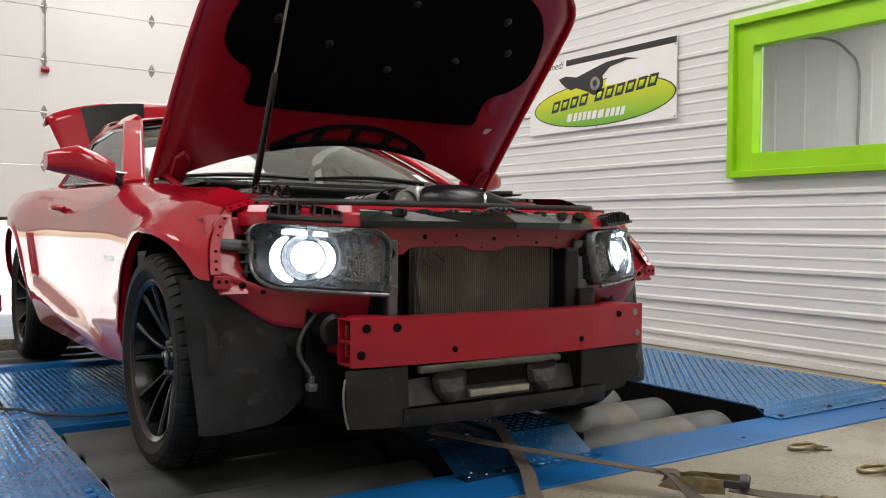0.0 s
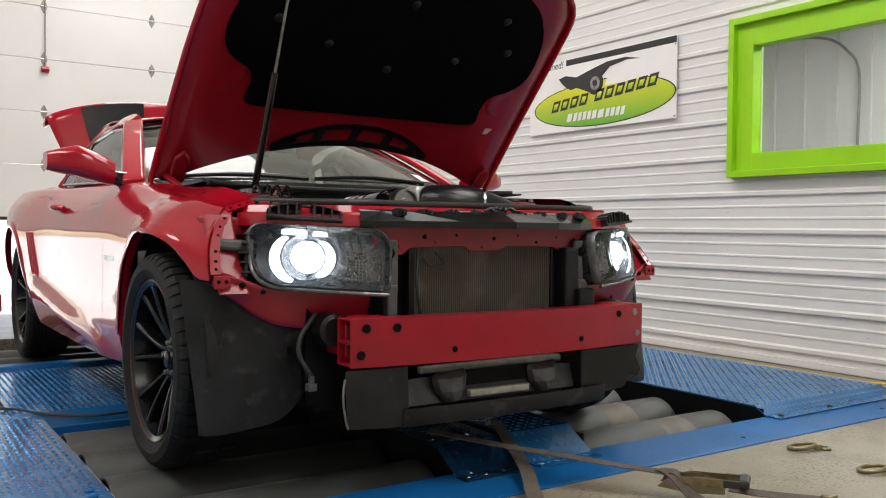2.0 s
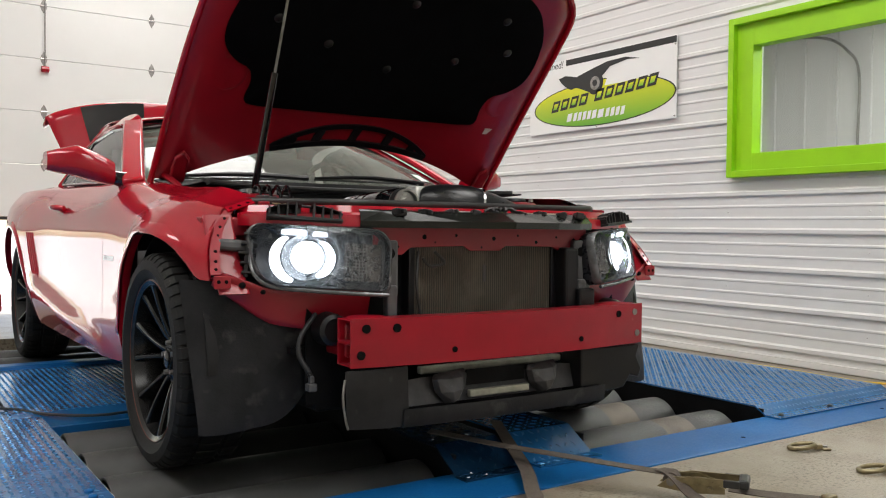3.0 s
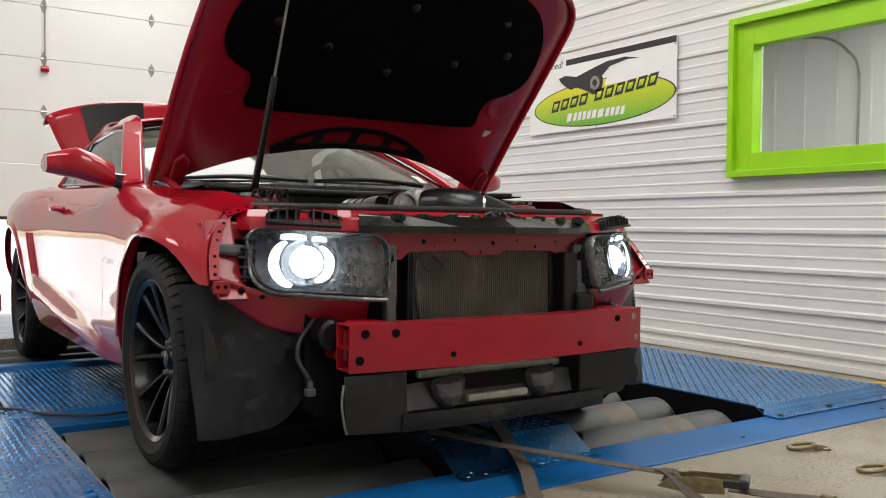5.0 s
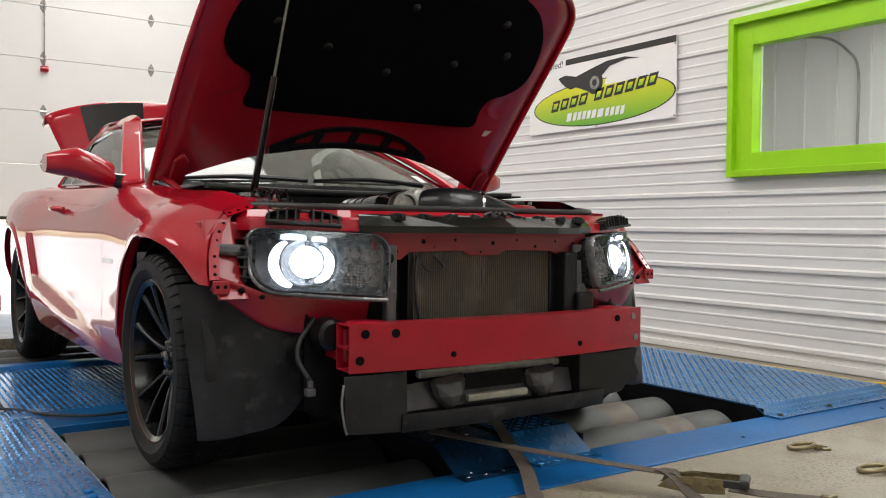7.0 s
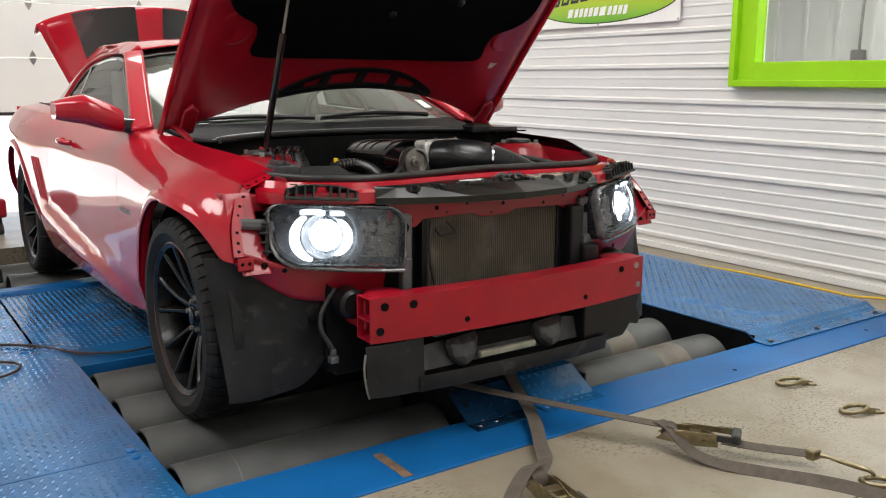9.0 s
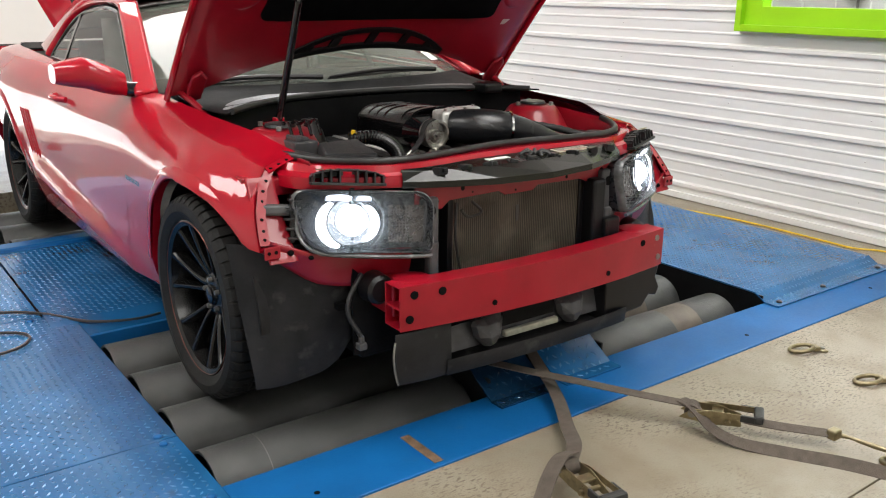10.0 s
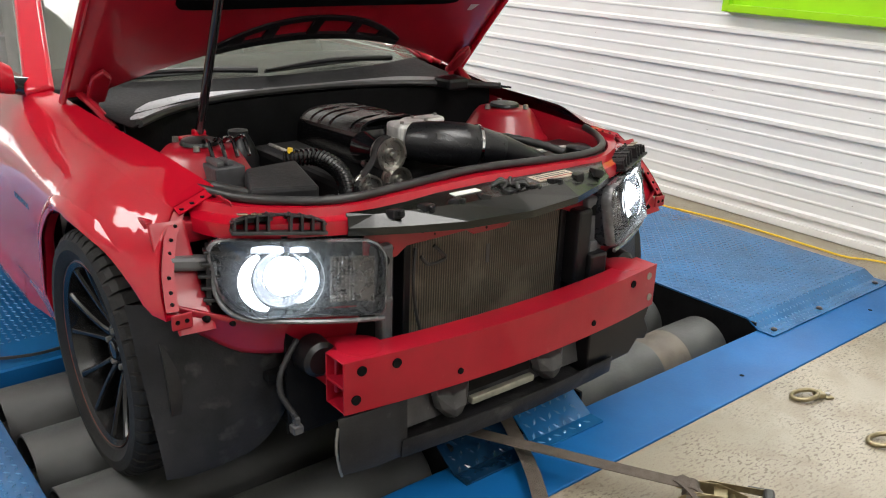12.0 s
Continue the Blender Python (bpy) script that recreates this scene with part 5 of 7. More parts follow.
def make_headlight(car, side):
    fix = (lambda b: b) if side == 1 else flipped
    c = Vector((-0.595, -0.470, 0.686))
    u = Vector((0.326, -0.127, -0.022)).normalized()
    vv = Vector((0.0, 0.20, 1.0))
    v = (vv - vv.dot(u) * u).normalized()
    n = u.cross(v).normalized()
    if n.y > 0:
        n = -n
    m = Matrix(((u.x, v.x, n.x, c.x), (u.y, v.y, n.y, c.y), (u.z, v.z, n.z, c.z), (0, 0, 0, 1)))
    W, H = 0.198, 0.090
    out = [(x - 0.022 * y / H * max(0.0, -x / W), y) for x, y in rounded(W, H, (0.078, 0.022, 0.055, 0.042))]

    def ring_stack(levels, material, name, parent, label="", cap=True, smooth=True):
        bm = bmesh.new()
        rows = []
        for f, d, bulge in levels:
            rows.append([bm.verts.new((x * f, y * f, d + bulge * (1 - (x / W) ** 2) - 0.10 * max(0.0, -x / W) ** 2 * 0.35)) for x, y in out])
        for a, b in zip(rows, rows[1:]):
            for i in range(len(a)):
                bm.faces.new((a[i], a[(i + 1) % len(a)], b[(i + 1) % len(a)], b[i]))
        if cap:
            bm.faces.new(rows[-1])
        bmesh.ops.transform(bm, matrix=m, verts=bm.verts[:])
        return part(name, fix(bm), material, parent, label, smooth=smooth)

    lamp = ring_stack([(0.80, -0.16, 0), (1.0, -0.09, 0), (1.02, -0.03, 0), (1.02, -0.012, 0.01), (0.985, -0.012, 0.01), (0.96, -0.03, 0.0), (0.94, -0.062, 0), (0.60, -0.066, 0)], "bezel", "headlight", car, "black headlight unit, lit")
    ring_stack([(1.03, -0.022, 0.010), (1.035, -0.006, 0.012), (1.02, 0.004, 0.013), (0.995, 0.008, 0.014)], "clear_edge", "lens_rim", lamp, "pale frosted lens edge", cap=False)
    cover = ring_stack([(1.0, 0.006, 0.013), (0.985, 0.010, 0.014), (0.7, 0.016, 0.016), (0.35, 0.018, 0.018), (0.05, 0.018, 0.018)], "lens", "lens", lamp, "clear headlight lens")
    cover.visible_shadow = False

    def put(bm, name, material, label="", smooth=True):
        bmesh.ops.transform(bm, matrix=m, verts=bm.verts[:])
        return part(name, fix(bm), material, lamp, label, smooth=smooth)

    px, py = -0.048, -0.002
    put(lathe([(-0.060, 0.03), (-0.054, 0.052), (-0.036, 0.066), (-0.020, 0.070), (-0.018, 0.067), (-0.034, 0.062)], 40, "Z", None, (px, py, 0), False), "bowl", "bezel")
    put(tube([(px - 0.016 + 0.116 * math.cos(t), py + 0.100 * math.sin(t), -0.006) for t in np.linspace(-0.95, 0.85, 14)], 0.0028, 8, 2), "bowl_edge", "clear_edge", "clear curved lens step")
    put(lathe([(-0.060, 0.040), (-0.034, 0.047), (-0.022, 0.043), (-0.010, 0.030), (-0.004, 0.0)], 32, "Z", None, (px + 0.008, py + 0.004, 0)), "projector", "lamp_white", "glowing white projector")
    for a0, a1, ox, wide in ((134, 246, 0.0, 0.030), (-62, 52, 0.006, 0.026)):
        def arc(t, q):
            r = (0.072 if a0 > 0 else 0.056) + wide * q * math.sin(math.pi * (0.06 + 0.88 * t)) ** 0.6
            g = radians(a0 + (a1 - a0) * t)
            return (px + ox + r * math.cos(g), py + r * math.sin(g), -0.010 - 0.006 * q)
        put(surf(arc, 22, 3), "halo_ring", "halo", "bright white halo arc")
    # brow patches glow in place of reflecting the projector
    for a, b, h in ((-0.120, -0.045, 0.018), (-0.030, 0.014, 0.015)):
        put(surf(lambda t, q: (a + (b - a) * t, 0.061 + h * q * math.sin(math.pi * (0.08 + 0.84 * t)) ** 0.25, -0.016 + 0.006 * q), 12, 3), "brow_reflection", "brow", "brow reflector, its reflected lamplight added as glow")
    # ribbed side reflector towards the grille
    put(surf(lambda t, q: (0.066 + 0.108 * t, -0.062 + 0.112 * q, -0.026 + 0.010 * (2 * t - 1) ** 2 + (0.0032 * abs(math.sin(math.pi * 7 * t / 0.62)) if t < 0.62 else 0.0) + 0.0012 * math.sin(75 * q) * (t < 0.62)), 72, 40), "side_reflector", "amber_chrome")
    put(surf(lambda t, q: (-0.10 + 0.15 * t, -0.080 + 0.008 * q, -0.030 + 0.016 * q), 10, 2), "chin_reflector", "chrome")
    for x, y in ((-0.150, 0.052), (0.035, 0.055), (0.118, 0.055), (0.035, -0.072), (0.135, -0.068)):
        put(prism([(x - 0.007, y - 0.006), (x + 0.007, y - 0.006), (x, y + 0.010)], 0.003, pose(0, 0, -0.006)), "lens_foot", "duct_grey", smooth=False)
    # surround
    bm = tube([m @ Vector(p) for p in ((-0.200, 0.04, -0.04), (-0.196, -0.04, -0.035), (-0.145, -0.090, -0.014), (-0.02, -0.100, 0.004), (0.10, -0.102, 0.008), (0.198, -0.100, 0.002))], 0.0065, 8)
    part("lower_trim", fix(bm), "clear_edge", lamp, smooth=True)
    # arched and ribbed mounting bracket on top
    def arch(x):
        return 0.104 + 0.036 * max(0.0, 1 - ((x + 0.055) / 0.116) ** 2) ** 0.4

    bm = boxes(((-0.165, 0.096, -0.062), (0.055, 0.104, 0.004)))
    bmesh.ops.transform(bm, matrix=m @ pose(0, 0.010, 0.006), verts=bm.verts[:])
    bracket = part("top_bracket", fix(bm), "duct_dark", lamp, "black ribbed mounting bracket", bevel=0.002)
    for a, b in ((-0.164, -0.066), (-0.040, 0.054)):
        bm = surf(lambda s, q: (a + (b - a) * s, arch(a + (b - a) * s), -0.060 + 0.054 * q), 10, 1)
        bmesh.ops.transform(bm, matrix=m @ pose(0, 0.010, 0.006), verts=bm.verts[:])
        part("bracket_skin", fix(bm), "duct_dark", bracket, smooth=True, solid=0.004)
        bm = surf(lambda s, q: (a + (b - a) * s, 0.103 + (arch(a + (b - a) * s) - 0.103) * q, -0.050), 10, 1)
        bmesh.ops.transform(bm, matrix=m @ pose(0, 0.010, 0.006), verts=bm.verts[:])
        part("bracket_back", fix(bm), "plastic", bracket, solid=0.003)
    for k in range(9):
        x = -0.160 + 0.0255 * k
        if -0.068 < x < -0.042:
            continue
        bm = bmesh.new()
        add_box(bm, (x, 0.103, -0.058), (x + 0.006, arch(x + 0.003) + 0.005, -0.002))
        bmesh.ops.transform(bm, matrix=m @ pose(0, 0.010, 0.006), verts=bm.verts[:])
        part("bracket_rib", fix(bm), "duct_dark", bracket, bevel=0.001)
    bm = tube([m @ Vector((x, arch(x) + 0.010, -0.024)) for x in np.linspace(-0.162, 0.052, 12)], 0.0045, 8, 2)
    part("bracket_rail", fix(bm), "duct_dark", bracket, smooth=True)
    for a in (-0.150, -0.118):
        bm = boxes(((a, 0.139, -0.040), (a + 0.024, 0.1425, -0.020)))
        bmesh.ops.transform(bm, matrix=m @ pose(0, 0.010, 0.006), verts=bm.verts[:])
        part("bracket_tab", fix(bm), "zinc", bracket, "brass-coloured tab", bevel=0.001)
    bm = bmesh.new()
    for k in range(5):
        add_box(bm, (-0.236 + 0.006 * abs(k - 2), -0.056 + 0.028 * k, -0.10), (-0.185, -0.048 + 0.028 * k, -0.035), m)
    add_box(bm, (-0.218, -0.065, -0.10), (-0.205, 0.075, -0.045), m)
    part("side_bracket", fix(bm), "plastic", lamp, bevel=0.002)
    bm = bmesh.new()
    add_box(bm, (-0.300, 0.012, -0.115), (-0.205, 0.046, -0.060), m)
    part("side_peg", fix(bm), "grey_plastic", lamp, bevel=0.010)
    # grille-side bracket
    bm = boxes(((-0.415, -0.50, 0.58), (-0.355, -0.47, 0.735)), ((-0.40, -0.515, 0.455), (-0.365, -0.48, 0.60)), ((-0.425, -0.51, 0.565), (-0.36, -0.485, 0.60)))
    br = part("lamp_support", fix(bm), "grey_plastic", car, "grey plastic lamp support", bevel=0.008)
    part("support_hole", fix(lathe([(-0.503, 0.0), (-0.503, 0.016), (-0.495, 0.018)], 14, "Y", None, (-0.386, 0, 0.695))), "dark", br)


def make_front(car):
    # bumper beam: two square tubes behind one face
    def yb(x):
        return -0.653 + 0.048 * (x / 0.575) ** 2
    xs = np.linspace(-0.575, 0.575, 25)
    beam = None
    for z0, z1 in ((0.450, 0.513), (0.384, 0.446)):
        bm = bmesh.new()
        rows = [[bm.verts.new((x, yb(x) + d, z)) for d, z in ((0.0, z0), (0.0, z1), (0.075, z1), (0.075, z0))] for x in xs]
        for a, b in zip(rows, rows[1:]):
            for j in range(4):
                bm.faces.new((a[j], a[(j + 1) % 4], b[(j + 1) % 4], b[j]))
        t = part("bumper_beam" if beam is None else "lower_tube", bm, "beam", beam or car, "red steel bumper beam with bolt holes" if beam is None else "", solid=0.006, bevel=0.004)
        beam = beam or t
    bm = bmesh.new()
    a = [bm.verts.new((x, yb(x) - 0.0035, 0.380)) for x in xs]
    b = [bm.verts.new((x, yb(x) - 0.0035, 0.517)) for x in xs]
    for i in range(len(xs) - 1):
        bm.faces.new((a[i], a[i + 1], b[i + 1], b[i]))
    part("face_plate", bm, "beam", beam, solid=0.004)
    for x, z, r in ((-0.530, 0.489, 0.0125), (-0.438, 0.488, 0.0125), (-0.545, 0.415, 0.0125), (-0.251, 0.417, 0.0085), (0.251, 0.416, 0.0085), (0.440, 0.487, 0.011), (0.530, 0.489, 0.011), (0.545, 0.415, 0.011)):
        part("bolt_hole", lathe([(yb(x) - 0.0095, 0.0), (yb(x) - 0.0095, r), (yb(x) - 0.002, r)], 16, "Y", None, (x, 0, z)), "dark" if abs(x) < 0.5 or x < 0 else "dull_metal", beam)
    for s in (-1, 1):
        part("crush_can", boxes(((s * 0.50 - 0.055, -0.545, 0.40), (s * 0.50 + 0.055, -0.33, 0.50))), "red_in", beam, bevel=0.008)
        part("beam_saddle", lathe([(0.508, 0.060), (0.5160, 0.058), (0.5172, 0.050), (0.5172, 0.0)], 24, "Z", None, (s * 0.49, -0.548, 0)), "beam", beam, smooth=True)
    # upper tie bar between gutter seal and lamps
    back = [(-0.74, -0.16), (-0.70, -0.20), (-0.65, -0.30), (-0.54, -0.395), (-0.43, -0.43), (-0.28, -0.415), (0, -0.385), (0.28, -0.415), (0.43, -0.43), (0.54, -0.395), (0.65, -0.30), (0.70, -0.20), (0.74, -0.16)]
    front = [(-0.765, -0.245), (-0.74, -0.315), (-0.69, -0.37), (-0.57, -0.43), (-0.44, -0.475), (-0.28, -0.48), (0, -0.48), (0.28, -0.48), (0.44, -0.475), (0.57, -0.43), (0.69, -0.37), (0.74, -0.315), (0.765, -0.245)]
    A, B = spline([(x, y, 0) for x, y in back], 4), spline([(x, y, 0) for x, y in front], 4)
    bm = bmesh.new()
    rows = []
    for p, q in zip(A, B):
        d = (q - p)
        rows.append([bm.verts.new((p.x, p.y + 0.01, 0.80)), bm.verts.new((p.x, p.y, 0.836)), bm.verts.new((p.x + d.x * 0.35, p.y + d.y * 0.35, 0.836)), bm.verts.new((p.x + d.x * 0.5, p.y + d.y * 0.5, 0.815)),
                     bm.verts.new((q.x, q.y, 0.808)), bm.verts.new((q.x, q.y - 0.004, 0.775))])
    for a, b in zip(rows, rows[1:]):
        for j in range(5):
            bm.faces.new((a[j], b[j], b[j + 1], a[j + 1]))
    tie = part("tie_bar", bm, "red", car, "red radiator tie bar", smooth=True, solid=0.004)
    foot = [(-0.43, 0.690), (-0.33, 0.690), (-0.30, 0.712), (-0.10, 0.716), (-0.075, 0.700), (0.045, 0.700), (0.07, 0.716), (0.27, 0.712), (0.31, 0.695), (0.43, 0.695)]
    part("tie_face", prism(foot + [(0.43, 0.790), (-0.43, 0.790)], 0.008, Matrix(((1, 0, 0, 0), (0, 0, 1, -0.478), (0, 1, 0, 0), (0, 0, 0, 1)))), "red_in", tie, bevel=0.002)
    for x, z, r in ((-0.39, 0.735, 0.006), (-0.345, 0.715, 0.004), (-0.25, 0.745, 0.008), (-0.21, 0.728, 0.003), (-0.13, 0.75, 0.005), (-0.03, 0.712, 0.004), (0.02, 0.74, 0.007), (0.12, 0.75, 0.004), (0.20, 0.728, 0.006), (0.29, 0.745, 0.004), (0.37, 0.735, 0.007)):
        part("tie_hole", lathe([(-0.4795, 0.0), (-0.4795, r), (-0.476, r)], 8, "Y", None, (x, 0, z)), "dark", tie)
    for x in (-0.52, 0.60):
        part("rubber_stop", lathe([(0.815, 0.014), (0.842, 0.012), (0.846, 0.0)], 12, "Z", None, (x, -0.36 if x < 0 else -0.32, 0)), "rubber", tie, smooth=True)
    part("bay_seal", tube([(-0.70, -0.10, 0.852), (-0.705, -0.17, 0.852), (-0.65, -0.295, 0.849), (-0.54, -0.388, 0.847), (-0.43, -0.425, 0.847), (-0.28, -0.41, 0.847), (0, -0.38, 0.849), (0.28, -0.41, 0.847), (0.43, -0.415, 0.847),
                           (0.54, -0.375, 0.85), (0.62, -0.28, 0.855), (0.65, -0.20, 0.862)], 0.0115, 10), "rubber", tie, "thick black rubber seal", smooth=True)
    # black cover before the tie bar
    fr = [(-0.475, -0.478), (-0.42, -0.508), (-0.34, -0.545), (-0.20, -0.595), (0.0, -0.62), (0.20, -0.595), (0.34, -0.545), (0.435, -0.50), (0.47, -0.43)]
    bk = [(-0.475, -0.448), (-0.40, -0.455), (-0.30, -0.450), (-0.18, -0.43), (0.0, -0.425), (0.18, -0.43), (0.30, -0.435), (0.40, -0.428), (0.475, -0.415)]
    A, B = [Vector((x, y - 0.02, 0)) for x, y in bk], [Vector((x, y, 0)) for x, y in fr]
    bm = bmesh.new()
    rows = []
    for p, q in zip(A, B):
        d = q - p
        rows.append([bm.verts.new((p.x, p.y, 0.818)), bm.verts.new((p.x, p.y, 0.826)), bm.verts.new((p.x + d.x * 0.62, p.y + d.y * 0.62, 0.820)), bm.verts.new((q.x, q.y, 0.792)), bm.verts.new((q.x, q.y + 0.003, 0.772))])
    for a, b in zip(rows, rows[1:]):
        for j in range(4):
            bm.faces.new((a[j], b[j], b[j + 1], a[j + 1]))
    cov = part("radiator_cover", bm, "cover", car, "black plastic radiator cover with labels", solid=0.003, bevel=0.002)
    part("label", boxes(((-0.16, -0.495, 0.8250), (-0.07, -0.470, 0.8270))), "white_ink", cov)
    lab = part("label", boxes(((0.13, -0.512, 0.8225), (0.28, -0.462, 0.8262))), "tan_ink", cov)
    for k in range(3):
        part("print_bar", boxes(((0.14, -0.505 + 0.014 * k, 0.8264), (0.27, -0.500 + 0.014 * k, 0.8269))), "red_in" if k == 0 else "ink", cov)
    rng = random.Random(4)
    for k in range(9):
        x = -0.36 + 0.09 * k
        y = -0.53 + 0.05 * abs(x)
        bm = boxes(((x - 0.022, y - 0.014, 0.806), (x + 0.018, y + 0.014, 0.829)), ((x - 0.008, y - 0.026, 0.812), (x + 0.006, y - 0.012, 0.826)))
        bmesh.ops.rotate(bm, cent=(x, y, 0.82), matrix=Euler((rng.uniform(-0.3, 0.3), 0.1, rng.uniform(0, 1.5))).to_matrix(), verts=bm.verts[:])
        part("clip", bm, "plastic", cov, bevel=0.003)
    bm = bmesh.new()
    for k in range(7):
        a = 0.9 * k
        tube([(0.03, -0.50, 0.822), (0.03 + 0.03 * math.cos(a), -0.50 + 0.03 * math.sin(a), 0.838), (0.03 + 0.055 * math.cos(a), -0.50 + 0.045 * math.sin(a), 0.828)], 0.006, 6, 3, bm)
    part("cable_tree", bm, "rubber", cov, smooth=True)
    # radiator pack
    rad = part("radiator", boxes(((-0.275, -0.462, 0.36), (0.275, -0.43, 0.715))), "radiator", car, "dusty finned radiator core", bevel=0.002)
    for x in (-0.30, 0.277):
        part("side_tank", boxes(((x, -0.468, 0.36), (x + 0.023, -0.42, 0.715))), "plastic", rad, bevel=0.004)
    part("lower_tank", boxes(((-0.275, -0.505, 0.322), (0.295, -0.475, 0.345))), "pale_bar", rad, "pale metal lower tank", bevel=0.006)
    part("tag", boxes(((-0.012, -0.4635, 0.60), (0.0, -0.4622, 0.655))), "duct_grey", rad)
    part("cable", tube([(-0.27, -0.475, 0.70), (-0.285, -0.49, 0.60), (-0.265, -0.485, 0.50), (-0.24, -0.48, 0.44)], 0.005, 8), "rubber", rad, smooth=True)
    part("cable", tube([(-0.22, -0.488, 0.70), (-0.19, -0.50, 0.665), (-0.24, -0.497, 0.655), (-0.265, -0.492, 0.68)], 0.005, 8), "rubber", rad, smooth=True)
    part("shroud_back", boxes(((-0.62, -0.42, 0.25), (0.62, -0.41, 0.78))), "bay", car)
    part("shroud_wing", boxes(((0.30, -0.52, 0.47), (0.36, -0.45, 0.71)), ((0.345, -0.54, 0.45), (0.42, -0.49, 0.57))), "plastic", car, bevel=0.01)
    # red inner fenders under the lamps
    for s in (1, -1):
        fix = (lambda b: b) if s == 1 else flipped
        bm = surf(lambda u, v: (-0.868 + 0.43 * u, -0.352 - 0.125 * u ** 0.8 + 0.035 * v, (0.645 - 0.05 * min(1, 3 * u) - 0.01 * u) - (0.04 + 0.075 * math.sin(min(1, u * 1.6) * math.pi / 2)) * v), 14, 6)
        inner = part("inner_fender", fix(bm), "red_in", car, smooth=True, solid=0.008)
        pocket = surf(lambda u, v: (-0.868 + 0.085 * u, -0.235 - 0.15 * v - 0.01 * u + 0.015 * math.sin(3 * v), 0.805 - 0.225 * v), 10, 10)
        part("lamp_pocket", fix(pocket), "red_in", inner, smooth=True, solid=0.005)
        for x, z, r in ((-0.80, 0.605, 0.009), (-0.745, 0.585, 0.007)):
            y = -0.352 - 0.125 * ((x + 0.868) / 0.43) ** 0.8
            part("dimple", fix(lathe([(y - 0.012, 0.0), (y - 0.010, r * 0.6), (y - 0.002, r), (y + 0.03, r)], 14, "Y", None, (x, 0, z))), "red_in" if r > 0.01 else "dark", inner, smooth=True)
        part("corner_tab", fix(boxes(((-0.885, -0.388, 0.596), (-0.835, -0.380, 0.634)))), "red_in", inner, bevel=0.005)
        for x in (-0.872, -0.850):
            part("tab_hole", fix(lathe([(-0.3895, 0.0), (-0.3895, 0.0055), (-0.386, 0.0055)], 10, "Y", None, (x, 0, 0.616))), "dark", inner)
        part("inner_brace", fix(boxes(((-0.86, -0.20, 0.62), (-0.80, -0.14, 0.80)), ((-0.80, -0.25, 0.745), (-0.70, -0.20, 0.80)))), "red_in", inner, bevel=0.006)
        bm = lathe([(-0.50, 0.0), (-0.50, 0.035), (-0.49, 0.046), (-0.44, 0.05), (-0.42, 0.0)], 20, "Y", None, (-0.565, 0, 0.475))
        part("horn", fix(bm), "plastic", car, smooth=True)
    # loose lamp lead
    lead = part("loose_lead", tube([(-0.60, -0.44, 0.52), (-0.655, -0.46, 0.46), (-0.668, -0.475, 0.41), (-0.652, -0.50, 0.365), (-0.645, -0.505, 0.348)], 0.0066, 10, 8, wave=0.0016), "duct_dark", car, "loose corrugated cable with a plug", smooth=True)
    part("connector", boxes(((-0.658, -0.520, 0.308), (-0.631, -0.492, 0.330)), ((-0.652, -0.515, 0.330), (-0.637, -0.498, 0.352))), "duct_grey", lead, bevel=0.004)
    # lower air guide
    bm = surf(lambda u, v: (-0.40 + 0.80 * u, -0.60 - 0.02 * math.sin(math.pi * u) + 0.16 * v, 0.195 + 0.012 * math.sin(math.pi * u) + 0.02 * v), 24, 6)
    tray = part("under_tray", bm, "plastic_worn", car, "black plastic air guide under the bumper", smooth=True, solid=0.006)
    part("tray_lip", surf(lambda u, v: (-0.40 + 0.80 * u, -0.605 - 0.02 * math.sin(math.pi * u) - 0.006 * v, 0.195 + 0.052 * v), 24, 2), "plastic_worn", tray, smooth=True, solid=0.006)
    part("side_plate", surf(lambda u, v: (-0.588 + 0.20 * u + 0.012 * v, -0.605 - 0.010 * math.sin(3 * u) + 0.01 * v, 0.372 - (0.165 + 0.012 * u) * v), 6, 6), "duct_dark", tray, "worn black deflector plate", smooth=True, solid=0.005)
    part("side_block", prism([(0.30, 0.21), (0.50, 0.225), (0.535, 0.265), (0.575, 0.255), (0.59, 0.285), (0.565, 0.33), (0.58, 0.372), (0.30, 0.375)], 0.10, Matrix(((1, 0, 0, 0), (0, 0, 1, -0.60), (0, 1, 0, 0), (0, 0, 0, 1)))), "plastic", tray, "notched black end block", bevel=0.006)
    part("chipped_edge", tube([(-0.590, -0.607, 0.350), (-0.597, -0.609, 0.30), (-0.588, -0.607, 0.24), (-0.578, -0.604, 0.21)], 0.0035, 6), "dull_metal", tray, smooth=True)
    part("duct_wall", surf(lambda u, v: (-0.39 + 0.70 * u, -0.56 + 0.02 * v, 0.242 + 0.07 * v + 0.01 * math.sin(9 * u) * v), 16, 4), "duct_grey", tray, solid=0.006)
    for x in (-0.215, 0.150):
        bm = bmesh.new()
        rows = []
        for z, hw, d0, d1 in ((0.338, 0.058, -0.565, -0.578), (0.322, 0.062, -0.565, -0.606), (0.285, 0.052, -0.567, -0.618), (0.256, 0.026, -0.57, -0.612), (0.248, 0.020, -0.575, -0.600)):
            rows.append([bm.verts.new((x + hw * a, d0 + (d1 - d0) * b, z + 0.006 * a)) for a, b in ((-1, 0), (-0.85, 0.5), (-0.35, 1), (0.4, 0.95), (0.9, 0.45), (1, 0))])
        for p, q in zip(rows, rows[1:]):
            for j in range(6):
                bm.faces.new((p[j], p[(j + 1) % 6], q[(j + 1) % 6], q[j]))
        bm.faces.new(rows[0])
        bm.faces.new(rows[-1][::-1])
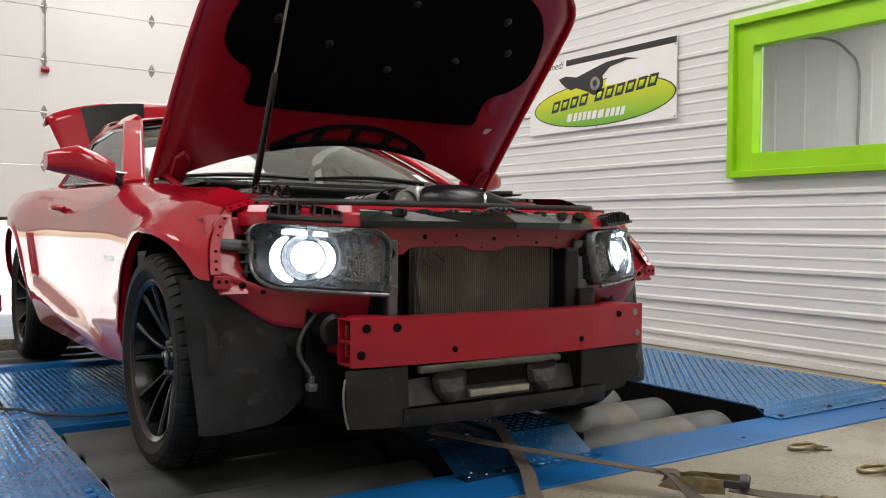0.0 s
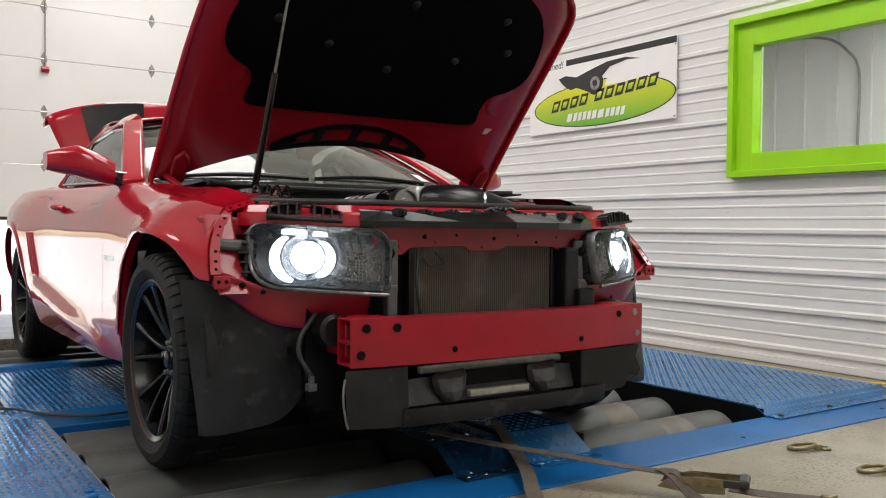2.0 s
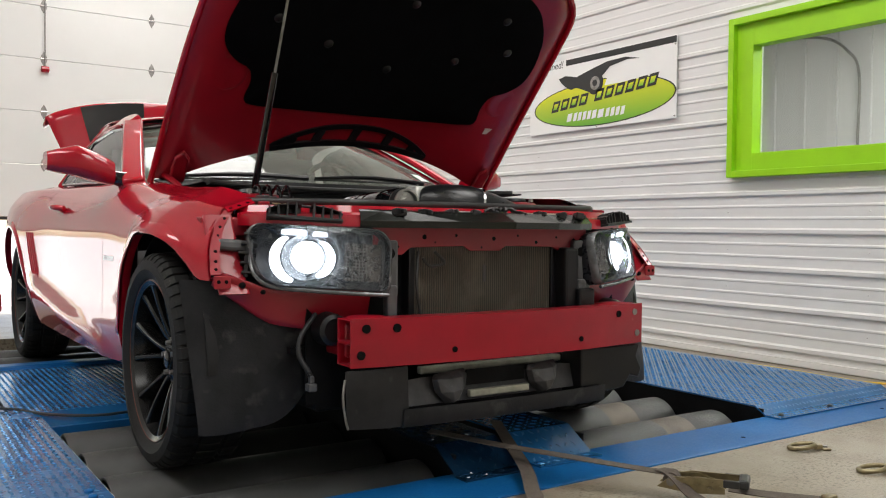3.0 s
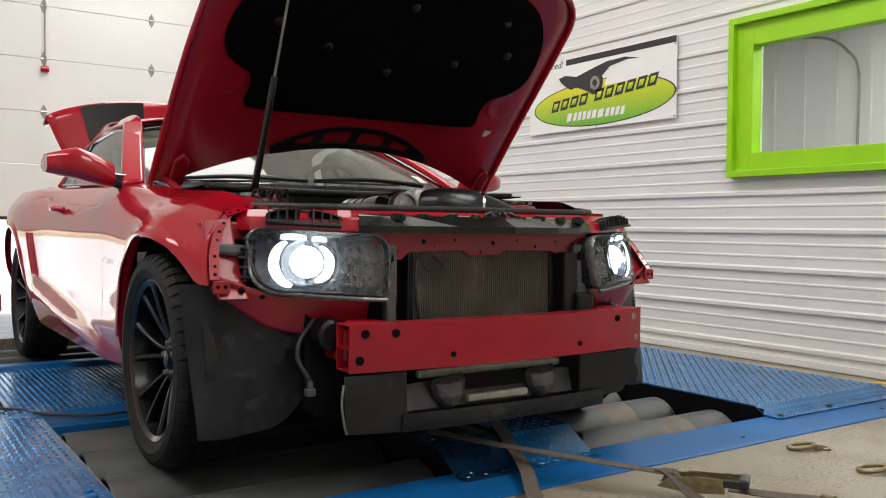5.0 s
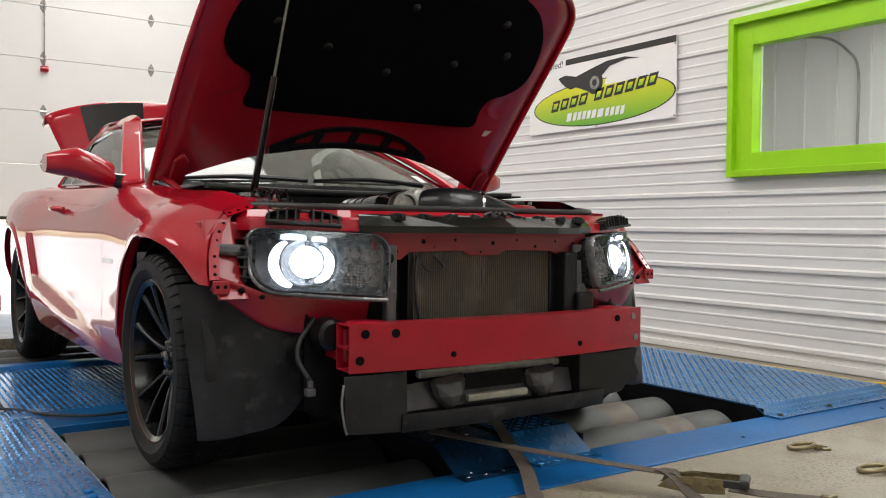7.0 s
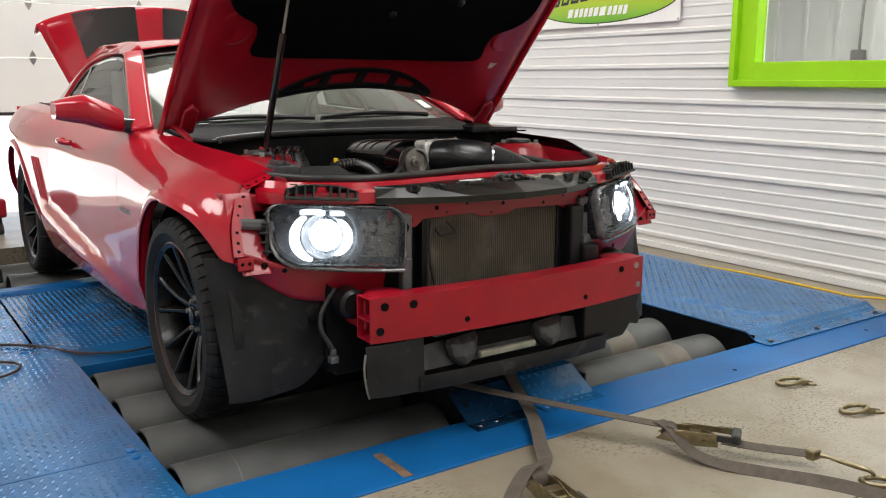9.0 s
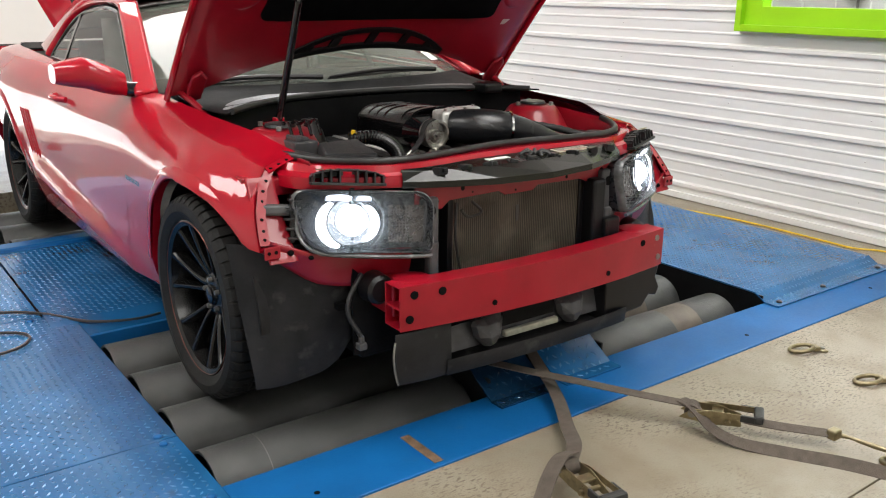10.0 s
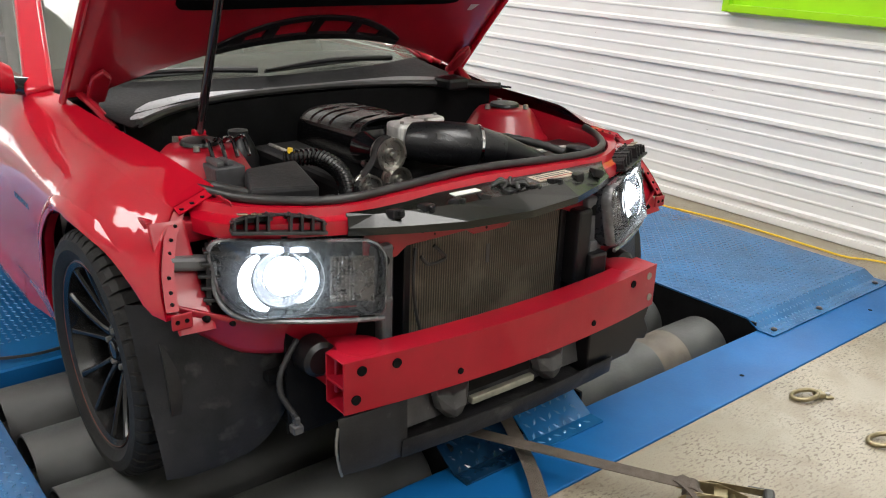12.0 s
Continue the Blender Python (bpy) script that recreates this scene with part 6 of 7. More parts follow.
        part("duct_horn", bm, "duct_grey", tray, "scuffed grey faceted lug", bevel=0.004)
    part("cooler_bar", boxes(((-0.150, -0.59, 0.254), (0.085, -0.57, 0.276))), "pale_bar", tray, bevel=0.004)
    part("cooler_plate", boxes(((-0.155, -0.575, 0.29), (0.075, -0.57, 0.338))), "bay", tray)
    part("underbody", boxes(((-0.58, -0.40, 0.22), (0.58, 0.75, 0.26)), ((-0.62, 0.75, 0.22), (0.62, 3.5, 0.27))), "bay", car, bevel=0.01)


def make_engine_bay(car):
    part("bay_floor", boxes(((-0.66, -0.40, 0.40), (0.66, 0.52, 0.42))), "bay", car)
    part("firewall", surf(lambda u, v: (0.70 * (2 * u - 1), 0.56 - 0.22 * abs(2 * u - 1) ** 2.5, 0.42 + 0.49 * v), 24, 4), "bay", car, smooth=True, solid=0.01)

    def cowl(u, v):
        s = 2 * u - 1
        y0 = 0.565 - 0.33 * abs(s) ** 2.5
        y1 = 0.67 + 0.17 * s * s
        return (0.715 * s, y0 + (y1 - y0) * v, 0.918 + 0.035 * v - 0.02 * math.sin(math.pi * v) + 0.008)

    cw = part("cowl", surf(cowl, 30, 8), "bay", car, "black plastic cowl under the windscreen", smooth=True, solid=0.006)
    part("cowl_seal", tube([Vector(cowl(u, 0)) + Vector((0, -0.004, 0.004)) for u in np.linspace(0.02, 0.98, 16)], 0.012, 8, 3), "rubber", cw, smooth=True)
    def on_cowl(u, v):
        return Vector(cowl(u, v)) + Vector((0, 0, 0.0065))

    def band(u0, u1, mid, half):
        us, ms, hs = mid
        def fn(a, b):
            u = u0 + (u1 - u0) * a
            h = half * min(1.0, 6 * a, 4 * (1 - a)) ** 0.6
            return on_cowl(u, float(np.interp(u, us, ms)) + h * (2 * b - 1) * float(np.interp(u, us, hs)))
        return surf(fn, 30, 3)

    part("cowl_band", band(0.055, 0.46, ([0.05, 0.12, 0.23, 0.35, 0.46], [0.24, 0.33, 0.46, 0.42, 0.36], [0.8, 1, 1.1, 1.1, 0.9]), 0.12), "silver_band", cw, "pale silver strip along the cowl", smooth=True)
    part("cowl_band", band(0.02, 0.20, ([0.02, 0.10, 0.20], [0.12, 0.13, 0.15], [1, 0.9, 0.4]), 0.075), "silver_band", cw, "pale silver strip along the cowl", smooth=True)
    part("cowl_band", band(0.465, 0.93, ([0.46, 0.7, 0.93], [0.36, 0.38, 0.42], [0.9, 1, 1]), 0.16), "grey_plastic", cw, "dusty grey cowl strip", smooth=True)
    bm = bmesh.new()
    for k in range(26):
        u = 0.42 + 0.007 * k
        p, q = Vector(cowl(u, 0.25)), Vector(cowl(u, 0.55))
        tube([p + Vector((0, 0, 0.005)), q + Vector((0, 0, 0.005))], 0.0018, 5, straight=True, bm=bm)
    tagged(part("cowl_grille", bm, "plastic", cw), kind="stuff")
    for a, b in (((-0.70, 0.80, 0.972), (-0.10, 0.685, 0.985)), ((-0.08, 0.655, 0.985), (0.52, 0.74, 0.985))):
        a, b = Vector(a), Vector(b)
        wp = part("wiper", tube([a, a.lerp(b, 0.5) + Vector((0, 0, 0.014)), b], [0.006, 0.010, 0.012], 8), "plastic", car, "black windscreen wiper", smooth=True)
        part("wiper_blade", tube([a + Vector((0, 0.012, -0.006)), b.lerp(a, 0.2) + Vector((0, 0.03, -0.002))], 0.005, 6, straight=True), "rubber", wp, smooth=True)
    for s in (1, -1):
        fix = (lambda b: b) if s == 1 else flipped
        # gutter and apron inside the fender
        bm = surf(lambda u, v: (-(0.69 + 0.04 * u) + 0.035 * v ** 0.7, -0.30 + 0.90 * u, (0.862 + 0.045 * u) - 0.015 - 0.30 * v ** 1.3), 16, 8)
        part("apron", fix(bm), "red_in", car, smooth=True, solid=0.006)
        bm = lathe([(0.60, 0.20), (0.745, 0.195), (0.757, 0.170), (0.785, 0.163), (0.793, 0.150), (0.865, 0.108), (0.882, 0.092), (0.886, 0.06), (0.886, 0.0)], 32, "Z", None, (-0.575, 0.12, 0))
        tower = part("strut_tower", fix(bm), "red_in", car, "red strut tower", smooth=True)
        bm = lathe([(0.890, 0.055), (0.900, 0.05), (0.904, 0.02), (0.904, 0.0)], 18, "Z", None, (-0.575, 0.12, 0))
        part("tower_cap", fix(bm), "plastic", tower, smooth=True)
        for a in range(3):
            bm = lathe([(0.886, 0.010), (0.900, 0.009), (0.900, 0.0)], 6, "Z", None, (-0.575 + 0.08 * math.cos(a * 2.1), 0.12 + 0.08 * math.sin(a * 2.1), 0))
            part("tower_bolt", fix(bm), "dull_metal", tower)
    part("prop_bracket", boxes(((-0.548, 0.210, 0.85), (-0.512, 0.240, 0.905)), ((-0.60, 0.16, 0.882), (-0.515, 0.23, 0.892))), "red", car, "red bracket at the strut foot", bevel=0.006)
    # supercharger
    def blower(u, v):
        a = math.pi * u
        y = 0.02 + 0.36 * v
        ribv = 0.004 if (int(v * 44) % 7 == 1 and 0.2 < u < 0.8) or 0.46 < u < 0.54 else 0.0
        c, s = math.cos(a), math.sin(a)
        return (0.018 - 0.135 * math.copysign(abs(c) ** 0.55, c), y, 0.79 + (0.128 + ribv - 0.02 * v) * abs(s) ** 0.5)
    bm = surf(blower, 24, 44)
    sc = part("supercharger", bm, "cast_black", car, "black ribbed supercharger housing", smooth=False, solid=0.004)
    part("front_case", boxes(((-0.128, -0.02, 0.78), (0.138, 0.025, 0.905))), "cast_black", sc, bevel=0.025)
    for x, z in ((-0.12, 0.80), (-0.12, 0.885), (0.0, 0.91), (0.13, 0.885), (0.13, 0.80)):
        part("case_bolt", lathe([(-0.03, 0.0), (-0.03, 0.008), (-0.015, 0.010)], 6, "Y", None, (x, 0, z)), "metal", sc)
    part("snout", lathe([(-0.13, 0.025), (-0.08, 0.03), (-0.02, 0.045)], 20, "Y", None, (-0.126, 0, 0.855)), "gloss_black", sc, smooth=True)

    def pulley(name, x, y, z, r, material):
        p = part(name, lathe([(y + 0.02, r * 0.9), (y + 0.02, r), (y + 0.012, r), (y + 0.010, r * 0.93), (y - 0.014, r * 0.93), (y - 0.016, r), (y - 0.022, r), (y - 0.022, r * 0.86), (y - 0.008, r * 0.80), (y - 0.008, r * 0.38), (y - 0.020, r * 0.34), (y - 0.020, 0.0)], 36, "Y", None, (x, 0, z)), material, sc, "bright metal belt pulley", smooth=True)
        part("pulley_bolt", lathe([(y - 0.030, 0.0), (y - 0.030, r * 0.16), (y - 0.018, r * 0.18)], 6, "Y", None, (x, 0, z)), "dull_metal", p)
    pulley("pulley", -0.126, -0.150, 0.860, 0.050, "pulley")
    pulley("pulley", -0.211, -0.170, 0.776, 0.040, "pulley")
    pulley("pulley", -0.106, -0.165, 0.784, 0.041, "pulley")
    part("belt", ribbon([(-0.172, -0.152, 0.88), (-0.185, -0.155, 0.845), (-0.225, -0.162, 0.81), (-0.254, -0.168, 0.785)], [(0, 1, 0)], 0.026, 0.004), "rubber", sc)
    part("belt", ribbon([(-0.126, -0.151, 0.911), (-0.155, -0.151, 0.902), (-0.172, -0.152, 0.88)], [(0, 1, 0)], 0.026, 0.004), "rubber", sc)
    # throttle and intake pipe
    for x, y, z in ((-0.03, -0.085, 0.927), (0.06, -0.085, 0.927), (0.05, -0.03, 0.927), (0.14, -0.03, 0.927)):
        part("throttle_bolt", lathe([(z - 0.004, 0.006), (z + 0.004, 0.006), (z + 0.004, 0.0)], 6, "Z", None, (x, y, 0)), "dull_metal", sc)
    part("throttle_body", boxes(((-0.045, -0.10, 0.82), (0.075, -0.02, 0.925)), ((0.02, -0.06, 0.90), (0.16, 0.0, 0.925))), "alloy", sc, "silver cast throttle body", bevel=0.016)
    pipe = part("intake_pipe", tube([(0.005, -0.080, 0.868), (0.05, -0.135, 0.868), (0.11, -0.17, 0.864), (0.18, -0.195, 0.855), (0.25, -0.22, 0.838)], [0.056, 0.064, 0.066, 0.065, 0.056, 0.048], 28, 8), "pipe_rubber", car, "black rubber intake pipe", smooth=True)
    part("hose_clamp", tube([(0.168, -0.191, 0.857), (0.176, -0.194, 0.856)], 0.0645, 28, straight=True), "chrome", pipe, smooth=True)
    part("filter_duct", tube([(0.24, -0.215, 0.842), (0.31, -0.24, 0.815), (0.38, -0.26, 0.785)], [0.05, 0.042, 0.038], 18), "plastic", pipe, smooth=True)
    part("coolant_hose", tube([(0.18, -0.06, 0.86), (0.30, -0.12, 0.858), (0.39, -0.22, 0.845), (0.44, -0.31, 0.825)], 0.012, 10, 8, wave=0.002), "rubber", car, smooth=True)
    # fuse box
    bm = prism([(-0.12, -0.095), (0.065, -0.115), (0.135, 0.135), (-0.045, 0.085)], 0.05, pose(-0.50, -0.165, 0.803, 3, 4, 0))
    fb = part("fuse_box", bm, "plastic_worn", car, "black fuse box", bevel=0.010)
    part("fuse_box_base", boxes(((-0.60, -0.34, 0.60), (-0.41, -0.09, 0.80))), "bay", fb, bevel=0.008)
    part("module", boxes(((-0.615, -0.065, 0.80), (-0.53, 0.03, 0.862)), ((-0.605, -0.055, 0.862), (-0.585, 0.02, 0.878)), ((-0.575, -0.05, 0.862), (-0.555, 0.015, 0.874))), "duct_grey", car, "dark finned brake module", bevel=0.004)
    for k in range(4):
        x = -0.59 + 0.035 * k
        part("brake_line", tube([(x, 0.0, 0.87), (x + 0.005, 0.04, 0.91), (x + 0.01, 0.09, 0.90), (x + 0.02, 0.16, 0.86)], 0.006, 8), "gloss_black", car, smooth=True)
    part("hose", tube([(-0.36, 0.03, 0.835), (-0.29, -0.03, 0.845), (-0.265, -0.12, 0.815), (-0.29, -0.20, 0.76), (-0.31, -0.27, 0.70)], 0.022, 14, 16, wave=0.0045), "cast_black", car, smooth=True)
    part("hose", tube([(-0.24, -0.05, 0.83), (-0.26, -0.12, 0.80), (-0.25, -0.20, 0.76), (-0.28, -0.27, 0.70)], 0.013, 10), "gloss_black", car, smooth=True)
    part("hose", tube([(-0.70, -0.08, 0.85), (-0.66, -0.15, 0.845), (-0.60, -0.20, 0.83), (-0.56, -0.22, 0.82)], 0.013, 10), "rubber", car, smooth=True)
    part("hose", tube([(-0.20, -0.25, 0.70), (-0.10, -0.28, 0.73), (0.02, -0.30, 0.72), (0.15, -0.33, 0.70)], 0.022, 12), "gloss_black", car, smooth=True)
    # wiring and small fittings round the engine
    rng = random.Random(11)
    for k in range(9):
        x, y = -0.36 + 0.055 * k + rng.uniform(-0.02, 0.02), -0.27 + rng.uniform(-0.03, 0.05)
        part("wire_loom", tube([(x, y, 0.70), (x + rng.uniform(-0.05, 0.05), y + 0.05, 0.76 + rng.uniform(0, 0.02)), (x + rng.uniform(-0.07, 0.07), y + 0.11, 0.745), (x + rng.uniform(-0.04, 0.08), y + 0.17, 0.72)], rng.choice((0.006, 0.009, 0.012)), 10, 8, wave=0.0012), rng.choice(("cast_black", "gloss_black", "rubber")), car, smooth=True)
    for k in range(8):
        x, y, z = -0.33 + 0.045 * k + rng.uniform(-0.02, 0.02), -0.16 + rng.uniform(-0.08, 0.06), 0.735 + rng.uniform(0, 0.03)
        bm = boxes(((-0.012, -0.009, -0.008), (0.012, 0.009, 0.008)), ((0.012, -0.006, -0.005), (0.020, 0.006, 0.005)))
        bmesh.ops.transform(bm, matrix=pose(x, y, z, rng.uniform(-40, 40), rng.uniform(-40, 40), rng.uniform(0, 180)), verts=bm.verts[:])
        part("plug", bm, ("alloy", "gloss_black", "dull_metal", "duct_grey")[k % 4], car, bevel=0.002)
    part("block_bracket", boxes(((-0.285, -0.19, 0.715), (-0.235, -0.13, 0.775)), ((-0.235, -0.17, 0.73), (-0.19, -0.15, 0.75))), "alloy", car, "bare cast alloy bracket", bevel=0.006)
    for k in range(5):
        part("rail_clip", lathe([(0.0, 0.011), (0.018, 0.011), (0.018, 0.0)], 8, "Z", None, (-0.20, 0.06 + 0.07 * k, 0.765)), "dull_metal", car, smooth=True)
    part("fuel_rail", tube([(-0.20, 0.0, 0.775), (-0.20, 0.42, 0.775)], 0.011, 10, straight=True), "pulley", car, smooth=True)
    part("dipstick", tube([(-0.355, 0.02, 0.80), (-0.350, 0.015, 0.87)], 0.008, 10, straight=True), "yellow", car, "yellow dipstick handle", smooth=True)
    for x in (-0.34, 0.17):
        part("coil_cover", boxes(((x, 0.06, 0.62), (x + 0.17, 0.42, 0.705))), "plastic", car, bevel=0.02)
    part("reservoir", lathe([(0.70, 0.06), (0.80, 0.06), (0.845, 0.045), (0.87, 0.03), (0.885, 0.03), (0.89, 0.0)], 18, "Z", None, (-0.40, 0.24, 0)), "plastic", car, smooth=True)
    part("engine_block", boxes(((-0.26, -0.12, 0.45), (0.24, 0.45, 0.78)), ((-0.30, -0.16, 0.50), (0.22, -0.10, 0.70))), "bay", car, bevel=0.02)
    tank = part("washer_tray", boxes(((0.40, -0.33, 0.76), (0.66, -0.08, 0.80))), "plastic", car, bevel=0.008)
    part("filler_cap", lathe([(0.80, 0.042), (0.82, 0.042), (0.826, 0.034), (0.826, 0.0)], 20, "Z", None, (0.555, -0.265, 0)), "plastic", tank, smooth=True)
    part("gasket_strip", boxes(((0.44, -0.20, 0.801), (0.57, -0.185, 0.808))), "alloy", tank)
    part("hood_latch_wing", boxes(((0.50, 0.34, 0.91), (0.60, 0.44, 0.955))), "plastic", car, bevel=0.012)


def make_wheel(car, x, y, side):
    """One wheel: a hub that carries tyre, rim, spokes and brake disc."""
    m = pose(x, y, WZ, 0, 0, 0 if side < 0 else 180)
    hub = part("wheel", lathe([(-0.030, 0.0), (-0.030, 0.045), (0.0, 0.06)], 24, "X"), "rim", car, "black alloy wheel", smooth=True)
    hub.matrix_basis = m
    # tyre with grooved tread
    prof = [(-0.092, 0.258), (-0.108, 0.268), (-0.122, 0.295), (-0.119, 0.322), (-0.108, 0.338), (-0.092, 0.347), (-0.05, 0.350), (-0.046, 0.342), (-0.036, 0.342), (-0.032, 0.350), (0.032, 0.350), (0.036, 0.342), (0.046, 0.342), (0.05, 0.350), (0.092, 0.347), (0.108, 0.338), (0.119, 0.322), (0.122, 0.295), (0.108, 0.268), (0.092, 0.258)]
    blocks, sub = 52, (0.0, 0.74, 0.78, 0.96)
    bm = bmesh.new()
    cols = []
    for b in range(blocks):
        for q in sub:
            col = []
            for a, r in prof:
                ang = 2 * math.pi * (b + q) / blocks + (0.10 * (abs(a) - 0.05) if abs(a) > 0.045 else 0.25 * a)
                depth = 0.007 if q >= 0.78 and r > 0.325 and abs(a) > 0.040 else (0.004 if q >= 0.78 and r > 0.349 else 0.0)
                rr = r - depth
                col.append(bm.verts.new((a, rr * math.cos(ang), rr * math.sin(ang))))
            cols.append(col)
    k = len(cols)
    for i in range(k):
        a, b = cols[i], cols[(i + 1) % k]
        for j in range(len(prof) - 1):
            bm.faces.new((a[j], a[j + 1], b[j + 1], b[j]))
    part("tyre", bm, "tyre", hub, "worn low-profile tyre")
    part("rim", lathe([(-0.095, 0.258), (-0.104, 0.264), (-0.106, 0.258), (-0.098, 0.244), (-0.07, 0.238), (-0.02, 0.228), (0.06, 0.228), (0.10, 0.25)], 64, "X", cap=False), "rim", hub, smooth=True)
    part("brake_disc", lathe([(0.01, 0.05), (0.01, 0.17), (0.03, 0.17), (0.03, 0.05)], 40, "X"), "bay", hub, smooth=True)
    # dark disc stands for the shade behind the spokes
    part("wheel_shade", lathe([(0.05, 0.0), (0.05, 0.228)], 40, "X"), "dark", hub)
    # six split spokes, dished in towards the hub
    n = 6
    part("hub_pad", lathe([(-0.052, 0.0), (-0.052, 0.030), (-0.050, 0.034), (-0.044, 0.036), (-0.042, 0.072), (-0.034, 0.084), (-0.010, 0.086)], 42, "X"), "rim", hub, smooth=True)
    part("rim_edge", lathe([(-0.1055, 0.2615), (-0.1075, 0.2600), (-0.1055, 0.2580)], 64, "X", cap=False), "copper_edge", hub, "thin copper-coloured rim edge", smooth=True)
    part("centre_cap", lathe([(-0.062, 0.0), (-0.062, 0.022), (-0.058, 0.029), (-0.050, 0.031)], 24, "X"), "gloss_black", hub, smooth=True)
    for i in range(n):
        a = 2 * math.pi * i / n + 0.14
        for s in (-1, 1):
            bm = bmesh.new()
            rows = []
            for q in np.linspace(0, 1, 10):
                r = 0.062 + 0.190 * q
                ang = a + s * (0.135 + 0.115 * q ** 0.7)
                wdt = 0.0140 - 0.0050 * math.sin(math.pi * min(1.0, 0.15 + 0.75 * q)) + 0.004 * max(0.0, q - 0.85) / 0.15
                xx = -0.038 - 0.060 * q ** 0.8
                c, sn = math.cos(ang), math.sin(ang)
                rows.append([bm.verts.new((xx + dx, r * c - dw * sn, r * sn + dw * c)) for dx, dw in ((0.0, -wdt * 0.55), (0.0, wdt * 0.55), (0.008, wdt * 0.9), (0.040, wdt * 1.25), (0.040, -wdt * 1.25), (0.008, -wdt * 0.9))])
            for p, q2 in zip(rows, rows[1:]):
                for j in range(6):
                    bm.faces.new((p[j], p[(j + 1) % 6], q2[(j + 1) % 6], q2[j]))
            part("spoke", bm, "rim", hub, bevel=0.002)
    for i in range(5):
        a = 2 * math.pi * i / 5 + 0.2
        part("lug_nut", lathe([(-0.056, 0.0), (-0.056, 0.008), (-0.040, 0.0095)], 6, "X", None, (0, 0.053 * math.cos(a), 0.053 * math.sin(a))), "dull_metal", hub)
    return hub


def make_car():
    car = thing("sports_car", "red two-door sports car, hood raised and front bumper removed", "car")
    make_sides(car)
    for s in (1, -1):
        make_mirror(car, s)
        make_headlight(car, s)
    make_cabin(car)
    make_boot_lid(car)
    make_hood(car)
    make_front(car)
    make_engine_bay(car)
    wheels = [make_wheel(car, FW[0], FW[1], -1), make_wheel(car, -FW[0], FW[1], 1), make_wheel(car, RW[0], RW[1], -1), make_wheel(car, -RW[0], RW[1], 1)]
    return car, wheels


# ---- loose things ----
def make_ratchet(name, at, label):
    r = thing(name, label, "ratchet", "tie-down ratchets", at=at)
    for s in (-1, 1):
        part("side_plate", prism([(-0.09, -0.012), (-0.05, 0.022), (0.02, 0.026), (0.10, 0.004), (0.10, -0.014), (0.0, -0.022)], 0.003, pose(0, s * 0.028, 0.030, 90, 0, 0)), "zinc", r, bevel=0.001)
        part("handle_plate", prism([(-0.06, 0.012), (0.0, 0.028), (0.14, 0.030), (0.14, 0.012), (0.0, 0.006)], 0.003, pose(0, s * 0.034, 0.030, 90, 0, 0)), "zinc", r, bevel=0.001)
    part("spool", lathe([(-0.036, 0.012), (0.036, 0.012)], 16, "Y", None, (-0.05, 0, 0.036)), "dull_metal", r, smooth=True)
    part("web_roll", lathe([(-0.024, 0.024), (0.024, 0.024)], 20, "Y", None, (-0.05, 0, 0.036)), "strap", r, smooth=True)
    part("axle_bolt", lathe([(-0.042, 0.008), (0.042, 0.008)], 10, "Y", None, (0.06, 0, 0.026)), "zinc", r, smooth=True)
    part("pawl", boxes(((0.01, -0.026, 0.038), (0.045, 0.026, 0.044))), "zinc", r, bevel=0.001)
    part("grip", boxes(((0.135, -0.042, 0.036), (0.165, 0.042, 0.064))), "rubber", r, "black rubber grip", bevel=0.008)
    for y in (-0.042, 0.032):
        part("grip_leg", boxes(((0.095, y, 0.038), (0.14, y + 0.010, 0.060))), "rubber", r, bevel=0.003)
    return r


def make_ring(at, label="zinc floor anchor ring on the concrete"):
    r = thing("anchor_ring", label, "anchor ring", "floor anchor rings", at=at)
    pts = [(-0.040 + 0.046 * math.cos(t), 0.030 * math.sin(t), 0.014 + 0.006 * math.cos(t)) for t in np.linspace(0, 2 * math.pi, 25)]
    part("ring", tube(pts, 0.0082, 10, 1), "zinc", r, smooth=True)
    part("clip", boxes(((0.0, -0.020, 0.004), (0.030, 0.020, 0.022)), ((0.03, -0.024, 0.0), (0.062, 0.024, 0.008))), "zinc", r, bevel=0.004)
    part("bolt", lathe([(0.008, 0.010), (0.014, 0.009), (0.014, 0.0)], 6, "Z", None, (0.048, 0, 0)), "dull_metal", r)
    return r


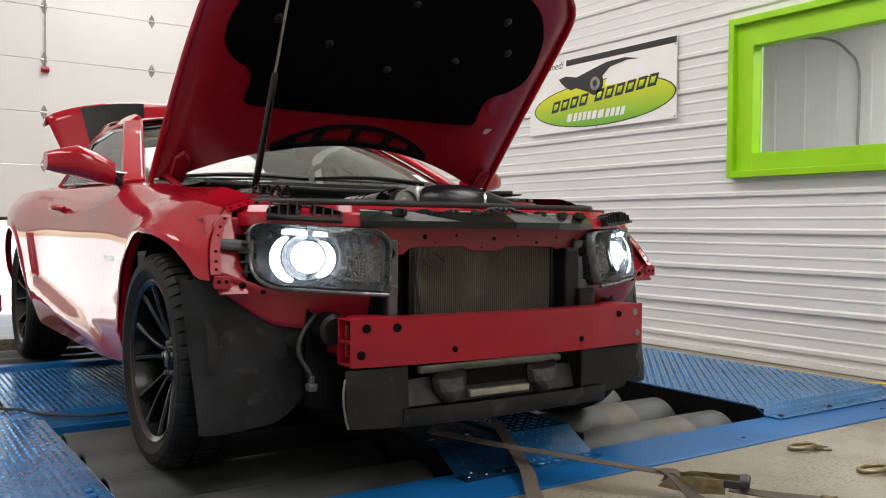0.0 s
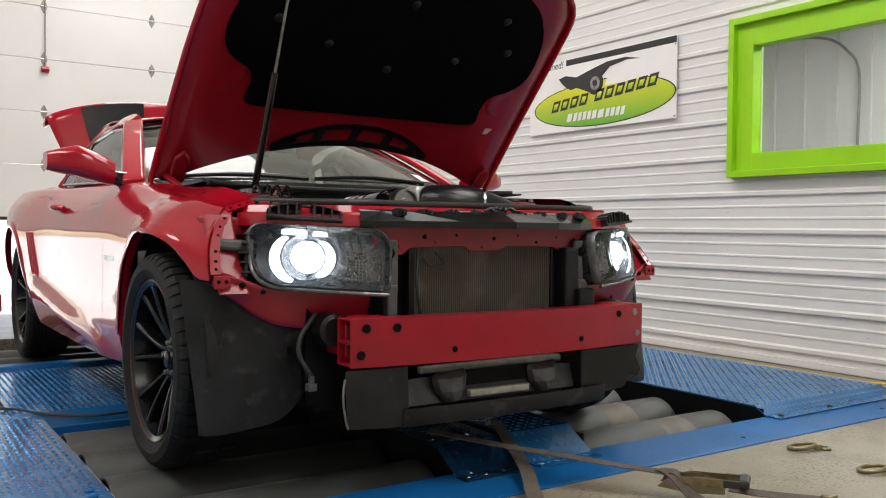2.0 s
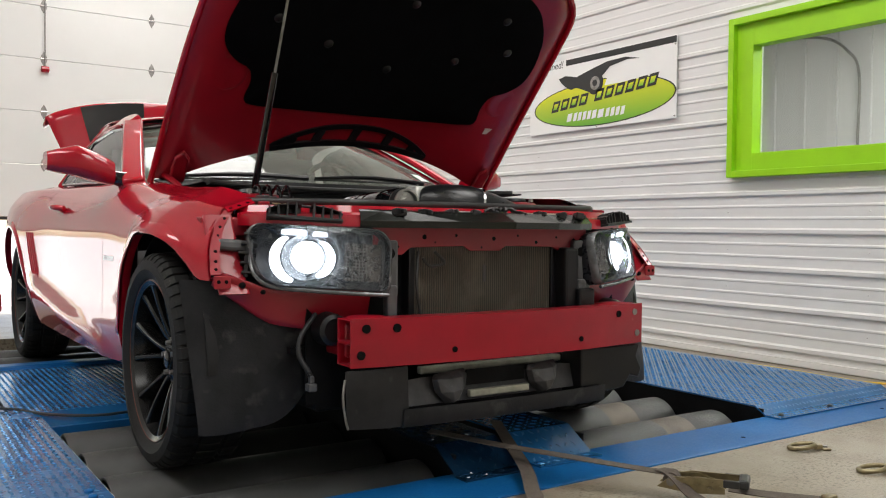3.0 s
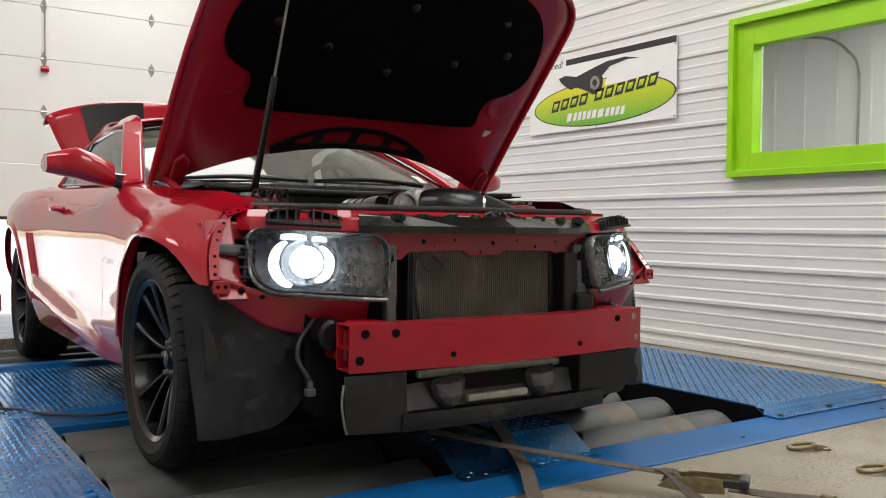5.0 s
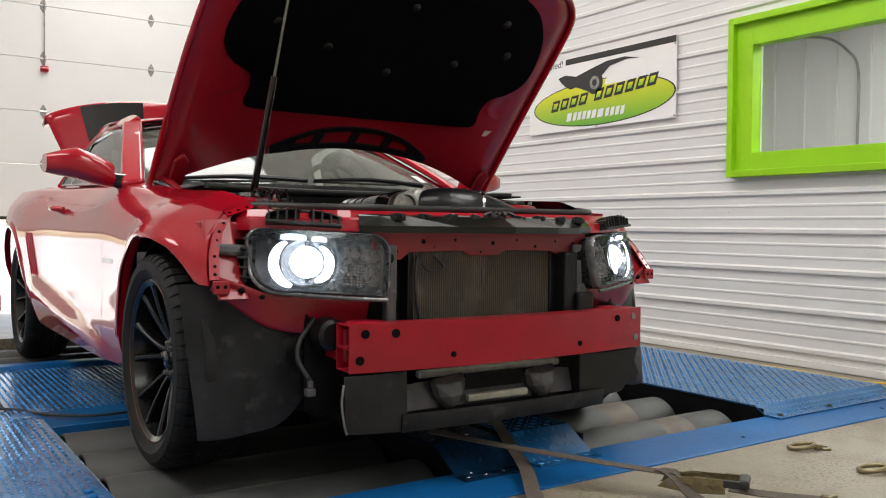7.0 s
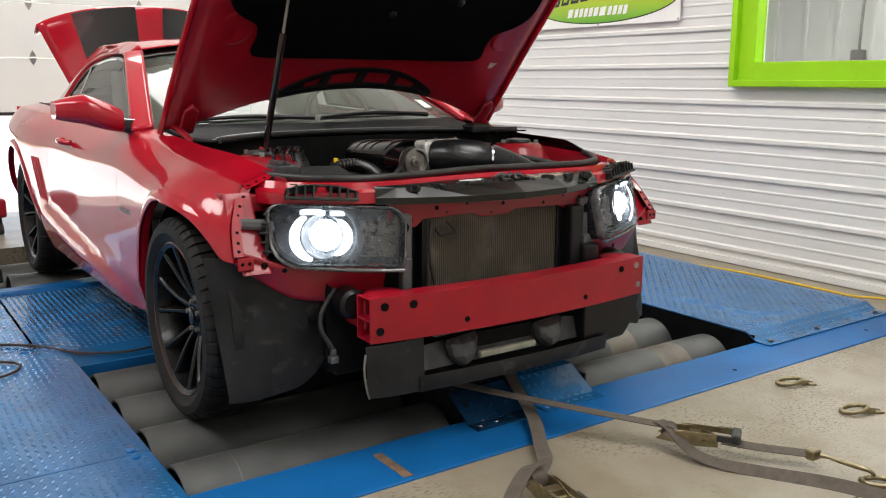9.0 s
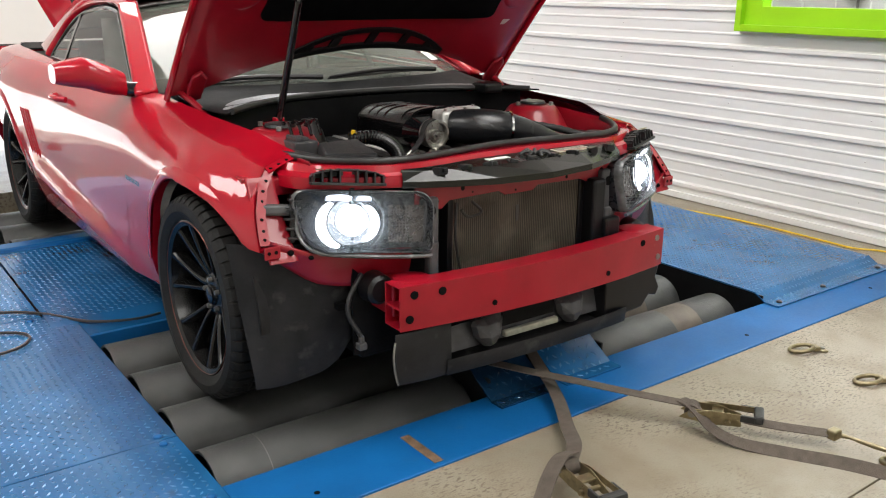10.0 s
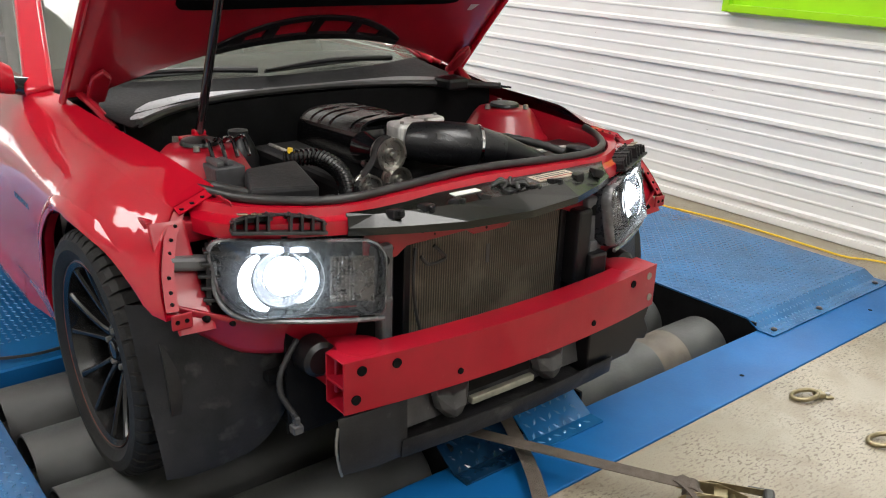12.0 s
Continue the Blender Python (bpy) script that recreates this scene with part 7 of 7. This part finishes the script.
def make_straps():
    s = thing("tie_down_strap", "brown webbing strap tensioned from under the car to a floor hook", "strap", "tie-down straps")
    part("webbing", ribbon([(-0.17, -0.40, 0.125), (-0.024, -0.593, 0.100), (0.070, -0.735, 0.091), (0.170, -0.886, 0.081), (0.270, -1.03, 0.072)], [(0.9, 0.3, 0.0)], 0.044, 0.003), "strap", s)
    part("webbing", ribbon([(0.365, -1.155, 0.045), (0.42, -1.24, 0.042), (0.50, -1.36, 0.045)], [(0.9, 0.4, 0.1)], 0.044, 0.003), "strap", s)
    part("loose_tail", ribbon([(0.262, -0.985, 0.076), (0.256, -1.020, 0.080), (0.250, -1.060, 0.070), (0.252, -1.12, 0.034), (0.275, -1.20, 0.014), (0.345, -1.32, 0.010), (0.45, -1.50, 0.012), (0.52, -1.70, 0.010), (0.57, -1.95, 0.010)],
                              [(1.0, 0.1, 0.0), (1.0, 0.0, 0.0), (1.0, 0.0, 0.0), (1.0, 0.1, 0.1), (0.9, 0.3, 0.3), (0.8, 0.4, 0.5), (0.8, 0.3, 0.6), (0.8, 0.2, 0.5), (0.9, 0.2, 0.3)], 0.044, 0.003), "strap", s)
    make_ratchet("strap_ratchet", pose(0.294, -1.073, 0.022, 0, 0, -56), "zinc ratchet with a black grip on the taut strap")
    h = thing("strap_hook", "zinc snap hook with a swivel at the strap's end", "hook")
    part("strap_block", boxes(((0.490, -1.390, 0.030), (0.530, -1.358, 0.062))), "zinc", h, bevel=0.006)
    part("swivel", tube([(0.515, -1.395, 0.048), (0.525, -1.42, 0.047), (0.535, -1.45, 0.044)], [0.008, 0.005, 0.008], 10), "zinc", h, smooth=True)
    part("snap", tube([(0.535, -1.45, 0.044), (0.545, -1.485, 0.042), (0.562, -1.52, 0.036), (0.575, -1.53, 0.022)], [0.007, 0.009, 0.007, 0.005], 10), "zinc", h, smooth=True)
    make_ring(pose(0.575, -1.59, 0.0, 0, 0, -70), "zinc floor anchor ring holding the strap hook")
    t = thing("tie_down_strap", "brown webbing strap running from under the car to a ratchet", "strap", "tie-down straps")
    part("webbing", ribbon([(0.13, -0.36, 0.115), (0.09, -0.48, 0.078), (-0.005, -0.69, 0.048), (-0.13, -0.87, 0.050), (-0.21, -0.98, 0.066), (-0.285, -1.04, 0.07)], [(0.9, 0.1, 0.0)], 0.044, 0.003), "strap", t)
    part("loose_tail", ribbon([(-0.27, -1.035, 0.088), (-0.32, -1.035, 0.086), (-0.38, -1.055, 0.055), (-0.44, -1.09, 0.025), (-0.54, -1.15, 0.012), (-0.8, -1.3, 0.012)], [(0.45, -0.85, 0.3)], 0.050, 0.003), "strap", t)
    make_ratchet("strap_ratchet", pose(-0.31, -1.10, 0.022, 0, 0, -100), "zinc ratchet with a black grip beside the strap tail")
    make_ring(pose(1.139, -0.919, 0, 0, 0, -28))
    make_ring(pose(1.075, -1.218, 0, 0, 0, -28))


def make_cables():
    c = thing("black_cable", "thin black cable lying on the blue deck", "cable")
    part("lead", tube([(-2.2, 1.35, 0.034), (-1.75, 1.28, 0.034), (-1.40, 1.25, 0.034), (-1.22, 1.13, 0.034), (-1.08, 0.93, 0.032), (-0.92, 0.875, 0.022), (-0.80, 0.88, 0.022)], 0.006, 8), "rubber", c, smooth=True)
    part("lead", tube([(-1.75, 1.05, 0.034), (-1.50, 1.02, 0.034), (-1.36, 0.97, 0.034), (-1.31, 0.89, 0.034), (-1.36, 0.80, 0.034), (-1.5, 0.76, 0.034), (-1.8, 0.74, 0.034)], 0.006, 8), "rubber", c, smooth=True)
    y = thing("yellow_hose", "yellow air hose lying along the foot of the wall", "hose")
    part("hose", tube([(2.60, 1.4, 0.009), (2.50, 1.12, 0.009), (2.47, 1.02, 0.009), (2.52, 0.85, 0.009), (2.60, 0.4, 0.009), (2.603, -0.10, 0.009), (2.604, -0.28, 0.009), (2.688, -0.44, 0.009), (2.70, -0.9, 0.009), (2.66, -1.6, 0.009)], 0.0055, 8), "yellow", y, smooth=True)


def make_trolley():
    t = thing("red_trolley", "low red steel trolley on castors by the door", "trolley")
    part("tray", boxes(((-1.55, 4.3, 0.13), (-0.85, 4.85, 0.27))), "red_in", t, bevel=0.02)
    for x in (-1.5, -0.9):
        for y in (4.35, 4.8):
            part("castor", lathe([(-0.02, 0.04), (0.02, 0.04)], 14, "X", None, (x, y, 0.0402)), "rubber", t, smooth=True)
            part("leg", boxes(((x - 0.015, y - 0.015, 0.06), (x + 0.015, y + 0.015, 0.14))), "ink", t)


def motions():
    """The car's body settles on its springs; the wheels stay where they stand."""
    def settled(dz, dy):
        p = Matrix.Translation((0, 2.86, 0.345))
        return Matrix.Translation((0, dy, 0)) @ p @ Matrix.Rotation(-dz / 3.48, 4, "X") @ p.inverted()

    rows = [(0.0, 0.0115, -0.006), (1.0, 0.0115, -0.006), (3.2, 0.0108, -0.006), (4.8, -0.0045, 0.0), (5.5, -0.0045, 0.0), (6.7, -0.0045, 0.0), (8.3, 0.0, 0.0), (10.0, 0.0, 0.0), (12.0, 0.0, 0.0)]
    walk(car, [(t, settled(dz, dy)) for t, dz, dy in rows])
    for w in wheels:
        rest = w.matrix_basis.copy()
        walk(w, [(t, settled(dz, dy).inverted() @ rest) for t, dz, dy in rows])


make_floor()
make_side_wall()
make_window()
make_back_wall()
make_other_walls()
make_ceiling_lights()
make_sign()
make_deck()
make_rollers()
car, wheels = make_car()
make_straps()
make_cables()
make_trolley()
motions()
